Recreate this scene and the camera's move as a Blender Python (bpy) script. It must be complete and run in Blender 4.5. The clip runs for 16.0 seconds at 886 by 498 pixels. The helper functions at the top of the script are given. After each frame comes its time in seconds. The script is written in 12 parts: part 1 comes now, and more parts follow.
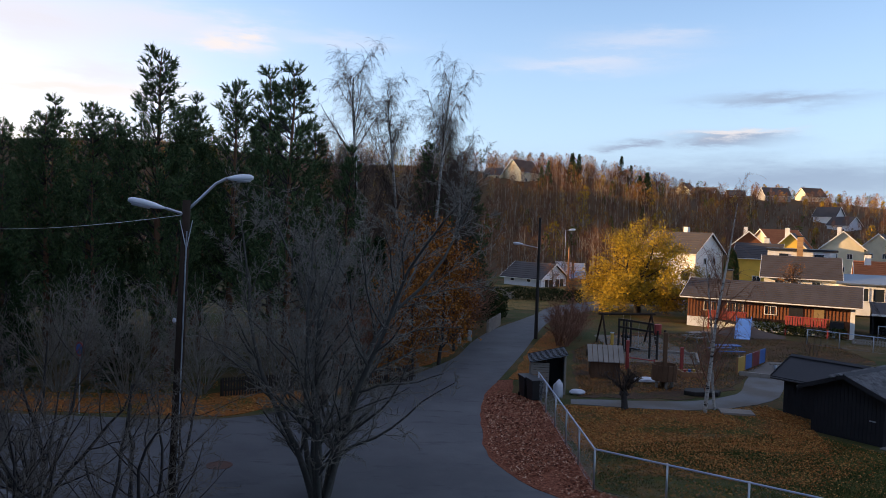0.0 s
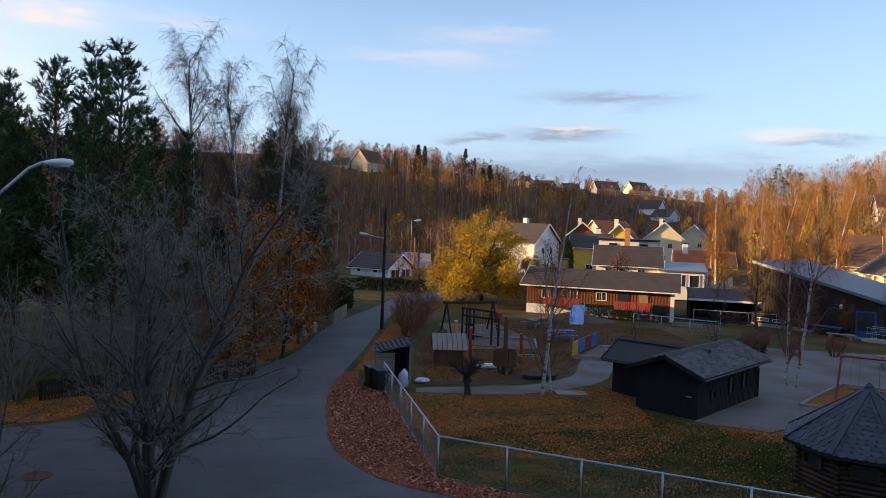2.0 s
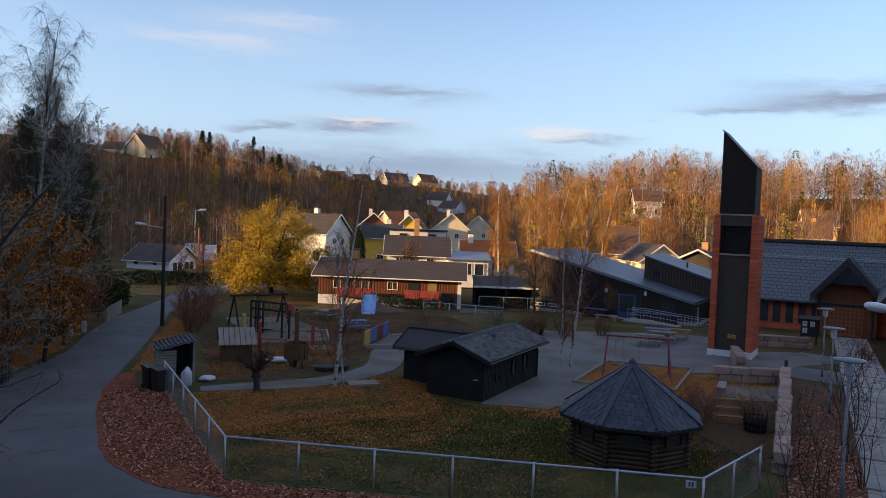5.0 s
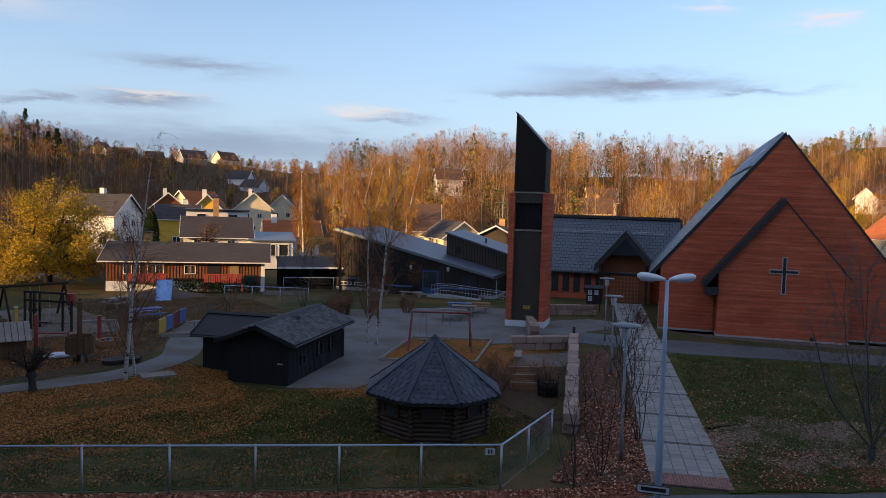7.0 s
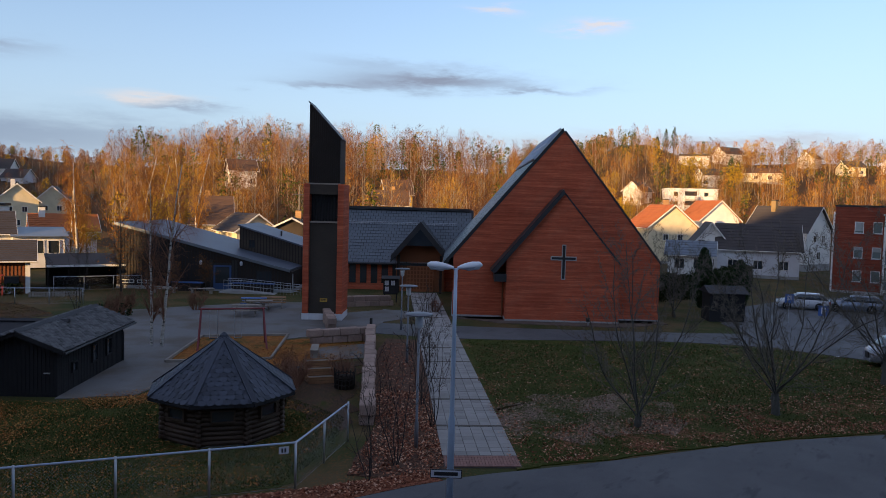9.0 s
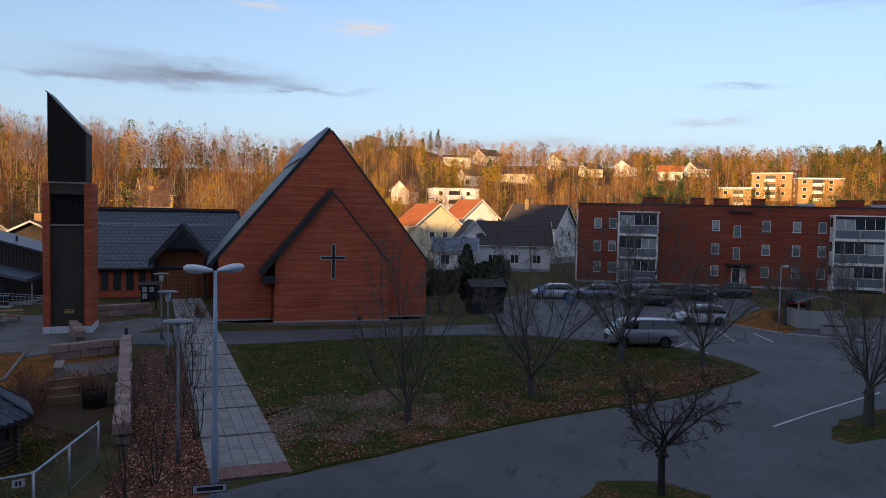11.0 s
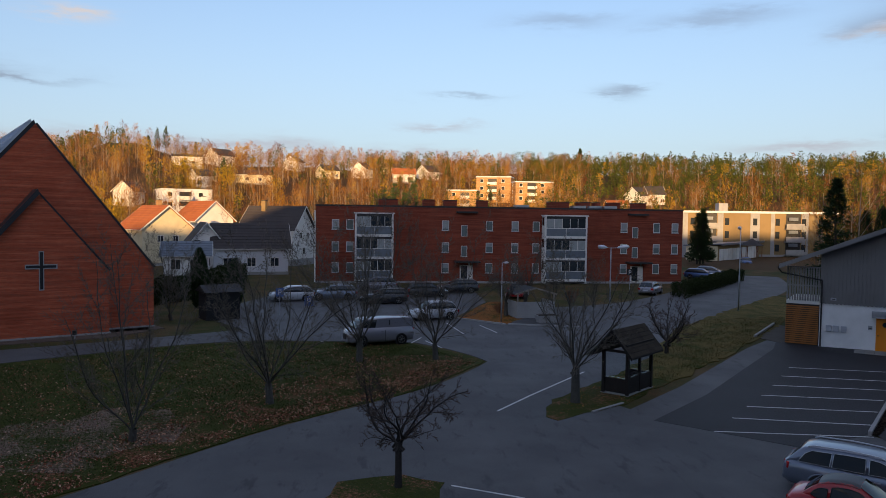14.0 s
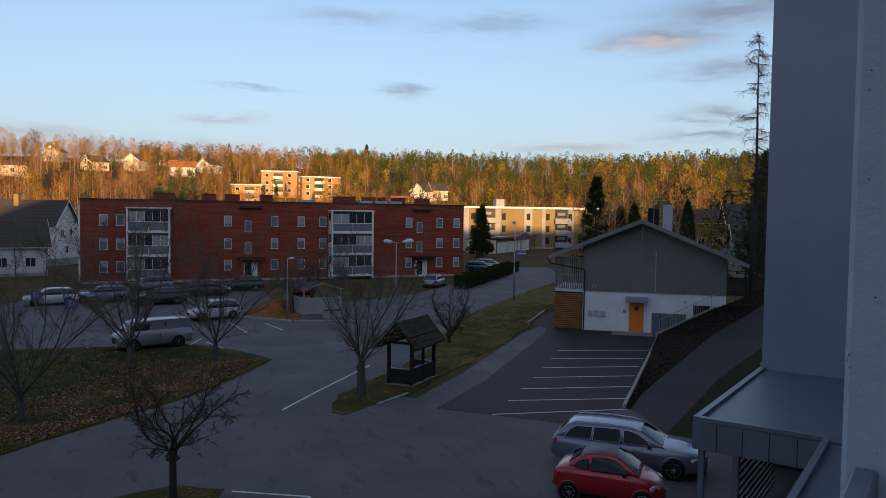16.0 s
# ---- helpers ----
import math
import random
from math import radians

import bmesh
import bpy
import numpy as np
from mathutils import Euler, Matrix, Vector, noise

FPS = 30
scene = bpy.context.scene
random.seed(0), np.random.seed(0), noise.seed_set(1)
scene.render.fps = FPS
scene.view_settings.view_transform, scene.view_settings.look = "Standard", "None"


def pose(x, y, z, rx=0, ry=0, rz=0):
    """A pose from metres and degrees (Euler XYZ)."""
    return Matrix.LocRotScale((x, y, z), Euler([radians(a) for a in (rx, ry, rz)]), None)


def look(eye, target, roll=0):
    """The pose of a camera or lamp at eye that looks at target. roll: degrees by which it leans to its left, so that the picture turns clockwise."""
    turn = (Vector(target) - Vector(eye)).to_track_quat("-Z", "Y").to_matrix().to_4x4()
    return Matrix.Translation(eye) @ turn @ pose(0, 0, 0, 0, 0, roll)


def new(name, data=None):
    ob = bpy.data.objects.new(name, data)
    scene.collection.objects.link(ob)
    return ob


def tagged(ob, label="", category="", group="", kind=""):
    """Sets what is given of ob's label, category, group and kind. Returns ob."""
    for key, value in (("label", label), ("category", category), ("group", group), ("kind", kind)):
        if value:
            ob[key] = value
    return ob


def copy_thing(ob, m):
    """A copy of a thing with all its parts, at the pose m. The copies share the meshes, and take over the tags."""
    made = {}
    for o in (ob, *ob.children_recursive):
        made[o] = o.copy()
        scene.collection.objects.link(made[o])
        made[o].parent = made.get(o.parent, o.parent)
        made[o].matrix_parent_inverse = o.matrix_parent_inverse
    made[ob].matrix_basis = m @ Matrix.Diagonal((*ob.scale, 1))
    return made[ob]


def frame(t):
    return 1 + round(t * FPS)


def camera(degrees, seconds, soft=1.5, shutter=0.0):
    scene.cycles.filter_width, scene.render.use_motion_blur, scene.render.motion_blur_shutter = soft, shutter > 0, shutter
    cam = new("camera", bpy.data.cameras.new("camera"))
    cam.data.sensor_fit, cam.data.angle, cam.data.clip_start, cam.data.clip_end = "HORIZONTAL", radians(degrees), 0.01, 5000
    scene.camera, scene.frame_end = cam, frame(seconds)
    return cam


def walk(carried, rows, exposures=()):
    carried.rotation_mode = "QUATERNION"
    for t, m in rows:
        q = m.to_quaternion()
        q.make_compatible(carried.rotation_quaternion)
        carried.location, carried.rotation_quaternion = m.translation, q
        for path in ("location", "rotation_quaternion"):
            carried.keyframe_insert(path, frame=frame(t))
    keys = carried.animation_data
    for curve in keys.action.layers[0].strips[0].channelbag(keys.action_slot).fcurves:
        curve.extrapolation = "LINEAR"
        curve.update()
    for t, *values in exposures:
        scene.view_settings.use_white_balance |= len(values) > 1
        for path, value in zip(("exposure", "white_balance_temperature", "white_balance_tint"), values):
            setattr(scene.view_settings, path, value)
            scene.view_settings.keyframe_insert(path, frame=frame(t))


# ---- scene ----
# ---- camera: seconds, place, yaw, pitch, roll ----
SKY, SUN = 0.12, 4.6
SKY_TINT, HAZE, GLOW = (0.98, 0.98, 1.14, 1), (1.85, 2.50, 3.45, 1), (15.0, 10.2, 6.4, 1)
UNSEEN_CLOUD = (2.4, 2.5, 3.2, 1)
CLOUD_PALE, CLOUD_WARM, CLOUD_PINK, CLOUD_BANK, CLOUD_DARK = (3.0, 2.9, 3.15, 1), (3.5, 3.1, 2.95, 1), (2.2, 2.05, 2.35, 1), (1.15, 1.48, 2.05, 1), (1.15, 1.36, 1.85, 1)
cam = camera(60.8, 16.0, soft=0.75)
ROWS = [
    (0.0, -0.760, -0.459, 8.267, 0.00, -1.70, 1.97),
    (0.5, -0.693, -0.429, 8.252, -3.13, -1.91, 2.01),
    (1.0, -0.682, -0.406, 8.245, -6.15, -2.06, 2.26),
    (1.5, -0.670, -0.351, 8.242, -8.90, -2.01, 2.28),
    (2.0, -0.650, -0.307, 8.258, -11.59, -2.00, 2.13),
    (2.5, -0.649, -0.293, 8.248, -14.35, -1.98, 2.20),
    (3.0, -0.632, -0.211, 8.233, -16.82, -2.21, 1.95),
    (3.5, -0.607, -0.109, 8.231, -19.33, -2.23, 2.01),
    (6.0, -0.362, 0.149, 8.169, -34.07, -2.50, 2.25),
    (6.5, -0.273, 0.145, 8.187, -38.10, -2.94, 2.10),
    (7.0, -0.215, 0.227, 8.234, -41.97, -3.19, 1.73),
    (7.5, -0.155, 0.263, 8.213, -44.96, -3.21, 1.38),
    (8.0, -0.064, 0.265, 8.207, -48.76, -3.30, 1.66),
    (8.5, 0.110, 0.281, 8.185, -53.19, -3.33, 1.74),
    (9.0, 0.189, 0.300, 8.193, -57.16, -3.35, 1.57),
    (9.5, 0.259, 0.310, 8.185, -62.05, -3.31, 1.28),
    (10.0, 0.352, 0.293, 8.166, -66.99, -3.26, 1.45),
    (12.5, 0.545, 0.136, 8.182, -83.06, -2.64, 0.36),
    (13.0, 0.611, 0.128, 8.189, -86.51, -2.62, 0.63),
    (13.5, 0.633, 0.109, 8.185, -90.06, -2.56, 0.76),
    (14.0, 0.626, 0.105, 8.190, -93.95, -2.53, 0.79),
    (14.5, 0.683, 0.046, 8.159, -98.06, -2.50, 0.59),
    (15.0, 0.774, 0.025, 8.119, -101.87, -2.56, 0.77),
    (15.5, 0.829, -0.091, 8.130, -105.82, -2.62, 0.53),
    (16.0, 0.801, -0.127, 8.131, -109.91, -2.65, 0.78),
]


def aim(x, y, z, yaw, pitch, roll):
    a, b = radians(yaw), radians(pitch)
    way = Vector((-math.sin(a) * math.cos(b), math.cos(a) * math.cos(b), math.sin(b)))
    eye = Vector((x, y, z))
    return look(eye, eye + way, roll)


walk(cam, [(r[0], aim(*r[1:])) for r in ROWS], exposures=[(0.0, 1.30, 6500, 10), (3.5, 1.22, 6550, 10), (7.0, 1.10, 6550, 10), (9.0, 1.02, 6600, 10), (12.5, 0.84, 6740, 10), (16.0, 0.74, 6880, 10)])

# ---- sky and sun ----
SUN_AZ, SUN_EL = 279.0, 9.0
world = bpy.data.worlds.new("sky")
scene.world = world
world.use_nodes = True
wn, wl = world.node_tree.nodes, world.node_tree.links
wn.clear()


def wnode(kind, **kw):
    n = wn.new(kind)
    for k, v in kw.items():
        if k in n.inputs:
            n.inputs[k].default_value = v
    return n


w_out = wnode("ShaderNodeOutputWorld")
w_bg = wnode("ShaderNodeBackground", Strength=SKY)
w_sky = wn.new("ShaderNodeTexSky")
w_sky.sky_type, w_sky.sun_disc = "NISHITA", False
w_sky.sun_elevation, w_sky.sun_rotation = radians(SUN_EL), radians(SUN_AZ)
w_sky.altitude, w_sky.air_density, w_sky.dust_density, w_sky.ozone_density = 200, 1.0, 0.25, 1.6
w_co = wn.new("ShaderNodeTexCoord")
w_sep = wn.new("ShaderNodeSeparateXYZ")
wl.new(w_co.outputs["Generated"], w_sep.inputs[0])


def wmath(op, a, b=None, clamp=False):
    n = wn.new("ShaderNodeMath")
    n.operation, n.use_clamp = op, clamp
    for i, v in enumerate((a, b)):
        if v is None:
            continue
        if isinstance(v, (int, float)):
            n.inputs[i].default_value = v
        else:
            wl.new(v, n.inputs[i])
    return n.outputs[0]


# bearing and height of the line of sight, in degrees, a little ruffled so that cloud edges fray
w_ruff = wnode("ShaderNodeTexNoise", Scale=11.0, Detail=7.0, Roughness=0.62)
w_map = wn.new("ShaderNodeMapping")
w_map.inputs["Scale"].default_value = (1.0, 1.0, 5.0)
wl.new(w_co.outputs["Generated"], w_map.inputs["Vector"])
wl.new(w_map.outputs[0], w_ruff.inputs["Vector"])
ruff = wmath("SUBTRACT", w_ruff.outputs["Fac"], 0.5)
w_az = wmath("MULTIPLY", wmath("ARCTAN2", w_sep.outputs[0], w_sep.outputs[1]), 180 / math.pi)
w_el = wmath("MULTIPLY", wmath("ARCSINE", w_sep.outputs[2]), 180 / math.pi)
f_az = wmath("ADD", w_az, wmath("MULTIPLY", ruff, 9.0))
f_el = wmath("ADD", w_el, wmath("MULTIPLY", ruff, 2.6))


def wmix(fac, a, b):
    n = wn.new("ShaderNodeMix")
    n.data_type = "RGBA"
    for key, v in (("Factor", fac), ("A", a), ("B", b)):
        if isinstance(v, (tuple, float, int)):
            n.inputs[key].default_value = v
        else:
            wl.new(v, n.inputs[key])
    return n.outputs["Result"]


w_gain = wn.new("ShaderNodeMix")
w_gain.data_type, w_gain.blend_type = "RGBA", "MULTIPLY"
w_gain.inputs["Factor"].default_value = 1.0
w_gain.inputs["B"].default_value = SKY_TINT
wl.new(w_sky.outputs[0], w_gain.inputs["A"])
# haze near the horizon, cool away from the low sun and glowing towards it
w_dot = wn.new("ShaderNodeVectorMath")
w_dot.operation = "DOT_PRODUCT"
wl.new(w_co.outputs["Generated"], w_dot.inputs[0])
w_dot.inputs[1].default_value = (math.sin(radians(SUN_AZ)), math.cos(radians(SUN_AZ)), 0.1)
glow = wmath("POWER", wmath("MAXIMUM", w_dot.outputs["Value"], 0.0), 3.0)
low = wmath("MULTIPLY", wmath("SUBTRACT", 1.0, wmath("MULTIPLY", w_sep.outputs[2], 2.9), True), 0.92)
sky_col = wmix(low, w_gain.outputs["Result"], wmix(glow, HAZE, GLOW))
# broken high cloud overhead, out of view, added to tune the ambient light
lift = wmath("ADD", wmath("MAXIMUM", w_sep.outputs[2], 0.0), 0.085)
w_comb = wn.new("ShaderNodeCombineXYZ")
wl.new(wmath("DIVIDE", w_sep.outputs[0], lift), w_comb.inputs[0])
wl.new(wmath("DIVIDE", w_sep.outputs[1], lift), w_comb.inputs[1])
w_n1 = wnode("ShaderNodeTexNoise", Scale=1.35, Detail=7.0, Roughness=0.5)
wl.new(w_comb.outputs[0], w_n1.inputs["Vector"])
mask = wmath("MULTIPLY", wmath("MULTIPLY", wmath("SUBTRACT", w_n1.outputs["Fac"], 0.40), 5.0, True), wmath("MULTIPLY", wmath("SUBTRACT", w_el, 17.0), 0.08, True))
sky_col = wmix(wmath("MULTIPLY", mask, 0.85), sky_col, UNSEEN_CLOUD)
# single clouds: bearing, height, half width, half height, thickness, colour
for c_az, c_el, c_w, c_h, c_d, c_col in (
        (23, 4.0, 24, 1.8, 0.85, CLOUD_BANK), (2, 4.6, 9, 0.8, 0.6, CLOUD_BANK), (46, 4.4, 12, 0.9, 0.55, CLOUD_BANK),
        (74, 4.9, 13, 0.75, 0.75, CLOUD_PINK), (88, 4.3, 9, 0.6, 0.6, CLOUD_PINK), (119, 4.9, 5, 0.5, 0.6, CLOUD_PINK),
        (-29, 12.6, 9, 2.6, 0.9, CLOUD_PALE), (-21, 13.6, 6, 1.7, 0.7, CLOUD_PALE), (-24, 9.9, 4.5, 1.3, 0.75, CLOUD_PALE), (-15.8, 12.7, 2.6, 1.2, 0.9, CLOUD_WARM), (-27, 8.4, 9, 0.9, 0.9, CLOUD_WARM), (-8, 13.4, 6, 0.7, 0.4, CLOUD_PALE),
        (10, 12.2, 7, 0.7, 0.5, CLOUD_PALE), (14, 13.8, 6, 0.8, 0.4, CLOUD_PALE), (23.2, 9.4, 6.0, 0.65, 0.75, CLOUD_DARK), (20.2, 6.9, 4.6, 0.65, 0.85, CLOUD_DARK), (20.6, 7.3, 3.6, 0.3, 0.7, CLOUD_WARM), (13.9, 6.4, 2.3, 0.35, 0.8, CLOUD_DARK),
        (35.6, 6.9, 3.2, 0.5, 0.7, CLOUD_WARM), (38.0, 6.4, 3.6, 0.4, 0.6, CLOUD_DARK), (55.6, 9.1, 8.6, 0.85, 1.0, CLOUD_DARK), (49.0, 8.6, 5.0, 0.35, 0.7, CLOUD_DARK), (52, 10.2, 6.0, 0.6, 0.35, CLOUD_DARK), (64, 8.6, 4.5, 0.3, 0.6, CLOUD_DARK),
        (67.8, 13.1, 2.6, 0.5, 0.8, CLOUD_WARM), (60.6, 14.3, 2.4, 0.4, 0.6, CLOUD_WARM), (106.3, 9.0, 1.7, 0.6, 0.6, CLOUD_DARK), (95.3, 8.9, 3.2, 0.3, 0.45, CLOUD_DARK), (93.4, 6.6, 3.0, 0.4, 0.5, CLOUD_PINK),
        (102.4, 14.2, 4.5, 0.8, 0.4, CLOUD_DARK), (113.8, 14.0, 5.0, 0.7, 0.45, CLOUD_DARK), (126, 12.7, 4.6, 1.0, 0.85, CLOUD_DARK), (125.4, 12.4, 3.0, 0.5, 0.6, CLOUD_WARM), (130.5, 14.3, 6.5, 1.0, 0.8, CLOUD_DARK), (128.4, 5.7, 3.2, 0.45, 0.7, CLOUD_DARK), (129.8, 7.3, 3.0, 0.6, 0.7, CLOUD_DARK), (130, 10.4, 4.0, 0.8, 0.6, CLOUD_DARK)):
    qa = wmath("MULTIPLY", wmath("SUBTRACT", f_az, float(c_az)), 1.0 / c_w)
    qe = wmath("MULTIPLY", wmath("SUBTRACT", f_el, float(c_el)), 1.0 / c_h)
    inside = wmath("POWER", 2.718, wmath("MULTIPLY", wmath("ADD", wmath("MULTIPLY", qa, qa), wmath("MULTIPLY", qe, qe)), -1.6))
    sky_col = wmix(wmath("MULTIPLY", inside, float(c_d)), sky_col, c_col)
wl.new(sky_col, w_bg.inputs["Color"])
wl.new(w_bg.outputs[0], w_out.inputs[0])

sun_data = bpy.data.lights.new("sun", "SUN")
sun_data.energy, sun_data.angle, sun_data.color = SUN, radians(0.55), (1.0, 0.62, 0.28)
sun_ob = new("sun", sun_data)
_a, _e = radians(SUN_AZ), radians(SUN_EL)
sun_ob.matrix_world = look((0, 0, 60), Vector((0, 0, 60)) - Vector((math.sin(_a) * math.cos(_e), math.cos(_a) * math.cos(_e), math.sin(_e))))


# ---- materials ----
class Nodes:
    """A material's node tree, written as short calls."""

    def __init__(self, name):
        self.mat = bpy.data.materials.new(name)
        self.mat.use_nodes = True
        self.t = self.mat.node_tree
        self.bsdf = self.t.nodes["Principled BSDF"]
        self.geo = self.t.nodes.new("ShaderNodeNewGeometry")
        self.pos = self.geo.outputs["Position"]

    def put(self, a, socket):
        if hasattr(a, "is_output"):
            self.t.links.new(a, socket)
        else:
            socket.default_value = a

    def noise(self, scale, detail=4.0, rough=0.55, stretch=None, vec=None):
        n = self.t.nodes.new("ShaderNodeTexNoise")
        n.inputs["Scale"].default_value, n.inputs["Detail"].default_value, n.inputs["Roughness"].default_value = scale, detail, rough
        v = vec or self.pos
        if stretch:
            m = self.t.nodes.new("ShaderNodeMapping")
            m.inputs["Scale"].default_value = stretch
            self.t.links.new(v, m.inputs["Vector"])
            v = m.outputs[0]
        self.t.links.new(v, n.inputs["Vector"])
        return n.outputs["Fac"]

    def ramp(self, fac, stops):
        n = self.t.nodes.new("ShaderNodeValToRGB")
        e = n.color_ramp.elements
        while len(e) < len(stops):
            e.new(0.5)
        for el, (p, c) in zip(e, stops):
            el.position, el.color = p, (*c, 1) if len(c) == 3 else c
        self.t.links.new(fac, n.inputs[0])
        return n.outputs["Color"]

    def mix(self, fac, a, b, blend="MIX"):
        n = self.t.nodes.new("ShaderNodeMix")
        n.data_type, n.blend_type = "RGBA", blend
        for s, v in (("Factor", fac), ("A", a), ("B", b)):
            self.put((*v, 1) if isinstance(v, tuple) and len(v) == 3 else v, n.inputs[s])
        return n.outputs["Result"]

    def math(self, op, a, b=0.0, clamp=False):
        n = self.t.nodes.new("ShaderNodeMath")
        n.operation, n.use_clamp = op, clamp
        self.put(a, n.inputs[0])
        self.put(b, n.inputs[1])
        return n.outputs[0]

    def bump(self, height, strength=0.3, distance=0.02):
        n = self.t.nodes.new("ShaderNodeBump")
        n.inputs["Strength"].default_value, n.inputs["Distance"].default_value = strength, distance
        self.t.links.new(height, n.inputs["Height"])
        self.t.links.new(n.outputs[0], self.bsdf.inputs["Normal"])

    def done(self, colour, rough=0.8, metal=0.0):
        self.put((*colour, 1) if isinstance(colour, tuple) else colour, self.bsdf.inputs["Base Color"])
        self.put(rough, self.bsdf.inputs["Roughness"])
        self.put(metal, self.bsdf.inputs["Metallic"])
        if isinstance(rough, float) and rough >= 0.6 and metal == 0.0:
            self.bsdf.inputs["Specular IOR Level"].default_value = 0.10 if rough >= 0.78 else 0.25
        return self.mat


def tone(c, k):
    return tuple(min(1.0, max(0.0, q * k)) for q in c)


def worn(name, c, rough=0.75, metal=0.0, amount=0.25, fine=14.0, coarse=0.9, bump=0.15, stretch=None, per_object=0.0, grime=0.0):
    """A surface with grain and broad stains; per_object varies the tone from piece to piece."""
    n = Nodes(name)
    col = n.mix(n.noise(fine, 5, 0.6, stretch), tone(c, 1 - amount), tone(c, 1 + amount))
    col = n.mix(n.math("MULTIPLY", n.math("SUBTRACT", n.noise(coarse, 3), 0.42), 2.2, True), col, n.mix(0.5 + amount, col, tone(c, 0.62)))
    if grime:
        col = n.mix(n.math("MULTIPLY", n.math("SUBTRACT", n.noise(2.6, 6, 0.7), 0.5), 4 * grime, True), col, (0.05, 0.05, 0.045))
    if per_object:
        info = n.t.nodes.new("ShaderNodeObjectInfo")
        col = n.mix(per_object, col, n.ramp(info.outputs["Random"], [(0.0, tone(c, 0.5)), (0.5, c), (1.0, tone(c, 1.45))]))
    if bump:
        n.bump(n.noise(fine * 2, 4, 0.6, stretch), bump, 0.01)
    return n.done(col, rough, metal)


def island(name, stops, rough=0.8, fine=9.0):
    """A colour that varies from piece to piece of one joined mesh."""
    n = Nodes(name)
    col = n.ramp(n.geo.outputs["Random Per Island"], stops)
    col = n.mix(0.35, col, n.mix(n.noise(fine, 3), (0.0, 0.0, 0.0), (1.0, 1.0, 1.0)), "OVERLAY")
    return n.done(col, rough)


def wood_twigs(name, stops):
    """Twigs of a wood: each tree has its own tone, each twig varies about it."""
    n = Nodes(name)
    tree = n.noise(0.14, 1.5, 0.5, (1, 1, 0.15))
    fac = n.math("ADD", n.math("MULTIPLY", n.geo.outputs["Random Per Island"], 0.45), n.math("MULTIPLY", n.math("SUBTRACT", tree, 0.5), 2.4))
    return n.done(n.ramp(n.math("ADD", fac, 0.27, True), stops), 0.85)


def make_ground():
    n = Nodes("meadow_grass")
    green = n.mix(n.noise(5.5, 6, 0.65), (0.028, 0.036, 0.012), (0.068, 0.074, 0.026))
    straw = n.mix(n.noise(1.9, 5, 0.7), (0.13, 0.095, 0.045), (0.075, 0.055, 0.03))
    col = n.mix(n.ramp(n.noise(0.22, 5, 0.6), [(0.45, (0, 0, 0)), (0.62, (1, 1, 1))]), green, straw)
    leaf = n.ramp(n.noise(9.0, 2, 0.8), [(0.52, (0, 0, 0)), (0.60, (1, 1, 1))])
    patch = n.ramp(n.noise(0.13, 4, 0.6), [(0.42, (0, 0, 0)), (0.6, (1, 1, 1))])
    col = n.mix(n.math("MULTIPLY", n.math("MULTIPLY", leaf, patch), 0.8), col, n.mix(n.noise(3.0), (0.16, 0.055, 0.02), (0.24, 0.11, 0.04)))
    n.bump(n.noise(16, 5, 0.7), 0.7, 0.05)
    return n.done(col, 0.95)


def make_litter(name, a, b, c, density):
    """Ground under fallen leaves, thinning out in patches to dull grass."""
    n = Nodes(name)
    leaf = n.ramp(n.noise(11.0, 4, 0.85), [(0.36, a), (0.5, b), (0.64, c)])
    grass = n.mix(n.noise(7.0, 5), (0.022, 0.032, 0.005), (0.064, 0.074, 0.014))
    gap = n.ramp(n.math("ADD", n.math("MULTIPLY", n.noise(0.55, 5, 0.65), 0.6), n.math("MULTIPLY", n.noise(11, 2, 0.7), 0.4)), [(density - 0.05, (0, 0, 0)), (density + 0.06, (1, 1, 1))])
    col = n.mix(gap, grass, leaf)
    n.bump(n.noise(22, 4, 0.7), 0.8, 0.05)
    return n.done(col, 0.92)


def make_asphalt():
    n = Nodes("asphalt")
    col = n.mix(n.noise(38, 5, 0.7), (0.048, 0.049, 0.055), (0.094, 0.095, 0.102))
    col = n.mix(n.ramp(n.noise(0.23, 5, 0.62), [(0.4, (0, 0, 0)), (0.66, (1, 1, 1))]), col, n.mix(0.55, col, (0.128, 0.129, 0.135)))
    col = n.mix(n.ramp(n.noise(0.5, 6, 0.7, (1, 3, 1)), [(0.56, (0, 0, 0)), (0.66, (0.6, 0.6, 0.6))]), col, (0.030, 0.031, 0.035))
    n.bump(n.noise(60, 3, 0.7), 0.35, 0.01)
    n.bsdf.inputs["Specular IOR Level"].default_value = 0.3
    return n.done(col, n.math("ADD", n.math("MULTIPLY", n.noise(0.4, 4), 0.25), 0.62))


def make_gravel():
    n = Nodes("packed_gravel")
    col = n.mix(n.noise(30, 6, 0.75), (0.11, 0.112, 0.116), (0.21, 0.208, 0.205))
    col = n.mix(n.ramp(n.noise(0.35, 5), [(0.42, (0, 0, 0)), (0.62, (1, 1, 1))]), col, (0.13, 0.115, 0.10))
    n.bump(n.noise(45, 4, 0.8), 0.5, 0.015)
    return n.done(col, 0.9)


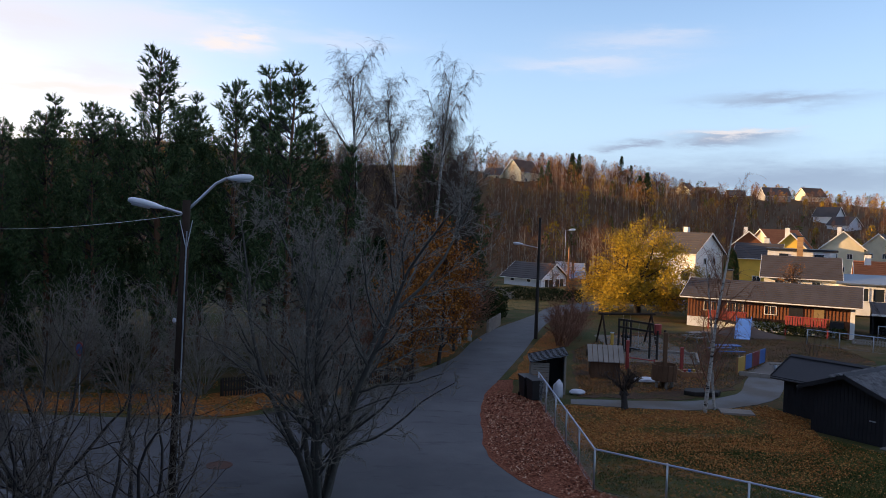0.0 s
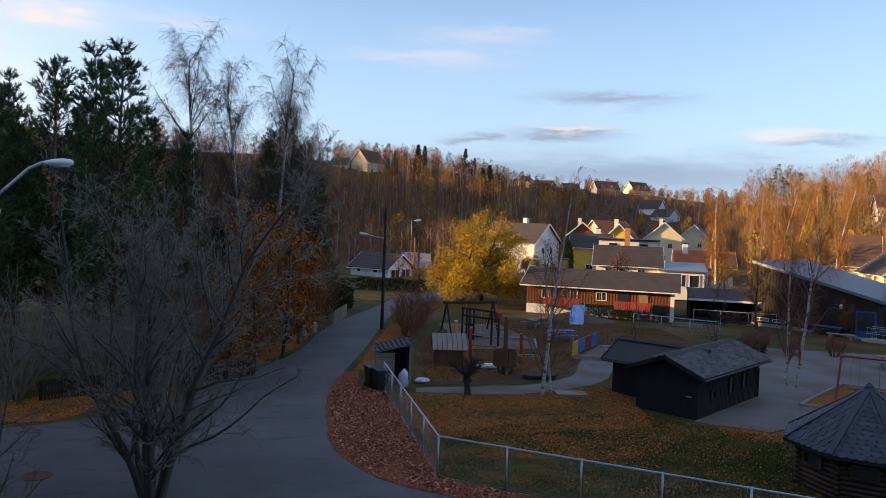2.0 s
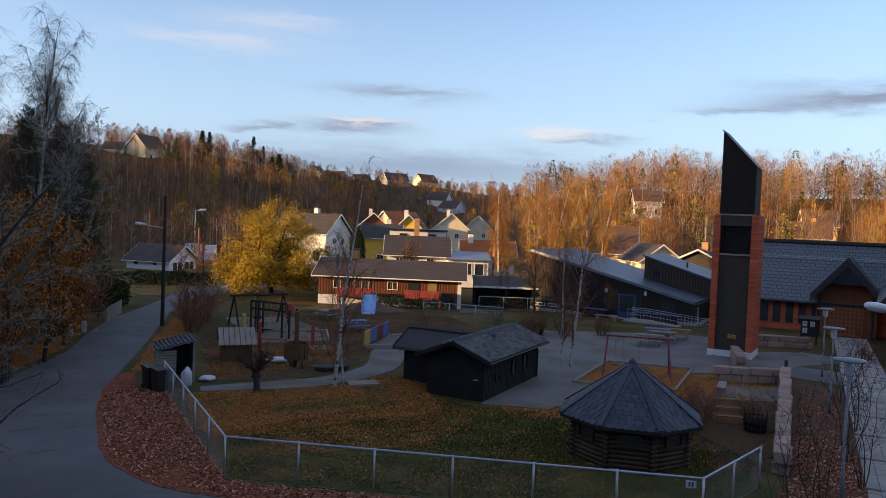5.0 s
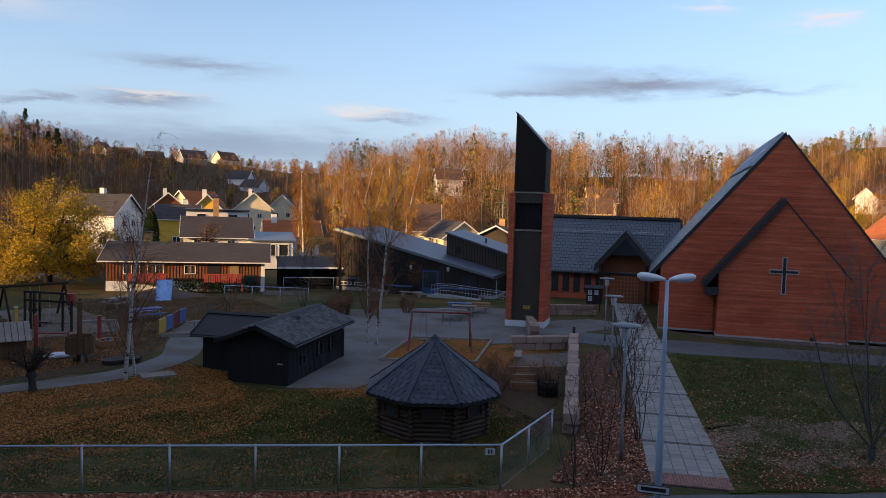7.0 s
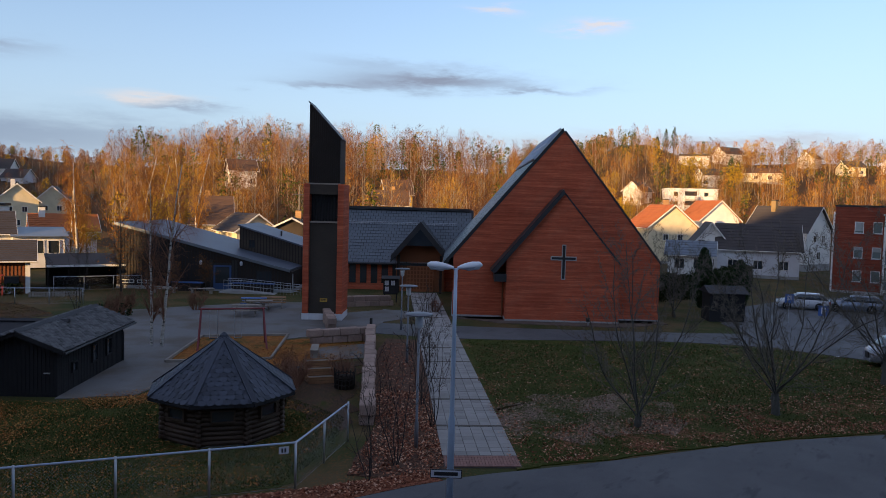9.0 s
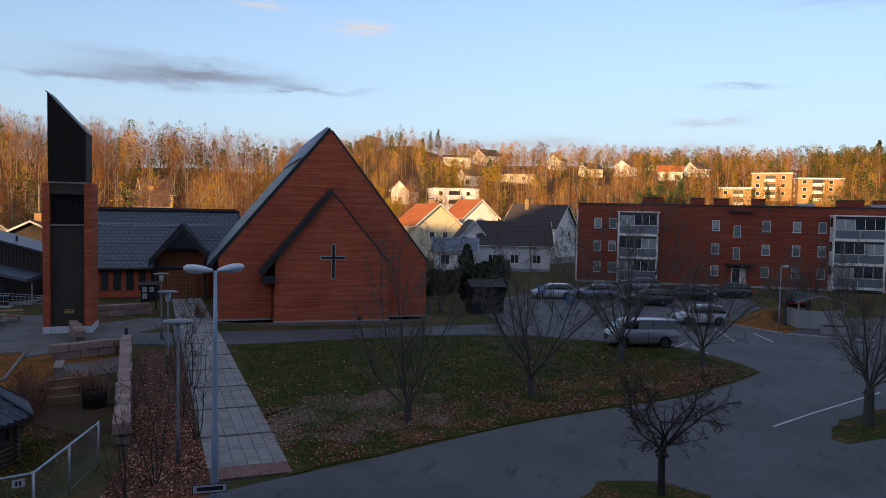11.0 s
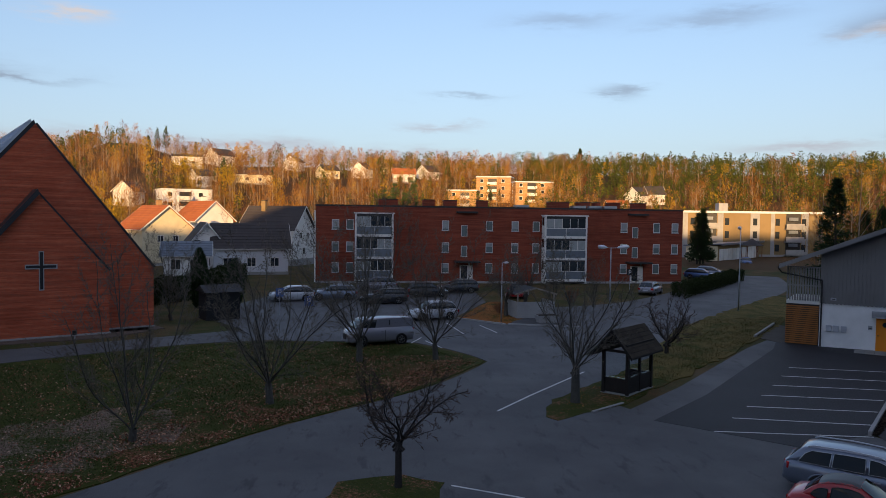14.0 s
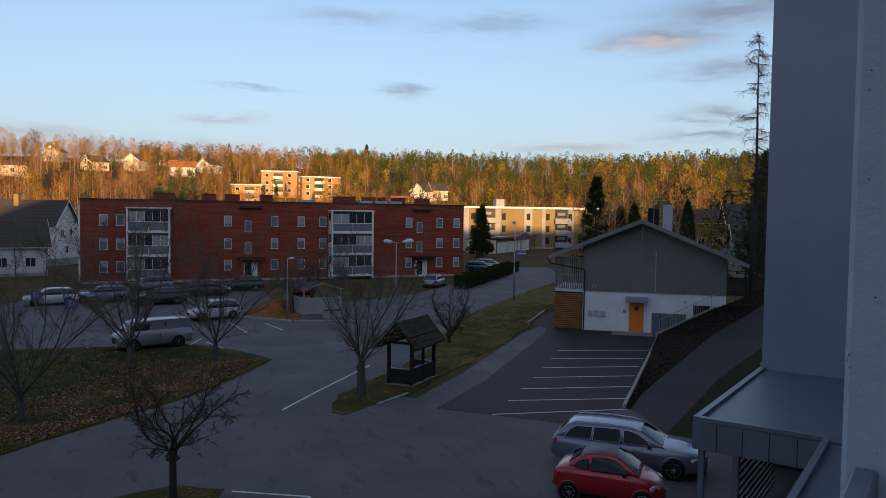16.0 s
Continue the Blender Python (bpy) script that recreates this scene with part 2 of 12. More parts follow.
def make_brick(name, a, b, mortar, row=0.075, length=0.24, soften=0.0):
    """Fine courses of brick on walls of any bearing: the run along the wall comes from the face's own normal."""
    n = Nodes(name)
    sep, nor = n.t.nodes.new("ShaderNodeSeparateXYZ"), n.t.nodes.new("ShaderNodeSeparateXYZ")
    n.t.links.new(n.pos, sep.inputs[0])
    n.t.links.new(n.geo.outputs["True Normal"], nor.inputs[0])
    run = n.math("SUBTRACT", n.math("MULTIPLY", sep.outputs[1], nor.outputs[0]), n.math("MULTIPLY", sep.outputs[0], nor.outputs[1]))
    comb = n.t.nodes.new("ShaderNodeCombineXYZ")
    n.t.links.new(run, comb.inputs[0])
    n.t.links.new(sep.outputs[2], comb.inputs[1])
    br = n.t.nodes.new("ShaderNodeTexBrick")
    br.inputs["Scale"].default_value = 1.0
    br.inputs["Brick Width"].default_value, br.inputs["Row Height"].default_value, br.inputs["Mortar Size"].default_value = length, row, 0.008
    br.inputs["Color1"].default_value, br.inputs["Color2"].default_value, br.inputs["Mortar"].default_value = (*a, 1), (*b, 1), (*mortar, 1)
    br.inputs["Bias"].default_value = -0.1
    n.t.links.new(comb.outputs[0], br.inputs["Vector"])
    col = n.mix(n.ramp(n.noise(0.5, 6, 0.65), [(0.38, (0, 0, 0)), (0.68, (0.7, 0.7, 0.7))]), br.outputs["Color"], tone(a, 0.62))
    # courses differ a little from one another, as they were laid
    band = n.noise(1.0, 4, 0.75, (0.22, 0.22, 6.5))
    col = n.mix(0.45, col, n.ramp(band, [(0.34, tone(a, 0.42)), (0.5, a), (0.66, tone(b, 1.35))]))
    n.bump(n.math("ADD", n.math("MULTIPLY", br.outputs["Fac"], -1.0), n.noise(30, 3)), 0.3, 0.008)
    return n.done(col, 0.85)


def make_glass(name="window_glass", c=(0.02, 0.025, 0.03), shine=0.8):
    n = Nodes(name)
    n.bsdf.inputs["Specular IOR Level"].default_value = shine
    return n.done(n.mix(n.noise(0.6, 2), c, tone(c, 1.8)), 0.04)


def make_clear():
    n = Nodes("clear_pane")
    n.bsdf.inputs["Transmission Weight"].default_value, n.bsdf.inputs["IOR"].default_value = 1.0, 1.12
    return n.done((0.86, 0.9, 0.92), 0.02)


M = {}
M["ground"] = make_ground()
M["litter_red"] = make_litter("red_leaf_litter", (0.05, 0.016, 0.010), (0.19, 0.062, 0.033), (0.35, 0.145, 0.085), 0.36)
M["litter_orange"] = make_litter("orange_leaf_litter", (0.08, 0.028, 0.008), (0.25, 0.088, 0.022), (0.40, 0.17, 0.046), 0.45)
M["litter_thin"] = make_litter("thin_leaf_litter", (0.08, 0.03, 0.016), (0.17, 0.07, 0.035), (0.28, 0.14, 0.08), 0.56)
M["litter_mixed"] = make_litter("leaf_strewn_grass", (0.06, 0.024, 0.010), (0.15, 0.055, 0.018), (0.28, 0.115, 0.035), 0.52)
M["straw"] = make_litter("dry_ochre_grass", (0.12, 0.075, 0.026), (0.20, 0.125, 0.042), (0.28, 0.185, 0.07), 0.47)
M["bank_grass"] = make_litter("yellowing_bank_grass", (0.075, 0.058, 0.018), (0.12, 0.09, 0.03), (0.19, 0.14, 0.05), 0.47)
M["lawn"] = make_litter("autumn_lawn", (0.06, 0.036, 0.015), (0.11, 0.065, 0.024), (0.20, 0.12, 0.05), 0.58)
M["play_soil"] = make_litter("trodden_soil_with_leaves", (0.036, 0.026, 0.020), (0.060, 0.042, 0.030), (0.16, 0.075, 0.035), 0.42)
M["patchy"] = make_litter("lawn_worn_to_soil", (0.10, 0.062, 0.046), (0.16, 0.105, 0.080), (0.27, 0.22, 0.16), 0.49)
M["verge_soil"] = make_litter("soil_under_red_leaves", (0.055, 0.036, 0.027), (0.09, 0.056, 0.040), (0.20, 0.09, 0.055), 0.34)
M["bare"] = worn("bare_soil", (0.13, 0.098, 0.082), 0.95, amount=0.35, fine=18, coarse=1.2, bump=0.5)
M["forest_floor"] = make_litter("brown_forest_floor", (0.045, 0.028, 0.016), (0.085, 0.050, 0.026), (0.14, 0.085, 0.045), 0.40)
M["asphalt"] = make_asphalt()
M["asphalt_new"] = worn("newer_dark_asphalt", (0.027, 0.028, 0.033), 0.72, amount=0.3, fine=45, coarse=0.3, bump=0.3)
M["gravel"] = make_gravel()
M["sand"] = worn("play_sand", (0.165, 0.148, 0.13), 0.95, amount=0.2, fine=25, coarse=0.8, bump=0.4)
M["mulch"] = worn("bark_mulch", (0.022, 0.016, 0.013), 0.95, amount=0.85, fine=6, coarse=1.5, bump=0.9)
M["bark_chip"] = island("bark_chips", [(0.0, (0.012, 0.009, 0.008)), (0.6, (0.036, 0.027, 0.022)), (1.0, (0.09, 0.07, 0.055))])
M["verge_green"] = worn("dark_short_grass", (0.022, 0.030, 0.010), 0.95, amount=0.6, fine=12, coarse=1.2, bump=0.8)
M["paver"] = worn("concrete_paving_slab", (0.26, 0.25, 0.24), 0.85, amount=0.16, fine=30, coarse=0.7, bump=0.2, per_object=0.25)
M["paver_red"] = worn("red_paving_brick", (0.24, 0.135, 0.115), 0.85, amount=0.2, fine=30, coarse=0.9, bump=0.2, per_object=0.25)
M["joint"] = worn("sandy_joint", (0.10, 0.09, 0.08), 0.95, amount=0.3, fine=25)
M["granite"] = worn("rough_pink_granite", (0.30, 0.215, 0.18), 0.88, amount=0.35, fine=9, coarse=1.3, bump=0.8, per_object=0.35, grime=0.3)
M["concrete"] = worn("grey_concrete", (0.34, 0.34, 0.34), 0.9, amount=0.15, fine=12, coarse=0.8, bump=0.35)
M["render_grey"] = worn("rough_grey_render", (0.47, 0.52, 0.59), 0.88, amount=0.09, fine=22, coarse=0.7, bump=0.5, grime=0.10)
M["own_wall"] = worn("smooth_grey_wall_panel", (0.21, 0.255, 0.335), 0.55, amount=0.10, fine=8, coarse=0.25, bump=0.05)
M["line"] = worn("worn_road_paint", (0.62, 0.62, 0.62), 0.7, amount=0.2, fine=20, coarse=2.0, bump=0.1, grime=0.25)
M["brick"] = make_brick("church_brick", (0.44, 0.092, 0.045), (0.56, 0.145, 0.075), (0.30, 0.16, 0.11))
M["brick_dark"] = make_brick("apartment_brick", (0.24, 0.056, 0.033), (0.30, 0.078, 0.044), (0.15, 0.085, 0.065))
M["brick_far"] = make_brick("orange_flat_brick", (0.42, 0.24, 0.11), (0.48, 0.29, 0.14), (0.32, 0.24, 0.16))
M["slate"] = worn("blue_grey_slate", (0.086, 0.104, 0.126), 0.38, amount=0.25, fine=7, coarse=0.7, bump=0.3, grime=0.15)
# bed under the slates; also the painted shaded slope of the porch
M["slate_dark"] = worn("slate_bed_and_shaded_side", (0.03, 0.035, 0.04), 0.7, amount=0.2)
M["felt"] = worn("black_roofing_felt", (0.030, 0.031, 0.036), 0.62, amount=0.25, fine=30, coarse=0.7, bump=0.4)
M["felt_blue"] = worn("weathered_roofing_felt", (0.105, 0.130, 0.175), 0.40, amount=0.28, fine=7, coarse=0.5, bump=0.2)
M["felt_yard"] = worn("dark_blue_grey_felt", (0.066, 0.082, 0.115), 0.45, amount=0.35, fine=6, coarse=0.5, bump=0.2)
M["shingle"] = worn("dark_felt_shingle", (0.048, 0.057, 0.078), 0.6, amount=0.4, fine=26, coarse=0.8, bump=0.4, per_object=0.6)
M["shake"] = worn("lichen_wood_shake", (0.095, 0.096, 0.10), 0.85, amount=0.6, fine=13, coarse=1.3, bump=0.8, per_object=0.7)
M["shake_brown"] = worn("dark_brown_shelter_shingle", (0.050, 0.040, 0.030), 0.8, amount=0.4, fine=11, coarse=1.3, bump=0.5, per_object=0.35)
M["tile_dark"] = worn("dark_roof_tile", (0.060, 0.052, 0.052), 0.75, amount=0.25, fine=10, coarse=0.4, bump=0.3)
M["tile_red"] = worn("orange_clay_tile", (0.38, 0.125, 0.05), 0.8, amount=0.2, fine=8, coarse=0.6, bump=0.3)
M["tile_brown"] = worn("brown_roof_tile", (0.12, 0.075, 0.055), 0.8, amount=0.2, fine=8, coarse=0.5, bump=0.3)
M["roof_metal"] = worn("grey_steel_roof", (0.16, 0.19, 0.23), 0.4, 0.3, amount=0.1, fine=5, bump=0.05)
M["white"] = worn("white_painted_wood", (0.74, 0.73, 0.70), 0.6, amount=0.06, fine=14, coarse=0.6, bump=0.1)
M["white_render"] = worn("white_rendered_wall", (0.64, 0.66, 0.70), 0.85, amount=0.05, fine=16, coarse=0.6, bump=0.15)
M["white_lime"] = worn("bright_white_plinth_paint", (0.86, 0.87, 0.88), 0.8, amount=0.05, fine=16, coarse=0.6, bump=0.15)
M["cream"] = worn("cream_painted_wood", (0.66, 0.58, 0.40), 0.65, amount=0.07, fine=12, bump=0.1)
M["yellow"] = worn("yellow_painted_wood", (0.70, 0.44, 0.07), 0.65, amount=0.08, fine=12, bump=0.1)
M["beige"] = worn("ochre_panel_wall", (0.26, 0.185, 0.095), 0.8, amount=0.05, fine=8, coarse=0.3, bump=0.05)
M["red_paint"] = worn("faded_red_paint", (0.29, 0.04, 0.034), 0.55, amount=0.2, fine=10, bump=0.1)
M["red_dark"] = worn("dark_red_steel_paint", (0.17, 0.022, 0.028), 0.5, amount=0.2, fine=10, bump=0.05)
M["lamp_dark"] = worn("dull_grey_lamp_steel", (0.16, 0.175, 0.20), 0.45, 0.4, amount=0.1, fine=10, bump=0.03)
M["blue_paint"] = worn("blue_paint", (0.045, 0.115, 0.33), 0.5, amount=0.15, fine=10, bump=0.1)
M["blue_tarp"] = worn("pale_blue_plastic", (0.25, 0.42, 0.72), 0.5, amount=0.15, fine=4, bump=0.2)
M["yellow_paint"] = worn("yellow_play_paint", (0.50, 0.30, 0.05), 0.5, amount=0.15, fine=10)
M["orange"] = worn("orange_door_paint", (0.86, 0.27, 0.012), 0.45, amount=0.05, fine=6, bump=0.05)
M["stain_black"] = worn("black_stained_boards", (0.020, 0.020, 0.022), 0.75, amount=0.35, fine=6, coarse=0.8, bump=0.3, stretch=(6, 6, 0.4))
M["stain_brown"] = worn("dark_brown_boards", (0.025, 0.019, 0.016), 0.75, amount=0.4, fine=6, coarse=0.6, bump=0.3, stretch=(6, 6, 0.4))
M["stain_olive"] = worn("weathered_dark_boards", (0.056, 0.045, 0.036), 0.75, amount=0.35, fine=6, coarse=0.6, bump=0.3, stretch=(0.5, 0.5, 9))
M["boards_brown"] = worn("red_brown_boards", (0.20, 0.075, 0.032), 0.7, amount=0.25, fine=6, coarse=0.6, bump=0.3, stretch=(6, 6, 0.4))
M["boards_grey"] = worn("grey_painted_boards", (0.23, 0.228, 0.235), 0.7, amount=0.10, fine=6, coarse=0.5, bump=0.15, stretch=(6, 6, 0.4))
M["log"] = worn("brown_oiled_log", (0.060, 0.038, 0.026), 0.6, amount=0.35, fine=5, coarse=1.0, bump=0.3, per_object=0.35)
M["wood_raw"] = worn("raw_timber", (0.27, 0.14, 0.07), 0.75, amount=0.25, fine=8, coarse=1.0, bump=0.3)
M["play_wood"] = worn("brown_weathered_play_timber", (0.13, 0.072, 0.042), 0.8, amount=0.35, fine=8, coarse=1.0, bump=0.4, per_object=0.3)
M["wood_grey"] = worn("silvered_timber", (0.26, 0.23, 0.20), 0.85, amount=0.25, fine=8, coarse=1.0, bump=0.3)
M["wood_warm"] = worn("warm_oiled_slat", (0.36, 0.15, 0.045), 0.6, amount=0.25, fine=8, bump=0.2)
M["wood_dark"] = worn("dark_tarred_timber", (0.026, 0.022, 0.020), 0.75, amount=0.35, fine=8, coarse=1.0, bump=0.3)
M["pole"] = worn("brown_utility_pole_wood", (0.040, 0.028, 0.021), 0.8, amount=0.4, fine=5, coarse=1.0, bump=0.4, stretch=(8, 8, 0.3))
M["door_wood"] = worn("varnished_red_door_wood", (0.30, 0.10, 0.035), 0.5, amount=0.2, fine=8, bump=0.1)
M["steel"] = worn("galvanised_steel", (0.42, 0.45, 0.49), 0.42, 0.7, amount=0.12, fine=12, coarse=1.0, bump=0.05)
M["steel_paint"] = worn("pale_blue_grey_steel_paint", (0.36, 0.44, 0.55), 0.4, 0.2, amount=0.08, fine=10, bump=0.03)
M["lamp_grey"] = worn("light_grey_lamp_housing", (0.66, 0.69, 0.74), 0.4, amount=0.06, fine=8, bump=0.03)
# black plastic; also paints the dark of unlit openings and interiors
M["black"] = worn("black_plastic_and_shade", (0.014, 0.014, 0.016), 0.5, amount=0.2, fine=10, bump=0.05)
M["dark_trim"] = worn("black_roof_trim", (0.018, 0.019, 0.023), 0.5, amount=0.2, fine=10, bump=0.05)
M["glass"] = make_glass()
M["clear"] = make_clear()
# reflection painted in: paler base colour than the plain window glass
M["pane_pale"] = make_glass("pale_painted_reflection_glass", (0.11, 0.135, 0.135))
M["curtain"] = worn("pale_window_blind", (0.30, 0.33, 0.34), 0.5, amount=0.2, fine=3, bump=0.0)
# pale blue base colour stands in for the sky mirrored in the roof light
M["skylight"] = worn("skylight_glass_painted_sky", (0.62, 0.72, 0.82), 0.16, 0.2, amount=0.05, fine=2, bump=0.0)
M["rust"] = worn("rusty_cast_iron", (0.10, 0.045, 0.03), 0.75, 0.3, amount=0.3, fine=16, bump=0.4)
M["plastic_white"] = worn("white_plastic_sheet", (0.50, 0.52, 0.58), 0.4, amount=0.12, fine=5, bump=0.4)
M["bark"] = worn("grey_lichen_bark", (0.092, 0.090, 0.080), 0.9, amount=0.45, fine=14, coarse=2.0, bump=0.6)
M["bark_dark"] = worn("dark_bark", (0.050, 0.045, 0.042), 0.9, amount=0.4, fine=14, coarse=2.0, bump=0.5)
M["twig"] = worn("grey_brown_twigs", (0.16, 0.14, 0.115), 0.9, amount=0.3, fine=6, bump=0.0)
M["twig_dark"] = worn("dark_purplish_twigs", (0.088, 0.064, 0.052), 0.9, amount=0.3, fine=6, bump=0.0)
M["twig_red"] = worn("reddish_birch_twigs", (0.22, 0.11, 0.072), 0.9, amount=0.3, fine=6, bump=0.0)
M["twig_lichen"] = worn("pale_lichened_twigs", (0.22, 0.205, 0.175), 0.9, amount=0.35, fine=6, bump=0.0)
M["pine_bark"] = worn("orange_pine_bark", (0.14, 0.075, 0.045), 0.9, amount=0.4, fine=9, coarse=1.5, bump=0.5)


def make_birch_bark():
    n = Nodes("birch_bark")
    col = n.ramp(n.noise(3.5, 5, 0.65, (1.2, 1.2, 2.6)), [(0.36, (0.035, 0.03, 0.028)), (0.46, (0.34, 0.32, 0.29)), (0.7, (0.54, 0.51, 0.46))])
    n.bump(n.noise(14, 3), 0.3, 0.01)
    return n.done(col, 0.8)


M["birch_bark"] = make_birch_bark()
M["needles"] = island("pine_needles", [(0.0, (0.024, 0.046, 0.020)), (0.5, (0.055, 0.088, 0.036)), (1.0, (0.105, 0.14, 0.060))])
M["spruce"] = island("spruce_needles", [(0.0, (0.012, 0.027, 0.012)), (0.6, (0.026, 0.048, 0.019)), (1.0, (0.050, 0.074, 0.027))])
M["leaf_yellow"] = island("yellow_autumn_leaves", [(0.0, (0.18, 0.125, 0.012)), (0.4, (0.36, 0.24, 0.020)), (0.8, (0.52, 0.34, 0.030)), (1.0, (0.18, 0.16, 0.03))])
M["leaf_orange"] = island("orange_autumn_leaves", [(0.0, (0.14, 0.045, 0.012)), (0.5, (0.32, 0.115, 0.02)), (1.0, (0.44, 0.19, 0.04))])
M["leaf_green"] = island("dull_green_leaves", [(0.0, (0.010, 0.019, 0.006)), (0.6, (0.022, 0.035, 0.010)), (1.0, (0.044, 0.05, 0.016))])
M["leaf_fallen"] = island("fallen_leaves", [(0.0, (0.05, 0.016, 0.010)), (0.35, (0.17, 0.050, 0.025)), (0.66, (0.32, 0.125, 0.07)), (0.85, (0.46, 0.25, 0.155)), (1.0, (0.58, 0.38, 0.27))])
M["leaf_fallen_gold"] = island("fallen_golden_leaves", [(0.0, (0.13, 0.045, 0.012)), (0.5, (0.31, 0.115, 0.026)), (1.0, (0.45, 0.25, 0.08))])
M["grass_blade"] = island("short_grass_blades", [(0.0, (0.018, 0.032, 0.008)), (0.5, (0.038, 0.060, 0.016)), (0.85, (0.075, 0.095, 0.028)), (1.0, (0.14, 0.12, 0.05))])
M["grass_dry"] = island("yellowing_grass_blades", [(0.0, (0.05, 0.045, 0.015)), (0.5, (0.10, 0.085, 0.03)), (1.0, (0.20, 0.155, 0.06))])
M["wood_gold"] = wood_twigs("far_birch_twigs", [(0.0, (0.09, 0.034, 0.014)), (0.4, (0.21, 0.090, 0.025)), (0.75, (0.32, 0.165, 0.035)), (1.0, (0.42, 0.27, 0.055))])
M["wood_brown"] = wood_twigs("far_bare_twigs", [(0.0, (0.06, 0.030, 0.020)), (0.6, (0.15, 0.072, 0.042)), (1.0, (0.24, 0.125, 0.07))])
M["far_trunk"] = worn("far_pale_trunks", (0.30, 0.25, 0.19), 0.85, amount=0.4, fine=0.8, bump=0.0)


def paint(name, c, metal=0.4, rough=0.28):
    n = Nodes(name)
    n.bsdf.inputs["Coat Weight"].default_value = 0.6
    return n.done(n.mix(n.noise(1.6, 3), tone(c, 0.9), tone(c, 1.08)), rough, metal)


M["car_silver"] = paint("blue_silver_car_paint", (0.16, 0.195, 0.26), 0.5)
M["car_red"] = paint("red_car_paint", (0.36, 0.008, 0.014), 0.1)
M["car_dark"] = paint("dark_car_paint", (0.028, 0.030, 0.036), 0.4)
M["car_blue"] = paint("blue_car_paint", (0.045, 0.10, 0.25), 0.4)
M["car_white"] = paint("white_car_paint", (0.40, 0.42, 0.46), 0.1)
M["car_grey"] = paint("lilac_grey_car_paint", (0.24, 0.24, 0.28), 0.3)
M["tyre"] = worn("tyre_rubber", (0.018, 0.018, 0.018), 0.85, amount=0.3, fine=20)
M["rim"] = worn("alloy_rim", (0.5, 0.52, 0.55), 0.35, 0.8, amount=0.1, fine=10, bump=0.0)
M["tail"] = worn("red_tail_light", (0.45, 0.012, 0.012), 0.25, amount=0.1, fine=10, bump=0.0)
M["headlight"] = worn("clear_headlight", (0.62, 0.68, 0.75), 0.12, 0.3, amount=0.1, fine=10, bump=0.0)


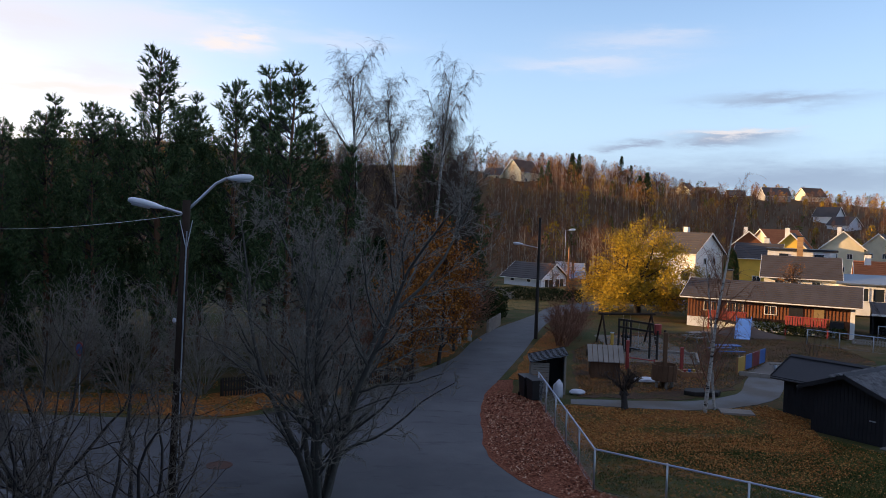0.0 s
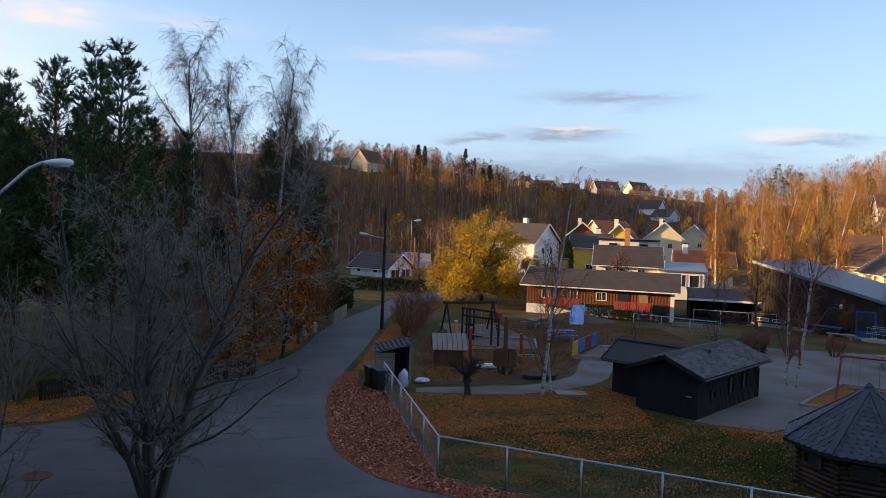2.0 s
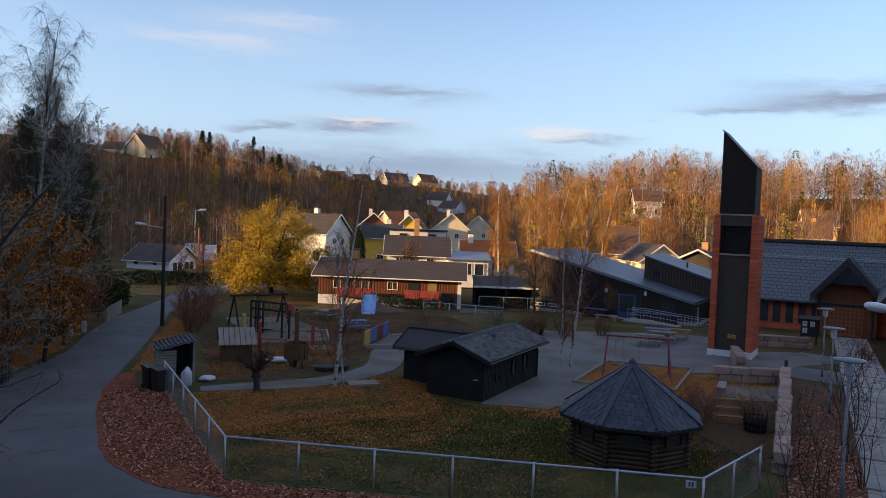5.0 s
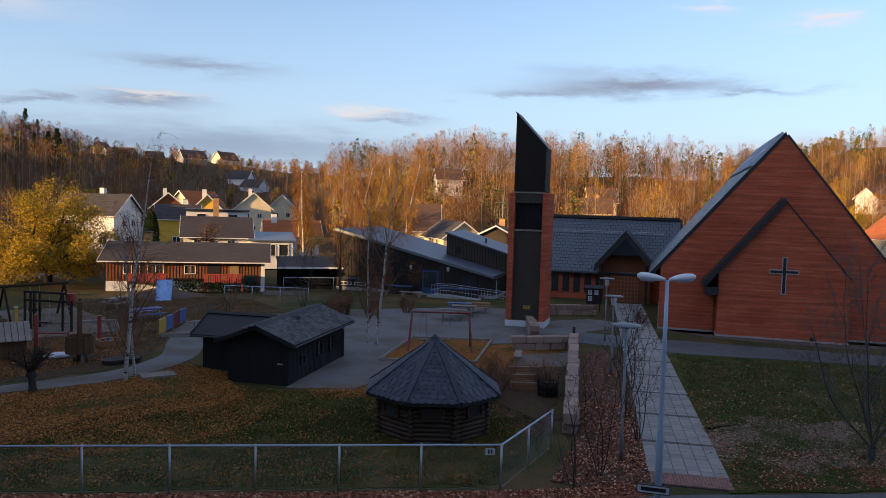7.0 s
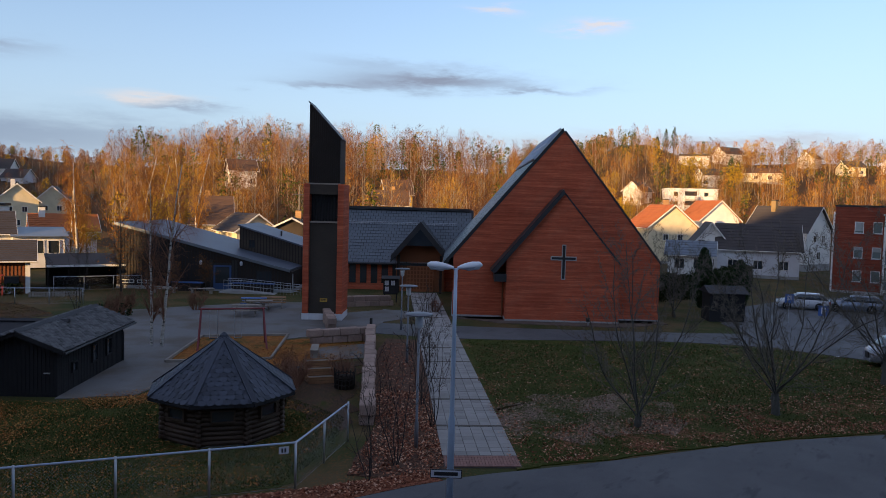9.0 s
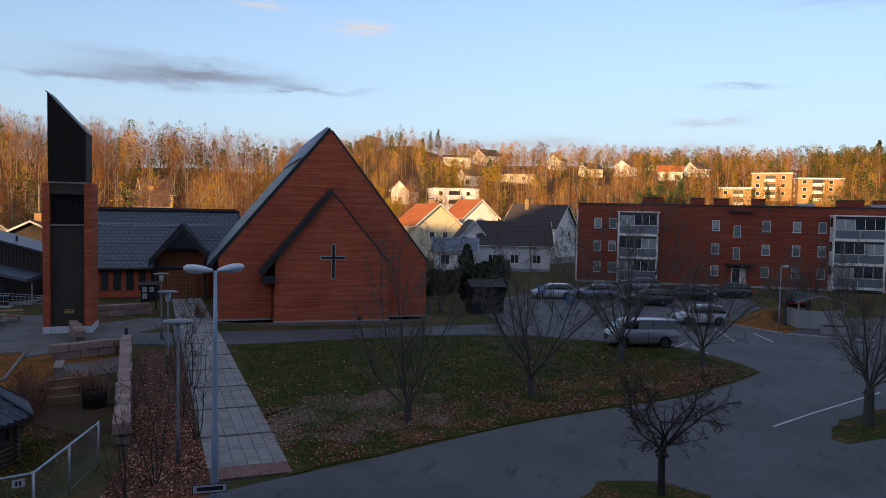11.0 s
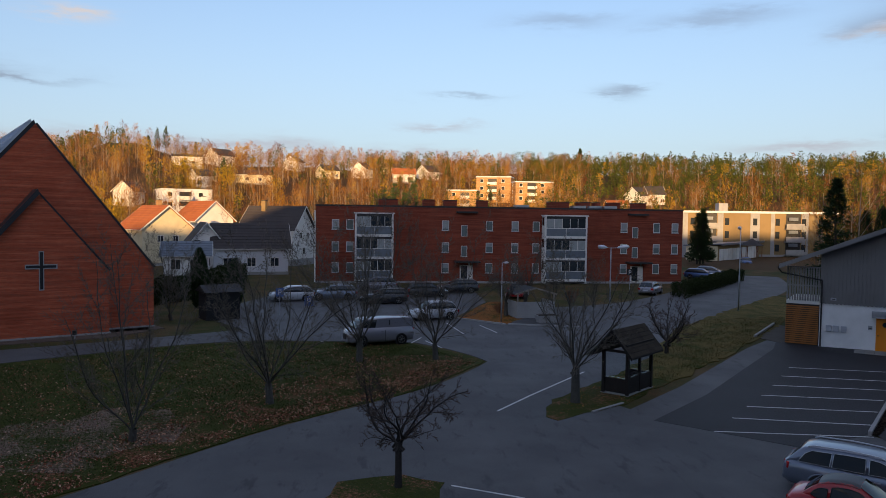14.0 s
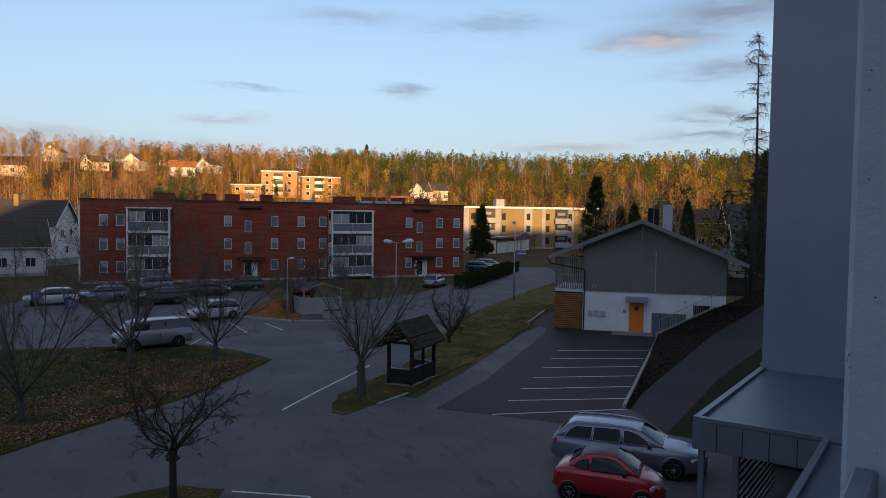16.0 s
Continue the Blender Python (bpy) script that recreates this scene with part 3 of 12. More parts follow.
# ---- mesh helpers ----
class MB:
    """Collects vertices and faces of one mesh."""

    def __init__(self):
        self.v, self.f = [], []

    def add(self, pts, faces):
        k = len(self.v)
        self.v.extend(tuple(p) for p in pts)
        self.f.extend(tuple(k + i for i in f) for f in faces)
        return self

    def box(self, x0, y0, z0, x1, y1, z1):
        return self.add([(x0, y0, z0), (x1, y0, z0), (x1, y1, z0), (x0, y1, z0), (x0, y0, z1), (x1, y0, z1), (x1, y1, z1), (x0, y1, z1)],
                        [(0, 3, 2, 1), (4, 5, 6, 7), (0, 1, 5, 4), (1, 2, 6, 5), (2, 3, 7, 6), (3, 0, 4, 7)])

    def extr(self, poly, vec):
        """A flat polygon (counted anticlockwise as seen against vec) drawn out along vec."""
        n, vec = len(poly), Vector(vec)
        a = [Vector(p) for p in poly]
        return self.add(a + [p + vec for p in a], [tuple(range(n - 1, -1, -1)), tuple(range(n, 2 * n))] + [(i, (i + 1) % n, n + (i + 1) % n, n + i) for i in range(n)])

    def slab(self, poly, z0, z1):
        return self.extr([(p[0], p[1], z0) for p in poly], (0, 0, z1 - z0))

    def tube(self, p0, p1, r0, r1=None, n=8, cap=True):
        p0, p1, r1 = Vector(p0), Vector(p1), r0 if r1 is None else r1
        q = (p1 - p0).to_track_quat("Z", "Y")
        ring = [q @ Vector((math.cos(2 * math.pi * i / n), math.sin(2 * math.pi * i / n), 0)) for i in range(n)]
        faces = [(i, (i + 1) % n, n + (i + 1) % n, n + i) for i in range(n)]
        if cap:
            faces += [tuple(range(n - 1, -1, -1)), tuple(range(n, 2 * n))]
        return self.add([p0 + c * r0 for c in ring] + [p1 + c * r1 for c in ring], faces)

    def bar(self, p0, p1, w, h):
        """A square bar from p0 to p1."""
        p0, p1 = Vector(p0), Vector(p1)
        d = (p1 - p0).normalized()
        side = d.cross(Vector((0, 0, 1)))
        side = side.normalized() if side.length > 1e-4 else Vector((1, 0, 0))
        up = side.cross(d).normalized()
        s, u = side * w / 2, up * h / 2
        return self.extr([p0 - s - u, p0 + s - u, p0 + s + u, p0 - s + u][::-1], p1 - p0)

    def lathe(self, prof, n=12, c=(0, 0, 0)):
        """A profile of (radius, height) turned about the upright through c."""
        k = len(prof)
        pts = [(c[0] + r * math.cos(2 * math.pi * i / n), c[1] + r * math.sin(2 * math.pi * i / n), c[2] + z) for i in range(n) for r, z in prof]
        faces = [(i * k + j, ((i + 1) % n) * k + j, ((i + 1) % n) * k + j + 1, i * k + j + 1) for i in range(n) for j in range(k - 1)]
        return self.add(pts, faces + [tuple(i * k for i in range(n - 1, -1, -1)), tuple(i * k + k - 1 for i in range(n))])

    def loft(self, rings):
        """Closed rings of equal count, joined one to the next, with both ends shut."""
        n = len(rings[0])
        pts = [p for r in rings for p in r]
        faces = [(j * n + i, j * n + (i + 1) % n, (j + 1) * n + (i + 1) % n, (j + 1) * n + i) for j in range(len(rings) - 1) for i in range(n)]
        e = (len(rings) - 1) * n
        return self.add(pts, faces + [tuple(range(n - 1, -1, -1)), tuple(range(e, e + n))])

    def mesh(self, name, bevel=0.0, smooth=False):
        me = bpy.data.meshes.new(name)
        me.from_pydata(self.v, [], self.f)
        bm = bmesh.new()
        bm.from_mesh(me)
        bmesh.ops.recalc_face_normals(bm, faces=bm.faces)
        if bevel:
            es = [e for e in bm.edges if len(e.link_faces) == 2 and e.calc_face_angle(0) > 0.5]
            bmesh.ops.bevel(bm, geom=es, offset=bevel, segments=1, affect="EDGES", clamp_overlap=True)
        if smooth:
            for f in bm.faces:
                f.smooth = True
        bm.to_mesh(me)
        bm.free()
        return me


def box(*a):
    return MB().box(*a)


def raw_mesh(name, verts, faces, smooth=False):
    """A large mesh from numpy arrays; faces all have one count of corners."""
    me = bpy.data.meshes.new(name)
    nv, (nf, k) = len(verts), faces.shape
    me.vertices.add(nv)
    me.vertices.foreach_set("co", np.asarray(verts, np.float32).ravel())
    me.loops.add(nf * k)
    me.loops.foreach_set("vertex_index", np.asarray(faces, np.int32).ravel())
    me.polygons.add(nf)
    me.polygons.foreach_set("loop_start", np.arange(0, nf * k, k, dtype=np.int32))
    me.polygons.foreach_set("loop_total", np.full(nf, k, np.int32))
    if smooth:
        me.polygons.foreach_set("use_smooth", np.ones(nf, bool))
    me.update()
    me.validate()
    return me


def part(name, mb, material, parent=None, label="", bevel=0.0, smooth=False, m=None):
    me = mb if isinstance(mb, bpy.types.Mesh) else mb.mesh(name, bevel, smooth)
    if not me.materials:
        me.materials.append(M[material] if isinstance(material, str) else material)
    ob = new(name, me)
    ob.parent = parent
    if m is not None:
        ob.matrix_basis = m
    return tagged(ob, label)


def thing(name, m, label, category, group="", kind=""):
    ob = new(name)
    ob.empty_display_size = 0.2
    ob.matrix_basis = m
    return tagged(ob, label, category, group, kind)


def bearing(dx, dy):
    return math.degrees(math.atan2(dy, dx))


# ---- land ----
# rows at -70 and -46 are out of view, raised to shade the hillside
LAND = [  # bearing, foot of the rise, top of the rise, height there
    (-180, 300, 700, 20), (-70, 120, 320, 48), (-46, 114, 300, 46), (-30, 108, 240, 27), (-18, 105, 230, 29), (-5, 112, 300, 30), (5, 118, 330, 31), (12, 120, 320, 29), (17, 135, 340, 26), (23, 150, 430, 29), (30, 150, 430, 24), (35, 118, 270, 17),
    (42, 112, 250, 20), (55, 115, 250, 20), (62, 130, 300, 21), (68, 150, 360, 28), (74, 160, 340, 29), (80, 165, 360, 30), (88, 170, 380, 29), (96, 190, 400, 30),
    (125, 175, 400, 30), (140, 150, 400, 28), (180, 300, 700, 20)]
_L = np.array(LAND, float)
SHADE_RIDGE = 66.0


def land(x, y):
    """Height of the ground, for numbers or arrays."""
    x, y = np.asarray(x, float), np.asarray(y, float)
    az, r = np.degrees(np.arctan2(x, y)), np.hypot(x, y)
    r0, r1, h = (np.interp(az, _L[:, 0], _L[:, i]) for i in (1, 2, 3))
    s = np.clip((r - r0) / (r1 - r0), 0, 1)
    z = h * s * s * (3 - 2 * s)
    # the knoll with the meadow on its crown
    z = z + 10 * np.exp(-(((az - 71.0) / 3.0) ** 2)) * np.exp(-(((r - 350) / 45) ** 2))
    # unseen hill added to keep the evening sun off the street
    a = np.clip((-46 - x) / 38, 0, 1) * np.clip((80.5 - y) / 5, 0, 1) * np.clip((y + 330) / 80, 0, 1) * np.clip((x + 260) / 90, 0, 1)
    z = np.maximum(z, (38 + 6 * np.clip((62 - y) / 14, 0, 1)) * a * a * (3 - 2 * a))
    # unseen ridge added to shade the foot of the northern hillside
    b = np.clip((-0.68 * y - 5 - x) / 60, 0, 1) * np.clip((y - 186) / 30, 0, 1) * np.clip((470 - y) / 60, 0, 1) * np.clip((x + 420) / 80, 0, 1)
    z = np.maximum(z, SHADE_RIDGE * b * b * (3 - 2 * b))
    far = np.clip((r - 120) / 100, 0, 1)
    return z + far * 1.6 * (np.sin(x * 0.031 + 1.3) * np.sin(y * 0.027) + 0.5 * np.sin(x * 0.083) * np.sin(y * 0.071 + 2))


def seat(x, y):
    return float(land(x, y))


def build_land():
    rad = np.concatenate([np.arange(2, 110, 6.0), np.arange(110, 480, 7.0), np.geomspace(490, 4200, 22)])
    az = np.radians(np.arange(0, 360, 2.0))
    pts = [(0.0, 0.0)] + [(r * math.sin(a), r * math.cos(a)) for r in rad for a in az]
    xy = np.array(pts)
    v = np.column_stack([xy, land(xy[:, 0], xy[:, 1])])
    n = len(az)
    f = [(1 + j * n + i, 1 + j * n + (i + 1) % n, 1 + (j + 1) * n + (i + 1) % n, 1 + (j + 1) * n + i) for j in range(len(rad) - 1) for i in range(n)]
    me = bpy.data.meshes.new("ground")
    me.from_pydata(v.tolist(), [], f + [(0, 1 + (i + 1) % n, 1 + i) for i in range(n)])
    for p in me.polygons:
        p.use_smooth = True
    me.materials.append(M["ground"])
    me.materials.append(M["forest_floor"])
    for p in me.polygons:
        c = p.center
        away, side = math.hypot(c.x, c.y), math.degrees(math.atan2(c.x, c.y))
        if away > 128 and not (68.5 < side < 75 and 318 < away < 372):
            p.material_index = 1
    bm = bmesh.new()
    bm.from_mesh(me)
    bmesh.ops.recalc_face_normals(bm, faces=bm.faces)
    bm.to_mesh(me)
    bm.free()
    tagged(new("ground", me), "dull autumn grass ground rising to wooded hills", "ground", kind="structure")


build_land()


def curve2(pts, step=1.2):
    """A smooth line through plan points."""
    p = [Vector(q) for q in pts]
    p = [2 * p[0] - p[1]] + p + [2 * p[-1] - p[-2]]
    out = []
    for i in range(1, len(p) - 2):
        n = max(1, int((p[i + 1] - p[i]).length / step))
        for k in range(n):
            t = k / n
            out.append(0.5 * ((2 * p[i]) + (p[i + 1] - p[i - 1]) * t + (2 * p[i - 1] - 5 * p[i] + 4 * p[i + 1] - p[i + 2]) * t * t + (3 * p[i] - p[i - 1] - 3 * p[i + 1] + p[i + 2]) * t ** 3))
    out.append(p[-2])
    return [(q.x, q.y) for q in out]


def sheet(name, poly, z, material, label, category, rag=0.0, kind="structure"):
    """A flat paved or planted area, laid on the ground, with its rim turned down."""
    rng = random.Random(len(name) + int(z * 1000))
    pts = []
    for i, p in enumerate(poly):
        q = poly[(i + 1) % len(poly)]
        n = max(1, int(math.hypot(q[0] - p[0], q[1] - p[1]) / 0.7)) if rag else 1
        for k in range(n):
            t = k / n
            j = rag if (k or i) else 0
            pts.append((p[0] + (q[0] - p[0]) * t + rng.uniform(-j, j), p[1] + (q[1] - p[1]) * t + rng.uniform(-j, j)))
    mb = MB().slab(pts, -0.12, z)
    me = mb.mesh(name)
    me.materials.append(M[material])
    return tagged(new(name, me), label, category, kind=kind)


def band(line, w0, w1):
    """A strip along a plan line, w0 to its left and w1 to its right."""
    left, right = [], []
    for i, p in enumerate(line):
        a, b = Vector(line[max(0, i - 1)]), Vector(line[min(len(line) - 1, i + 1)])
        d = (b - a).normalized()
        nrm = Vector((-d.y, d.x))
        left.append((p[0] + nrm.x * w0, p[1] + nrm.y * w0))
        right.append((p[0] - nrm.x * w1, p[1] - nrm.y * w1))
    return right + left[::-1]


# the street, its wide bend in front of the house, the car park and the way to the garages
verge_edge = curve2([(10.4, 72.0), (7.9, 63.4), (4.8, 49.8), (2.5, 40.4), (1.4, 35.5), (1.1, 30.0), (1.2, 26.6), (2.4, 23.4), (4.6, 21.4), (9.0, 18.0), (14.0, 14.4), (18.8, 12.1), (21.3, 10.3), (23.9, 8.4), (27.8, 5.7), (30.6, 3.4), (35.5, -1.2), (39.6, -3.9), (42.6, -5.4)])
far_side = curve2([(57.0, -8.6), (66.0, -12.0), (74.0, -24.0), (99.5, -43.0), (126.0, -56.0), (132.0, -58.5)])
near_side = curve2([(130.0, -63.0), (104.0, -55.0), (84.7, -45.5), (67.0, -31.0), (54.3, -20.8), (44.5, -15.8), (37.5, -11.0), (34.4, -9.0)])
house_side = [(32.0, -10.2), (36.2, -14.0), (47.0, -22.6), (50.2, -25.6), (47.6, -28.0), (45.2, -34.6), (42.4, -31.0), (33.8, -24.8), (27.9, -18.3), (20.0, -21.0), (12.0, -16.0), (3.2, -4.5), (-7.0, 8.0), (-19.0, 22.0)]
left_side = curve2([(-24.0, 30.4), (-14.1, 30.2), (-9.5, 30.6), (-5.6, 34.4), (-2.4, 40.6), (0.2, 47.0), (1.6, 54.0), (3.6, 61.0), (6.6, 68.4), (8.4, 73.0)])
sheet("road", verge_edge + [(44.6, -4.6), (46.9, -3.2), (48.9, -1.4)] + [(49.6, 7.6), (58.0, 13.0), (70.0, 13.6), (84.0, 10.0), (86.5, -9.0), (72.0, -9.0), (60.4, -4.9), (56.9, -8.4)] + far_side + near_side + house_side + left_side, 0.02, "asphalt", "grey worn asphalt street widening into a car park", "road")
sheet("pavement", curve2([(8.4, 73.0), (12.0, 82.0), (22.0, 92.0), (44.0, 98.0)]) + curve2([(44.0, 94.5), (24.0, 87.0), (15.0, 78.0), (10.4, 72.0)]), 0.025, "asphalt", "grey asphalt lane between gardens", "road")
sheet("road_patch", [(30.2, -10.6), (34.5, -14.6), (46.7, -24.2), (49.6, -25.9), (47.4, -28.1), (44.6, -34.4), (42.3, -30.6), (33.8, -24.4), (27.9, -18.0), (26.6, -14.6)], 0.03, "asphalt_new", "newer dark asphalt on the small car park", "road")
# the drive past the church, the yard and the footpaths
sheet("church_drive", curve2([(37.4, 29.6), (39.6, 24.1), (43.4, 19.0), (47.7, 13.2), (49.9, 7.6)]) + curve2([(55.5, 8.6), (51.2, 14.4), (47.0, 20.9), (43.6, 26.7), (41.0, 31.5)]), 0.022, "asphalt", "grey asphalt drive along the brick church", "road")
sheet("kindergarten_yard", [(16.9, 29.4), (19.3, 27.4), (22.2, 28.6), (24.6, 30.4), (27.0, 33.4), (32.6, 32.0), (37.6, 30.0), (41.4, 31.6), (47.4, 31.4), (46.0, 38.0), (45.4, 42.0), (44.0, 44.6), (33.4, 48.6), (29.0, 47.6), (24.4, 38.4), (22.8, 34.2)], 0.022, "gravel", "grey packed gravel kindergarten yard", "yard", 0.12)
sheet("footpath", curve2([(5.6, 35.4), (9.0, 34.9), (12.2, 35.2), (16.2, 37.6), (19.0, 42.0), (22.0, 46.4), (31.0, 47.2)]) + curve2([(30.4, 49.0), (21.0, 48.4), (17.2, 43.2), (14.8, 38.9), (11.6, 36.8), (5.8, 36.4)]), 0.024, "gravel", "narrow grey gravel footpath through the playground", "path", 0.06)
sheet("play_ground", [(6.2, 37.0), (11.8, 37.2), (15.2, 40.0), (17.2, 44.0), (21.0, 49.2), (29.0, 50.0), (30.0, 58.0), (24.0, 64.0), (14.0, 62.0), (8.6, 52.0)], 0.016, "play_soil", "trodden brown playground earth with fallen leaves", "ground", 0.25)
# leaf-strewn verges and lawns
sheet("leaf_verge", [(q[0] - 0.02, q[1]) for q in verge_edge if 40.8 > q[1] > 12.0] + [(18.9, 13.0), (15.6, 15.0), (4.4, 23.2), (4.2, 36.2), (3.0, 37.4), (3.3, 40.6)], 0.034, "litter_red", "verge thick with fallen red-brown leaves", "verge", 0.05)
sheet("leaf_verge", [(3.4, 40.8), (3.2, 41.0), (5.1, 49.8), (8.0, 61.0), (9.6, 60.0), (7.4, 50.0), (5.6, 41.0)], 0.02, "litter_orange", "verge of orange leaves beside the street", "verge", 0.1)
sheet("kindergarten_lawn", [(4.6, 23.4), (15.6, 15.4), (19.0, 16.4), (22.0, 18.4), (24.0, 27.2), (19.2, 26.8), (16.6, 29.0), (14.9, 31.8), (9.0, 29.6), (4.6, 28.6)], 0.012, "lawn", "dark green lawn flecked with fallen leaves", "lawn", 0.2)
sheet("leaf_drift", [(4.5, 29.0), (9.0, 29.8), (14.8, 31.4), (16.2, 34.4), (15.2, 36.6), (11.8, 34.7), (9.0, 34.3), (4.6, 35.2)], 0.018, "litter_mixed", "drift of orange leaves over the lawn", "leaves", 0.7)
sheet("leaf_drift", [(23.6, 26.6), (31.6, 25.2), (35.4, 28.4), (33.0, 31.4), (27.4, 33.0), (25.0, 30.2), (22.8, 28.2)], 0.018, "litter_orange", "orange leaves between the yard and the stone wall", "leaves", 0.2)
sheet("church_lawn", [(21.6, 10.4), (23.9, 8.6), (27.8, 5.9), (30.6, 3.6), (35.5, -1.0), (39.6, -3.7), (42.6, -5.2), (44.4, -4.4), (48.6, -1.2), (49.3, 7.4), (47.6, 13.0), (43.2, 18.9), (39.4, 23.9), (37.8, 23.4), (32.2, 18.9)], 0.036, "lawn", "dark green church lawn with scattered leaves and bare patches", "lawn", 0.08)
sheet("leaf_drift", [(21.8, 10.3), (23.9, 8.7), (27.8, 6.0), (30.6, 3.7), (35.5, -0.9), (39.6, -3.6), (42.4, -4.6), (42.0, 0.6), (36.0, 4.6), (30.6, 7.6), (27.0, 9.4), (24.6, 11.6), (23.6, 12.4)], 0.041, "litter_thin", "scattered brown leaves along the lawn's edge", "leaves", 0.3)
sheet("bare_patch", [(23.4, 12.8), (24.6, 10.4), (27.6, 8.2), (31.4, 8.4), (32.6, 11.0), (29.6, 14.6), (25.6, 15.0)], 0.046, "patchy", "bare reddish soil patch in the lawn", "ground", 0.8)
sheet("path_side", [(18.9, 12.2), (19.9, 12.3), (20.2, 12.75), (30.2, 20.3), (37.4, 25.7), (36.4, 27.6), (31.0, 24.4), (21.8, 17.0), (17.4, 14.6)], 0.03, "verge_soil", "strip of soil and red leaves along the paved path", "verge", 0.1)
sheet("path_verge", [(20.9, 10.7), (21.7, 10.2), (25.2, 12.2), (33.4, 19.6), (38.4, 23.6), (37.6, 23.9), (31.0, 18.2), (22.4, 11.9)], 0.039, "litter_thin", "leaf-strewn edge of the lawn beside the paved path", "verge", 0.08)
sheet("traffic_island", curve2([(30.8, -6.3), (32.2, -6.5), (35.2, -8.4), (38.6, -11.2), (39.6, -12.4)]) + curve2([(37.4, -14.0), (35.4, -12.3), (32.9, -10.1), (30.9, -7.6), (30.4, -6.7)]), 0.034, "litter_thin", "brown grass island with a bus shelter", "traffic island", 0.18)
sheet("grass_bank", [(39.2, -11.9), (44.5, -15.6), (53.9, -20.3), (60.3, -25.3), (67.8, -31.4), (79.0, -41.0), (76.0, -42.0), (62.0, -34.0), (51.0, -25.5), (46.0, -21.5), (41.0, -17.2), (37.2, -14.0)], 0.05, "bank_grass", "yellowing grass bank beside the street", "verge", 0.25)
sheet("tree_bed", curve2([(21.6, 2.2), (23.4, 1.6), (24.1, -0.2), (23.5, -1.5), (22.0, -1.4)]) + [(20.2, 0.4)], 0.034, "litter_thin", "small grass bed round a bare tree", "verge", 0.18)
sheet("tree_bed", [(57.4, -8.9), (60.6, -5.4), (72.0, -9.2), (71.0, -15.0), (64.0, -12.4)], 0.034, "litter_orange", "planted bed with brown leaves in the car park", "verge", 0.1)
sheet("leaf_verge", [(-24.0, 30.7), (-9.6, 30.9), (-6.0, 34.8), (-2.8, 41.0), (-0.2, 47.4), (1.2, 54.4), (-1.0, 55.0), (-4.0, 47.0), (-8.0, 38.0), (-12.0, 34.4), (-24.0, 34.0)], 0.03, "litter_orange", "verge of brown leaves in front of the wood", "verge", 0.15)
sheet("worn_ground", [(20.6, 17.6), (22.4, 18.6), (24.6, 20.4), (30.6, 24.6), (28.4, 26.6), (24.0, 25.6), (21.6, 22.0)], 0.022, "play_soil", "trodden bare soil beside the stone wall", "ground", 0.35)
sheet("field", [(2.0, 76.0), (9.0, 77.0), (22.0, 96.0), (20.0, 112.0), (-6.0, 108.0)], 0.012, "straw", "rough field of dry yellow grass", "field", 0.4)


# ---- buildings ----
def window(parent, m, w, h, frame="white", glass="glass", bars=(1, 0), depth=0.09, blind=0.0, sill=False):
    """A window set on a wall that faces -y: a proud frame, a recessed pane, glazing bars."""
    f = MB()
    t = max(0.05, 0.07 * min(w, h))
    f.box(-w / 2, -depth, 0, -w / 2 + t, 0.02, h).box(w / 2 - t, -depth, 0, w / 2, 0.02, h)
    f.box(-w / 2 + t, -depth, 0, w / 2 - t, 0.02, t).box(-w / 2 + t, -depth, h - t, w / 2 - t, 0.02, h)
    for i in range(1, bars[0]):
        x = -w / 2 + w * i / bars[0]
        f.box(x - t * 0.35, -depth * 0.8, t, x + t * 0.35, 0.0, h - t)
    for i in range(1, bars[1] + 1):
        z = h * i / (bars[1] + 1)
        f.box(-w / 2 + t, -depth * 0.7, z - t * 0.3, w / 2 - t, 0.0, z + t * 0.3)
    win = part("window", f, frame, parent, m=m)
    part("pane", box(-w / 2 + t, -0.03, t, w / 2 - t, -0.008, h - t), glass, win)
    if blind:
        part("blind", box(-w / 2 + t, -0.036, h - t - blind * (h - 2 * t), w / 2 - t, -0.031, h - t), "curtain", win)
    if sill:
        part("sill", box(-w / 2 - 0.06, -depth - 0.06, -0.06, w / 2 + 0.06, 0.02, 0.0), "steel", win)
    return win


KEEP = []  # plan places that trees leave free
SIDES = {"front": 0, "right": 90, "back": 180, "left": 270}


def on_side(side, w, d, s, z):
    """A pose on one of the four walls of a w by d box centred on the origin, s along it from its middle."""
    r = SIDES[side]
    off = {"front": (s, -d / 2), "right": (w / 2, s), "back": (-s, d / 2), "left": (-w / 2, -s)}[side]
    return pose(off[0], off[1], z, 0, 0, r)


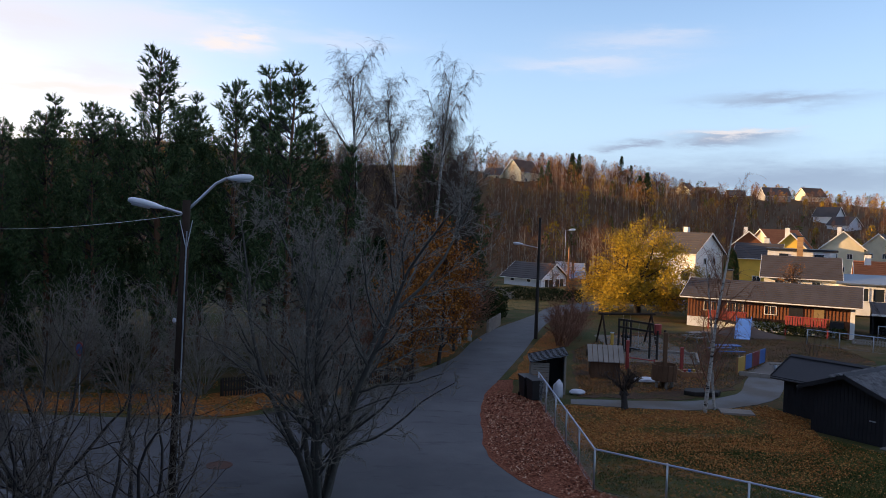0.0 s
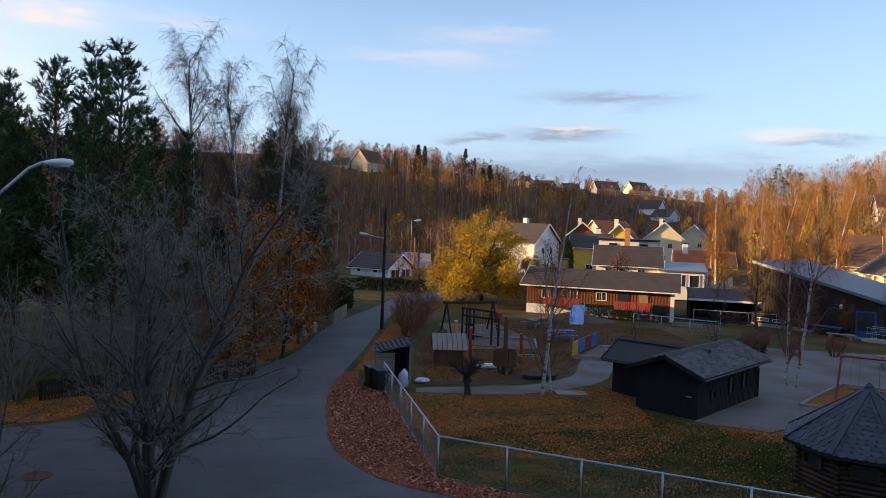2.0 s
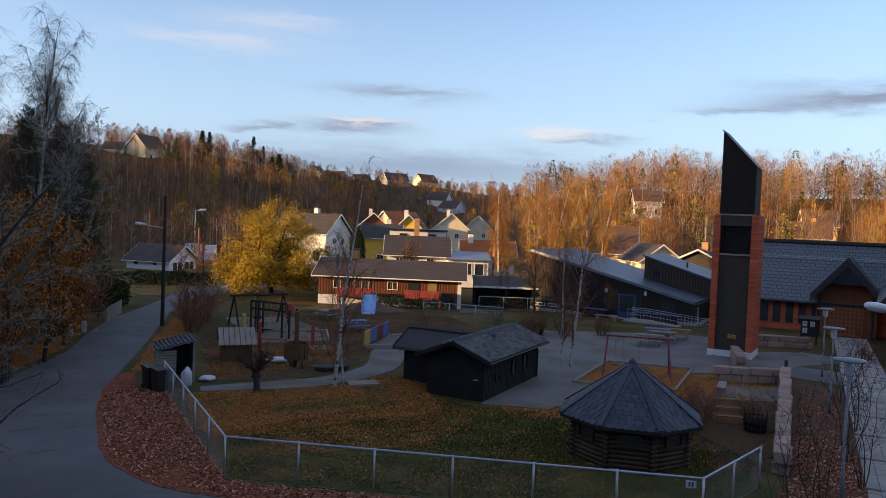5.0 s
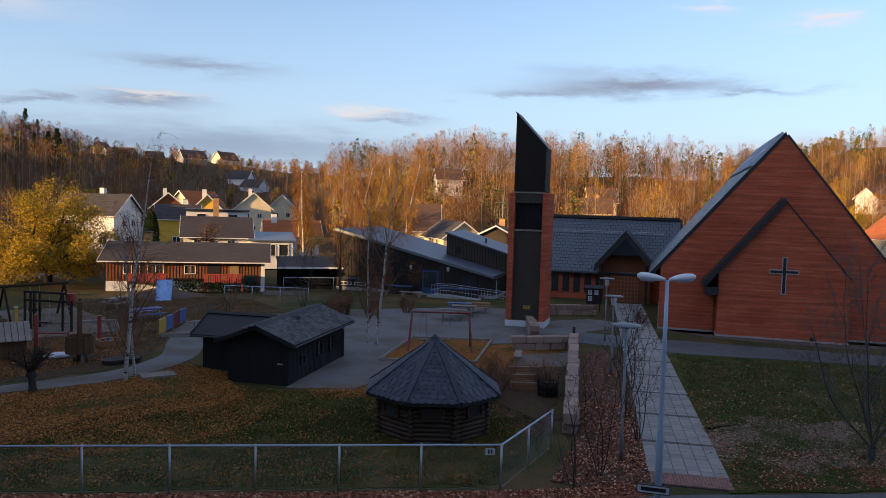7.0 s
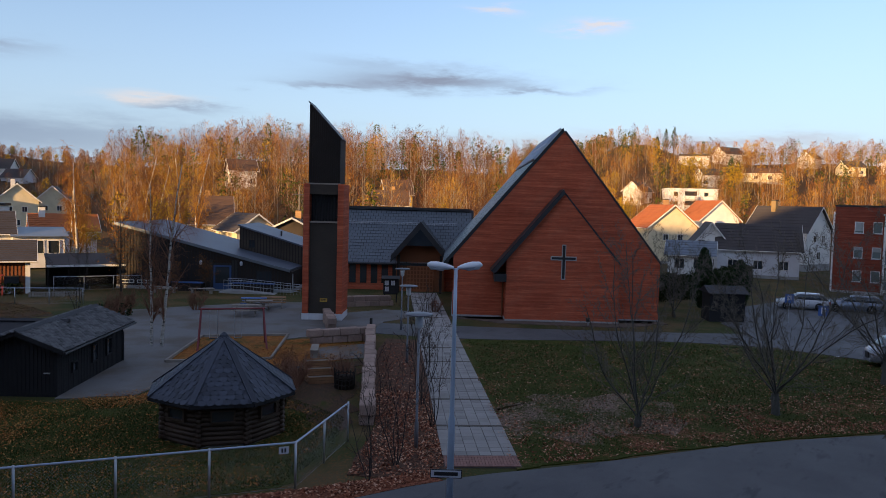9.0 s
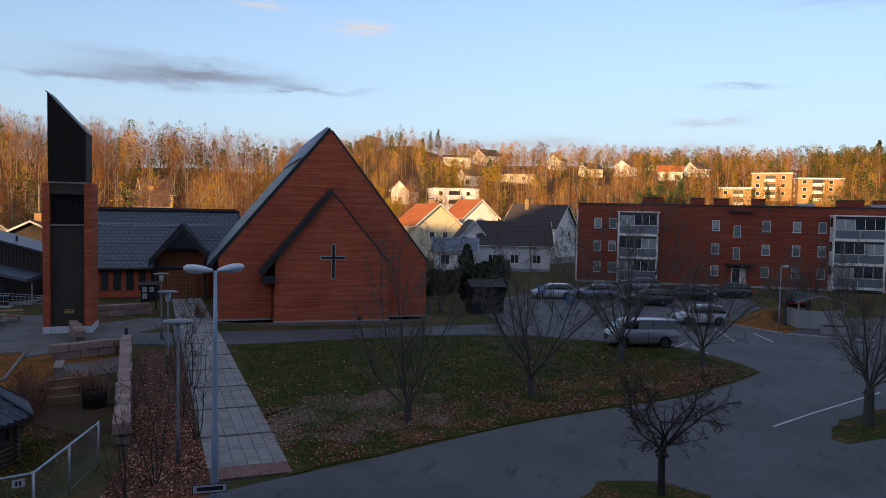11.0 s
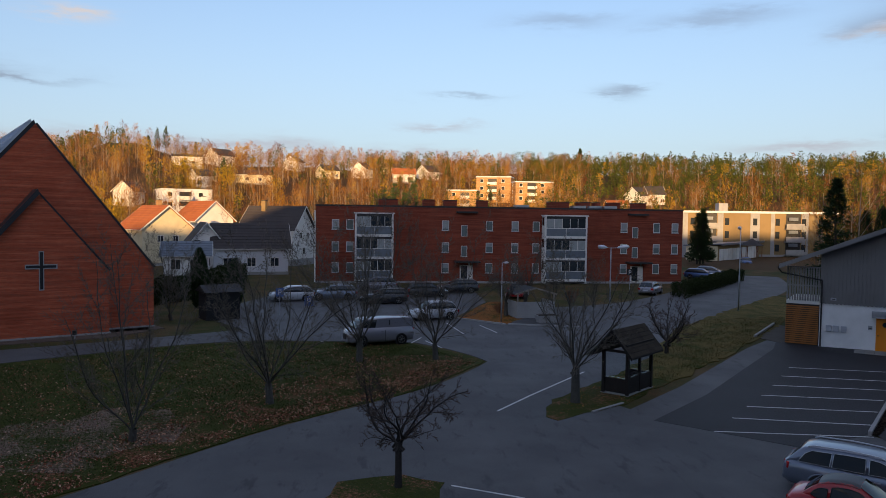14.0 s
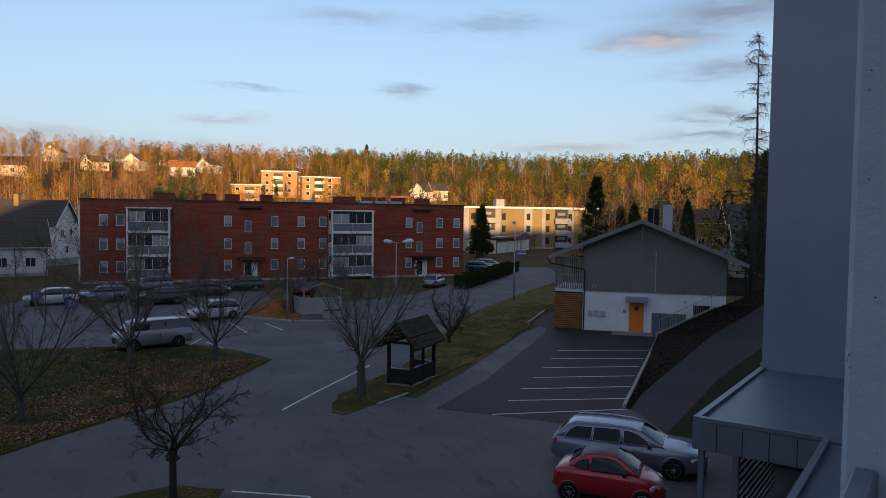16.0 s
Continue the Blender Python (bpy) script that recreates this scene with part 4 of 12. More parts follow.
def house(label, x, y, z, turn, w, d, eave, ridge, wall, roof, windows=(), chimney=None, base=0.4, over=0.45, name="house", door=None, trim="white"):
    """A gabled house; the ridge runs along its local x, the front looks to -y. Windows: side, along, sill height, width, height."""
    h = thing(name, pose(x, y, z, 0, 0, turn), label, "house")
    KEEP.append((x, y))
    hw, hd = w / 2, d / 2
    walls = MB().extr([(-hw, -hd, 0), (-hw, hd, 0), (-hw, hd, eave), (-hw, 0, ridge - 0.12), (-hw, -hd, eave)][::-1], (w, 0, 0))
    part("wall", walls, wall, h)
    if base:
        part("foundation", box(-hw - 0.03, -hd - 0.03, -1.2, hw + 0.03, hd + 0.03, base), "concrete", h)
    k = (ridge - eave) / hd
    for s in (-1, 1):
        rim = (0, s * (hd + over), eave - k * over)
        r = MB().extr([(-hw - over, 0, ridge), (-hw - over, rim[1], rim[2]), (-hw - over, rim[1], rim[2] - 0.16), (-hw - over, 0, ridge - 0.16)], (w + 2 * over, 0, 0))
        rf = part("roof", r, roof, h)
        n = max(3, int((hd + over) / 0.42))
        rows = MB()
        for i in range(n):
            a, b = i / n, (i + 1) / n
            y0, y1 = rim[1] * a, rim[1] * b
            z0, z1 = ridge + (rim[2] - ridge) * a, ridge + (rim[2] - ridge) * b
            rows.add([(-hw - over, y0, z0 + 0.005), (hw + over, y0, z0 + 0.005), (hw + over, y1, z1 + 0.05), (-hw - over, y1, z1 + 0.05), (-hw - over, y1, z1 + 0.002), (hw + over, y1, z1 + 0.002)], [(0, 1, 2, 3), (3, 2, 5, 4)])
        tagged(part("tile_course", rows, roof, rf), kind="stuff")
        part("bargeboard", MB().extr([(hw + over, 0, ridge + 0.03), (hw + over, rim[1], rim[2] + 0.03), (hw + over, rim[1], rim[2] - 0.2), (hw + over, 0, ridge - 0.2)], (0.04, 0, 0)), trim, h)
        part("bargeboard", MB().extr([(-hw - over - 0.04, 0, ridge + 0.03), (-hw - over - 0.04, rim[1], rim[2] + 0.03), (-hw - over - 0.04, rim[1], rim[2] - 0.2), (-hw - over - 0.04, 0, ridge - 0.2)], (0.04, 0, 0)), trim, h)
        part("gutter", MB().tube((-hw - over, rim[1] + s * 0.06, rim[2] - 0.12), (hw + over, rim[1] + s * 0.06, rim[2] - 0.12), 0.06, n=6), trim, h)
    for side, s, zz, ww, hh in windows:
        window(h, on_side(side, w, d, s, zz), ww, hh, trim, bars=(2 if ww > 0.8 else 1, 0))
    if door:
        part("door", box(-0.48, -0.06, 0, 0.48, 0.02, 2.05), "door_wood", h, m=on_side(door[0], w, d, door[1], base))
    if chimney:
        cx, cy, mat = chimney
        cz = ridge - k * abs(cy)
        ch = part("chimney", box(cx - 0.35, cy - 0.35, cz - 0.5, cx + 0.35, cy + 0.35, ridge + 0.8), mat, h)
        part("chimney_cap", box(cx - 0.42, cy - 0.42, ridge + 0.8, cx + 0.42, cy + 0.42, ridge + 0.9), "dark_trim", ch)
    return h


# ---- the church ----
U = bearing(0.53, -0.848)
CH = pose(47.2, 29.7, 0, 0, 0, U)


def slates(p0, along, down, rows, cols, material, parent, name="slate", gap=0.02, lift=0.03):
    """Overlapping slates laid row by row on a slope, each a little uneven, joined in one mesh."""
    p0, along, down = Vector(p0), Vector(along), Vector(down)
    up = along.cross(down).normalized()
    up = up if up.z > 0 else -up
    a, d = along / cols, down / rows
    rng, mb = random.Random(rows * 31 + cols), MB()
    for r in range(rows):
        for c in range(-1 if r % 2 else 0, cols):
            u0, u1 = max(0.0, c + 0.5 * (r % 2)), min(float(cols), c + 1 + 0.5 * (r % 2))
            q = p0 + a * u0 + d * r
            g = a.normalized() * gap
            w = a * (u1 - u0)
            if w.length < 0.1:
                continue
            h0, h1 = up * 0.006, up * (lift + rng.uniform(-0.008, 0.012))
            e = d * 1.0
            pts = [q + g + h0, q + w - g + h0, q + w - g + e + h1, q + g + e + h1, q + w - g + e + up * 0.002, q + g + e + up * 0.002]
            mb.add(pts, [(0, 1, 2, 3), (3, 2, 4, 5)])
    return tagged(part(name, mb, material, parent), kind="stuff")


def build_church():
    c = thing("church", CH, "red brick church with steep slate gable roof", "church")
    W, L, AX, AZ = 15.15, 16.5, 7.8, 13.75
    kl, kr = (AZ - 4.5) / AX, (AZ - 4.25) / (W - AX)
    gable = [(0, 0, 0), (W, 0, 0), (W, 0, 4.25), (AX, 0, AZ), (0, 0, 4.5)]
    part("wall", MB().extr(gable, (0, L, 0)), "brick", c)
    # lower nave that goes on behind the tall front
    part("wall", MB().extr([(0.02, L, 0), (W - 0.02, L, 0), (W - 0.02, L, 4.0), (AX, L, 9.4), (0.02, L, 4.2)], (0, 15, 0)), "brick", c)
    part("foundation", box(-0.06, -0.06, -0.3, W + 0.06, L, 0.16), "concrete", c)
    part("foundation", box(3.74, -1.72, -0.3, 11.92, -0.06, 0.16), "concrete", c)
    # roof planes with a dark rim
    o = 0.62
    le = (-o, 4.5 - kl * o)
    lt = Vector((AX, 0, AZ)) - Vector((le[0], 0, le[1]))
    nl = Vector((-lt.z, 0, lt.x)).normalized()
    nr = Vector((AZ - 4.25, 0, W - AX)).normalized()
    roof = part("roof", MB().extr([Vector((AX, -0.05, AZ)), Vector((le[0], -0.05, le[1])), Vector((le[0], -0.05, le[1])) + nl * 0.22, Vector((AX, -0.05, AZ)) + nl * 0.22 + Vector((0.1, 0, 0.12))], (0, L + 0.1, 0)), "slate_dark", c)
    top = Vector((AX, -0.05, AZ)) + nl * 0.225
    slates(top + Vector((0, 0.22, 0)) - lt * 0.235, (0, L - 0.3, 0), -lt * 0.765, 28, 33, "slate", roof)
    part("roof", MB().extr([Vector((AX, -0.05, AZ)), Vector((W + 0.02, -0.05, 4.22)), Vector((W + 0.02, -0.05, 4.22)) + nr * 0.14, Vector((AX, -0.05, AZ)) + nr * 0.14][::-1], (0, L + 0.1, 0)), "dark_trim", c)
    part("roof", MB().extr([(AX, L, 9.5), (-0.6, L, 3.9), (-0.6, L, 4.1), (AX, L, 9.8), (W + 0.2, L, 4.0), (W + 0.2, L, 3.8)], (0, 15.4, 0)), "slate_dark", c)
    # glazed strip below the ridge, with bars
    sky = part("skylight", MB().extr([top + Vector((0, 0.1, 0)), top + Vector((0, 0.1, 0)) - lt * 0.225, top + Vector((0, 0.1, 0)) - lt * 0.225 + nl * 0.1, top + Vector((0, 0.1, 0)) + nl * 0.1], (0, L - 0.4, 0)), "skylight", c, "large glazed roof light, sky reflection painted pale blue")
    for i in range(13):
        y = 0.1 + (L - 0.4) * i / 12
        b = top + Vector((0, y, 0)) + nl * 0.13
        part("glazing_bar", MB().bar(b, b - lt * 0.226, 0.07, 0.07), "steel_paint", sky)
    for q in (0.0, 0.113, 0.226):
        b = top + nl * 0.13 - lt * q
        part("glazing_bar", MB().bar(b + Vector((0, 0.1, 0)), b + Vector((0, L - 0.3, 0)), 0.08, 0.08), "steel_paint", sky)
    # the lower gable in front, with its cross
    A0, A1, BX, BZ, F = 3.8, 11.85, 7.75, 9.2, -1.65
    kb = (BZ - 4.25) / (A1 - BX)
    part("wall", MB().extr([(A0, F, 0), (A1, F, 0), (A1, F, 4.25), (BX, F, BZ), (A0, F, BZ - kb * (BX - A0))], (0, -F - 0.004, 0)), "brick", c)
    e0 = Vector((2.95, F - 0.35, BZ - kb * (BX - 2.95)))
    t0 = Vector((BX, F - 0.35, BZ))
    d0 = e0 - t0
    nb = Vector((d0.z, 0, -d0.x)).normalized() * (1 if d0.z > 0 else -1)
    nb = Vector((-abs(nb.x), 0, abs(nb.z)))
    part("roof", MB().extr([t0, e0, e0 + nb * 0.34, t0 + nb * 0.34 + Vector((0.16, 0, 0.1))], (0, -F + 0.34, 0)), "dark_trim", c, "thick dark roof edge on the lower gable")
    part("roof", MB().extr([Vector((A1 + 0.02, F - 0.03, 4.22)), Vector((BX, F - 0.03, BZ)), Vector((BX, F - 0.03, BZ + 0.16)), Vector((A1 + 0.1, F - 0.03, 4.3))], (0, -F + 0.02, 0)), "dark_trim", c)
    part("soffit", box(2.95, F - 0.35, e0.z - 0.55, A0, -0.02, e0.z - 0.02), "dark_trim", c, "boxed dark eave")
    part("downpipe", MB().tube((3.66, -0.16, 0.1), (3.66, -0.16, e0.z - 0.5), 0.06, n=8), "boards_brown", c)
    cr = part("cross", MB().extr([(x, F - 0.05, z) for x, z in ((7.70, 3.1), (8.0, 3.1), (8.0, 4.46), (8.76, 4.46), (8.76, 4.76), (8.0, 4.76), (8.0, 5.6), (7.70, 5.6), (7.70, 4.76), (6.92, 4.76), (6.92, 4.46), (7.70, 4.46))], (0, 0.06, 0)), "concrete", c, "tall cross with a pale stone rim")
    part("inlay", MB().extr([(x, F - 0.058, z) for x, z in ((7.76, 3.17), (7.94, 3.17), (7.94, 4.53), (8.69, 4.53), (8.69, 4.69), (7.94, 4.69), (7.94, 5.53), (7.76, 5.53), (7.76, 4.69), (6.99, 4.69), (6.99, 4.53), (7.76, 4.53))], (0, 0.04, 0)), "black", cr)
    # wing with a row of tall windows and the entrance porch
    Y, EZ, RY, RZ, X0 = 15.7, 3.05, 21.7, 7.7, -11.2
    part("wall", MB().extr([(X0, Y, 0), (X0, Y + 12, 0), (X0, Y + 12, EZ), (X0, RY, RZ - 0.2), (X0, Y, EZ)][::-1], (-X0, 0, 0)), "brick", c)
    ks = (RZ - EZ) / (RY - Y)
    ey, ez = Y - 0.75, EZ - ks * 0.75 + 0.15
    rf = part("roof", MB().extr([(X0 - 0.3, RY, RZ), (X0 - 0.3, ey, ez), (X0 - 0.3, ey, ez - 0.2), (X0 - 0.3, RY, RZ - 0.25), (X0 - 0.3, Y + 13, EZ), (X0 - 0.3, Y + 13, EZ + 0.2)], (-X0 + 2.2, 0, 0)), "slate_dark", c)
    slates((X0 - 0.3, RY - 0.35, RZ - ks * 0.35 + 0.02), (-X0 + 2.0, 0, 0), (0, ey - RY + 0.35, ez - RZ + ks * 0.35), 17, 26, "slate", rf)
    part("ridge_cap", box(X0 - 0.4, RY - 0.4, RZ - 0.14, 1.6, RY + 0.4, RZ + 0.14), "dark_trim", c)
    part("gutter", MB().tube((X0 - 0.3, ey - 0.07, ez - 0.08), (-5.3, ey - 0.07, ez - 0.08), 0.09, n=8), "dark_trim", c)
    guard = MB()
    gy, gz = Y + 3.7, EZ + ks * 3.7 + 0.42
    for dz in (0.0, 0.14):
        guard.tube((X0, gy, gz - dz), (0.2, gy, gz - dz), 0.025, n=5)
    for i in range(13):
        guard.bar((X0 + 0.2 + i * 0.9, gy, gz), (X0 + 0.2 + i * 0.9, gy + 0.15, gz - 0.42), 0.04, 0.02)
    part("snow_guard", guard, "steel", c)
    for i in range(6):
        window(c, pose(-10.55 + i * 1.02, Y, 0.62, 0, 0, 0), 0.62, 2.2, "wood_dark", bars=(1, 1 if i < 2 else 0), depth=0.05, blind=0.0)
    # porch
    PX, PH, PA, PF = -3.1, 2.35, 6.2, 13.4
    kp = (PA - 3.45) / PH
    for s in (-1, 1):
        # side shade put into the colour: right slope darker slate, left lighter
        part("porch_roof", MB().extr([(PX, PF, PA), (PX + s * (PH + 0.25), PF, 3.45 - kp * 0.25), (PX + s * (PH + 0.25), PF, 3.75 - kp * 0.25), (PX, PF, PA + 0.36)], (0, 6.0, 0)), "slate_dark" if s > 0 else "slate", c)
        part("bargeboard", MB().extr([(PX, PF - 0.06, PA - 0.3), (PX + s * (PH + 0.3), PF - 0.06, 3.35 - kp * 0.3 - 0.2), (PX + s * (PH + 0.3), PF - 0.06, 3.8 - kp * 0.3), (PX, PF - 0.06, PA + 0.42)], (0, 0.08, 0)), "dark_trim", c)
        part("porch_post", MB().box(PX + s * 1.95 - 0.12, PF + 0.25, 0, PX + s * 1.95 + 0.12, PF + 0.5, 3.5), "stain_brown", c)
    part("porch_gable", MB().extr([(PX - 1.4, PF + 0.5, 4.35), (PX + 1.4, PF + 0.5, 4.35), (PX, PF + 0.5, PA - 0.25)], (0, 0.1, 0)), "glass", c)
    part("porch_wall", MB().extr([(PX - PH + 0.1, PF + 1.7, 0), (PX + PH - 0.1, PF + 1.7, 0), (PX + PH - 0.1, PF + 1.7, 3.4), (PX, PF + 1.7, PA - 0.35), (PX - PH + 0.1, PF + 1.7, 3.4)], (0, 0.2, 0)), "boards_brown", c)
    dr = part("church_door", box(PX - 1.25, PF + 1.6, 0, PX + 1.25, PF + 1.69, 2.75), "door_wood", c, "wide varnished wooden door with a grid of small panels")
    for i in range(8):
        for j in range(7):
            part("door_panel", box(-0.1, -0.03, -0.13, 0.1, 0.0, 0.13), "boards_brown", dr, m=pose(PX - 1.07 + i * 0.306, PF + 1.6, 0.35 + j * 0.36))
    return c


build_church()


def build_tower():
    t = thing("bell_tower", pose(38.5, 36.5, 0, 0, 0, U), "bell tower of brick piers and dark boards with a slanted top", "tower")
    W, D = 2.75, 2.75
    for x0, x1 in ((0, 0.4), (W - 0.4, W)):
        part("pier", box(x0, 0, 0.45, x1, D, 9.4), "brick", t, bevel=0.01)
        part("plinth", box(x0 - 0.02, -0.02, -0.2, x1 + 0.02, D, 0.45), "white_render", t)
    part("plinth", box(0.4, 0.05, -0.2, W - 0.4, D - 0.1, 0.42), "white_render", t)
    part("shaft", box(0.4, 0.3, 0.4, W - 0.4, D - 0.2, 6.75), "stain_olive", t)
    bd = MB()
    for i in range(46):
        z = 0.45 + i * 0.137
        bd.add([(0.4, 0.30, z + 0.13), (W - 0.4, 0.30, z + 0.13), (W - 0.4, 0.25, z), (0.4, 0.25, z), (0.4, 0.3, z), (W - 0.4, 0.3, z)], [(0, 1, 2, 3), (3, 2, 5, 4)])
    tagged(part("board", bd, "stain_olive", t), kind="stuff")
    # solid black box painting the unlit room behind the louvres
    part("bell_room", box(0.42, 0.75, 6.75, W - 0.42, D - 0.3, 8.7), "black", t)
    part("lintel", box(0.4, 0.18, 6.72, W - 0.4, 0.5, 6.84), "wood_grey", t)
    for i in range(9):
        part("louvre", box(0.5 + i * 0.205, 0.34, 6.84, 0.54 + i * 0.205, 0.5, 8.68), "stain_black", t)
    part("band", box(0.4, 0.2, 8.68, W - 0.4, D - 0.2, 9.5), "stain_olive", t)
    part("lintel", box(0.3, 0.12, 9.36, W - 0.3, 0.4, 9.46), "wood_grey", t)
    part("hood", MB().extr([(0.3, 0.15, 9.46), (W - 0.3, 0.15, 9.46), (W - 0.3, 0.15, 12.55), (0.3, 0.15, 14.85)], (0, D - 0.4, 0)), "stain_brown", t, "tall dark board hood with a slanted top")
    hb = MB()
    for i in range(15):
        x = 0.34 + i * 0.145
        z = 14.85 - (x - 0.3) / (W - 0.6) * 2.3
        hb.extr([(x, 0.11, 9.5), (x + 0.06, 0.11, 9.5), (x + 0.06, 0.11, z - 0.1), (x, 0.11, z)], (0, 0.05, 0))
    tagged(part("batten", hb, "stain_brown", t), kind="stuff")
    part("flashing", MB().extr([(0.22, 0.08, 14.95), (W - 0.22, 0.08, 12.47), (W - 0.22, 0.08, 12.53), (0.22, 0.08, 15.02)], (0, D - 0.26, 0)), "dark_trim", t)
    pl = part("name_plate", box(1.2, 0.2, 1.25, 1.7, 0.24, 1.5), "yellow_paint", t, "small yellow plate with illegible writing")
    for i in range(2):
        part("text_bar", box(1.26, 0.19, 1.31 + i * 0.09, 1.64, 0.2, 1.35 + i * 0.09), "black", pl)


build_tower()


def build_kindergarten():
    k = thing("kindergarten", pose(40.74, 61.03, 0, 0, 0, U), "dark brown boarded kindergarten under sloping felt roofs", "building")
    W, D = 15.7, 11.0
    zt = lambda x: 5.86 - 0.2445 * x
    part("wall", MB().extr([(0, 0, 0.3), (W, 0, 0.3), (W, 0, zt(W) - 0.15), (0, 0, zt(0) - 0.15)], (0, D, 0)), "stain_brown", k)
    part("foundation", box(-0.03, -0.03, -0.3, W + 0.03, D, 0.3), "concrete", k)
    bb = MB()
    for i in range(56):
        x = 0.1 + i * 0.275
        bb.box(x, -0.03, 0.35, x + 0.06, 0.0, zt(x) - 0.2)
    tagged(part("batten", bb, "stain_black", k), kind="stuff")
    part("roof", MB().extr([(-0.1, -0.2, zt(-0.1)), (W - 0.2, -0.2, zt(W - 0.2)), (W - 0.2, -0.2, zt(W - 0.2) - 0.24), (-0.1, -0.2, zt(-0.1) - 0.24)][::-1], (0, D + 1, 0)), "felt_yard", k, "grey-blue felt roof")
    part("fascia", MB().extr([(-0.1, -0.24, zt(-0.1) + 0.04), (W - 0.2, -0.24, zt(W - 0.2) + 0.04), (W - 0.2, -0.24, zt(W - 0.2) - 0.2), (-0.1, -0.24, zt(-0.1) - 0.2)][::-1], (0, 0.04, 0)), "roof_metal", k)
    # taller part behind
    z2 = lambda x: 5.6 - 0.295 * (x - 9.5)
    part("wall", MB().extr([(9.5, 5.2, 0), (18.4, 5.2, 0), (18.4, 5.2, z2(18.4)), (9.5, 5.2, z2(9.5))], (0, 7, 0)), "stain_olive", k)
    b2 = MB()
    for i in range(31):
        x = 9.54 + i * 0.28
        b2.box(x, 5.16, 1.6, x + 0.07, 5.2, z2(x))
    tagged(part("batten", b2, "stain_brown", k), kind="stuff")
    part("roof", MB().extr([(9.35, 5.0, z2(9.35) + 0.16), (19.0, 5.0, z2(19.0) + 0.16), (19.0, 5.0, z2(19.0)), (9.35, 5.0, z2(9.35))][::-1], (0, 7.8, 0)), "felt_yard", k)
    part("roof_vent", MB().tube((13.0, 7.4, 4.2), (13.0, 7.4, 5.2), 0.09, n=8), "black", k)
    window(k, pose(10.7, 5.2, 3.6), 0.6, 0.75, "stain_black")
    # entrance, windows, lamps and writing
    dr = part("entrance_door", box(-0.8, -0.05, 0.35, 0.8, 0.03, 2.5), "car_blue", k, "blue framed glazed entrance door", m=pose(9.5, 0, -0.2))
    part("pane", box(-0.62, -0.065, 0.9, 0.62, -0.052, 2.35), "glass", dr)
    # flat black sheet paints the entrance recess's shade onto the wall
    part("porch_back", box(8.3, -0.02, 0.3, 10.8, 0.0, 2.75), "black", k)
    for x, w in ((1.0, 1.2), (2.5, 1.2)):
        window(k, pose(x, 0, 0.5), w, 0.3, "white", bars=(3, 0))
    window(k, pose(13.2, 0, 0.9), 1.4, 1.0, "stain_black", bars=(2, 0))
    for x in (7.6, 11.2):
        lm = part("wall_lamp", MB().lathe([(0.05, 0), (0.12, 0.05), (0.14, 0.3), (0.03, 0.42)], 8, (x, -0.15, 2.3)), "plastic_white", k, "small white lantern on the wall")
        part("bracket", box(x - 0.03, -0.15, 2.65, x + 0.03, 0.0, 2.71), "black", lm)
    for i, (w, z) in enumerate(((1.4, 2.9), (1.7, 2.6))):
        sg = part("sign_lettering", box(9.5 - w / 2, -0.07, z, 9.5 + w / 2, -0.05, z + 0.07), "pole", k, "carved wooden sign, too dim to read")
        for j in range(7):
            part("letter_bar", box(9.5 - w / 2 + j * w / 7, -0.09, z - 0.1, 9.5 - w / 2 + j * w / 7 + w / 9, -0.072, z + 0.16), "pole", sg)
    part("downpipe", MB().tube((W + 0.1, -0.1, 0.2), (W + 0.1, -0.1, zt(W) - 0.3), 0.05, n=6), "steel", k)


build_kindergarten()


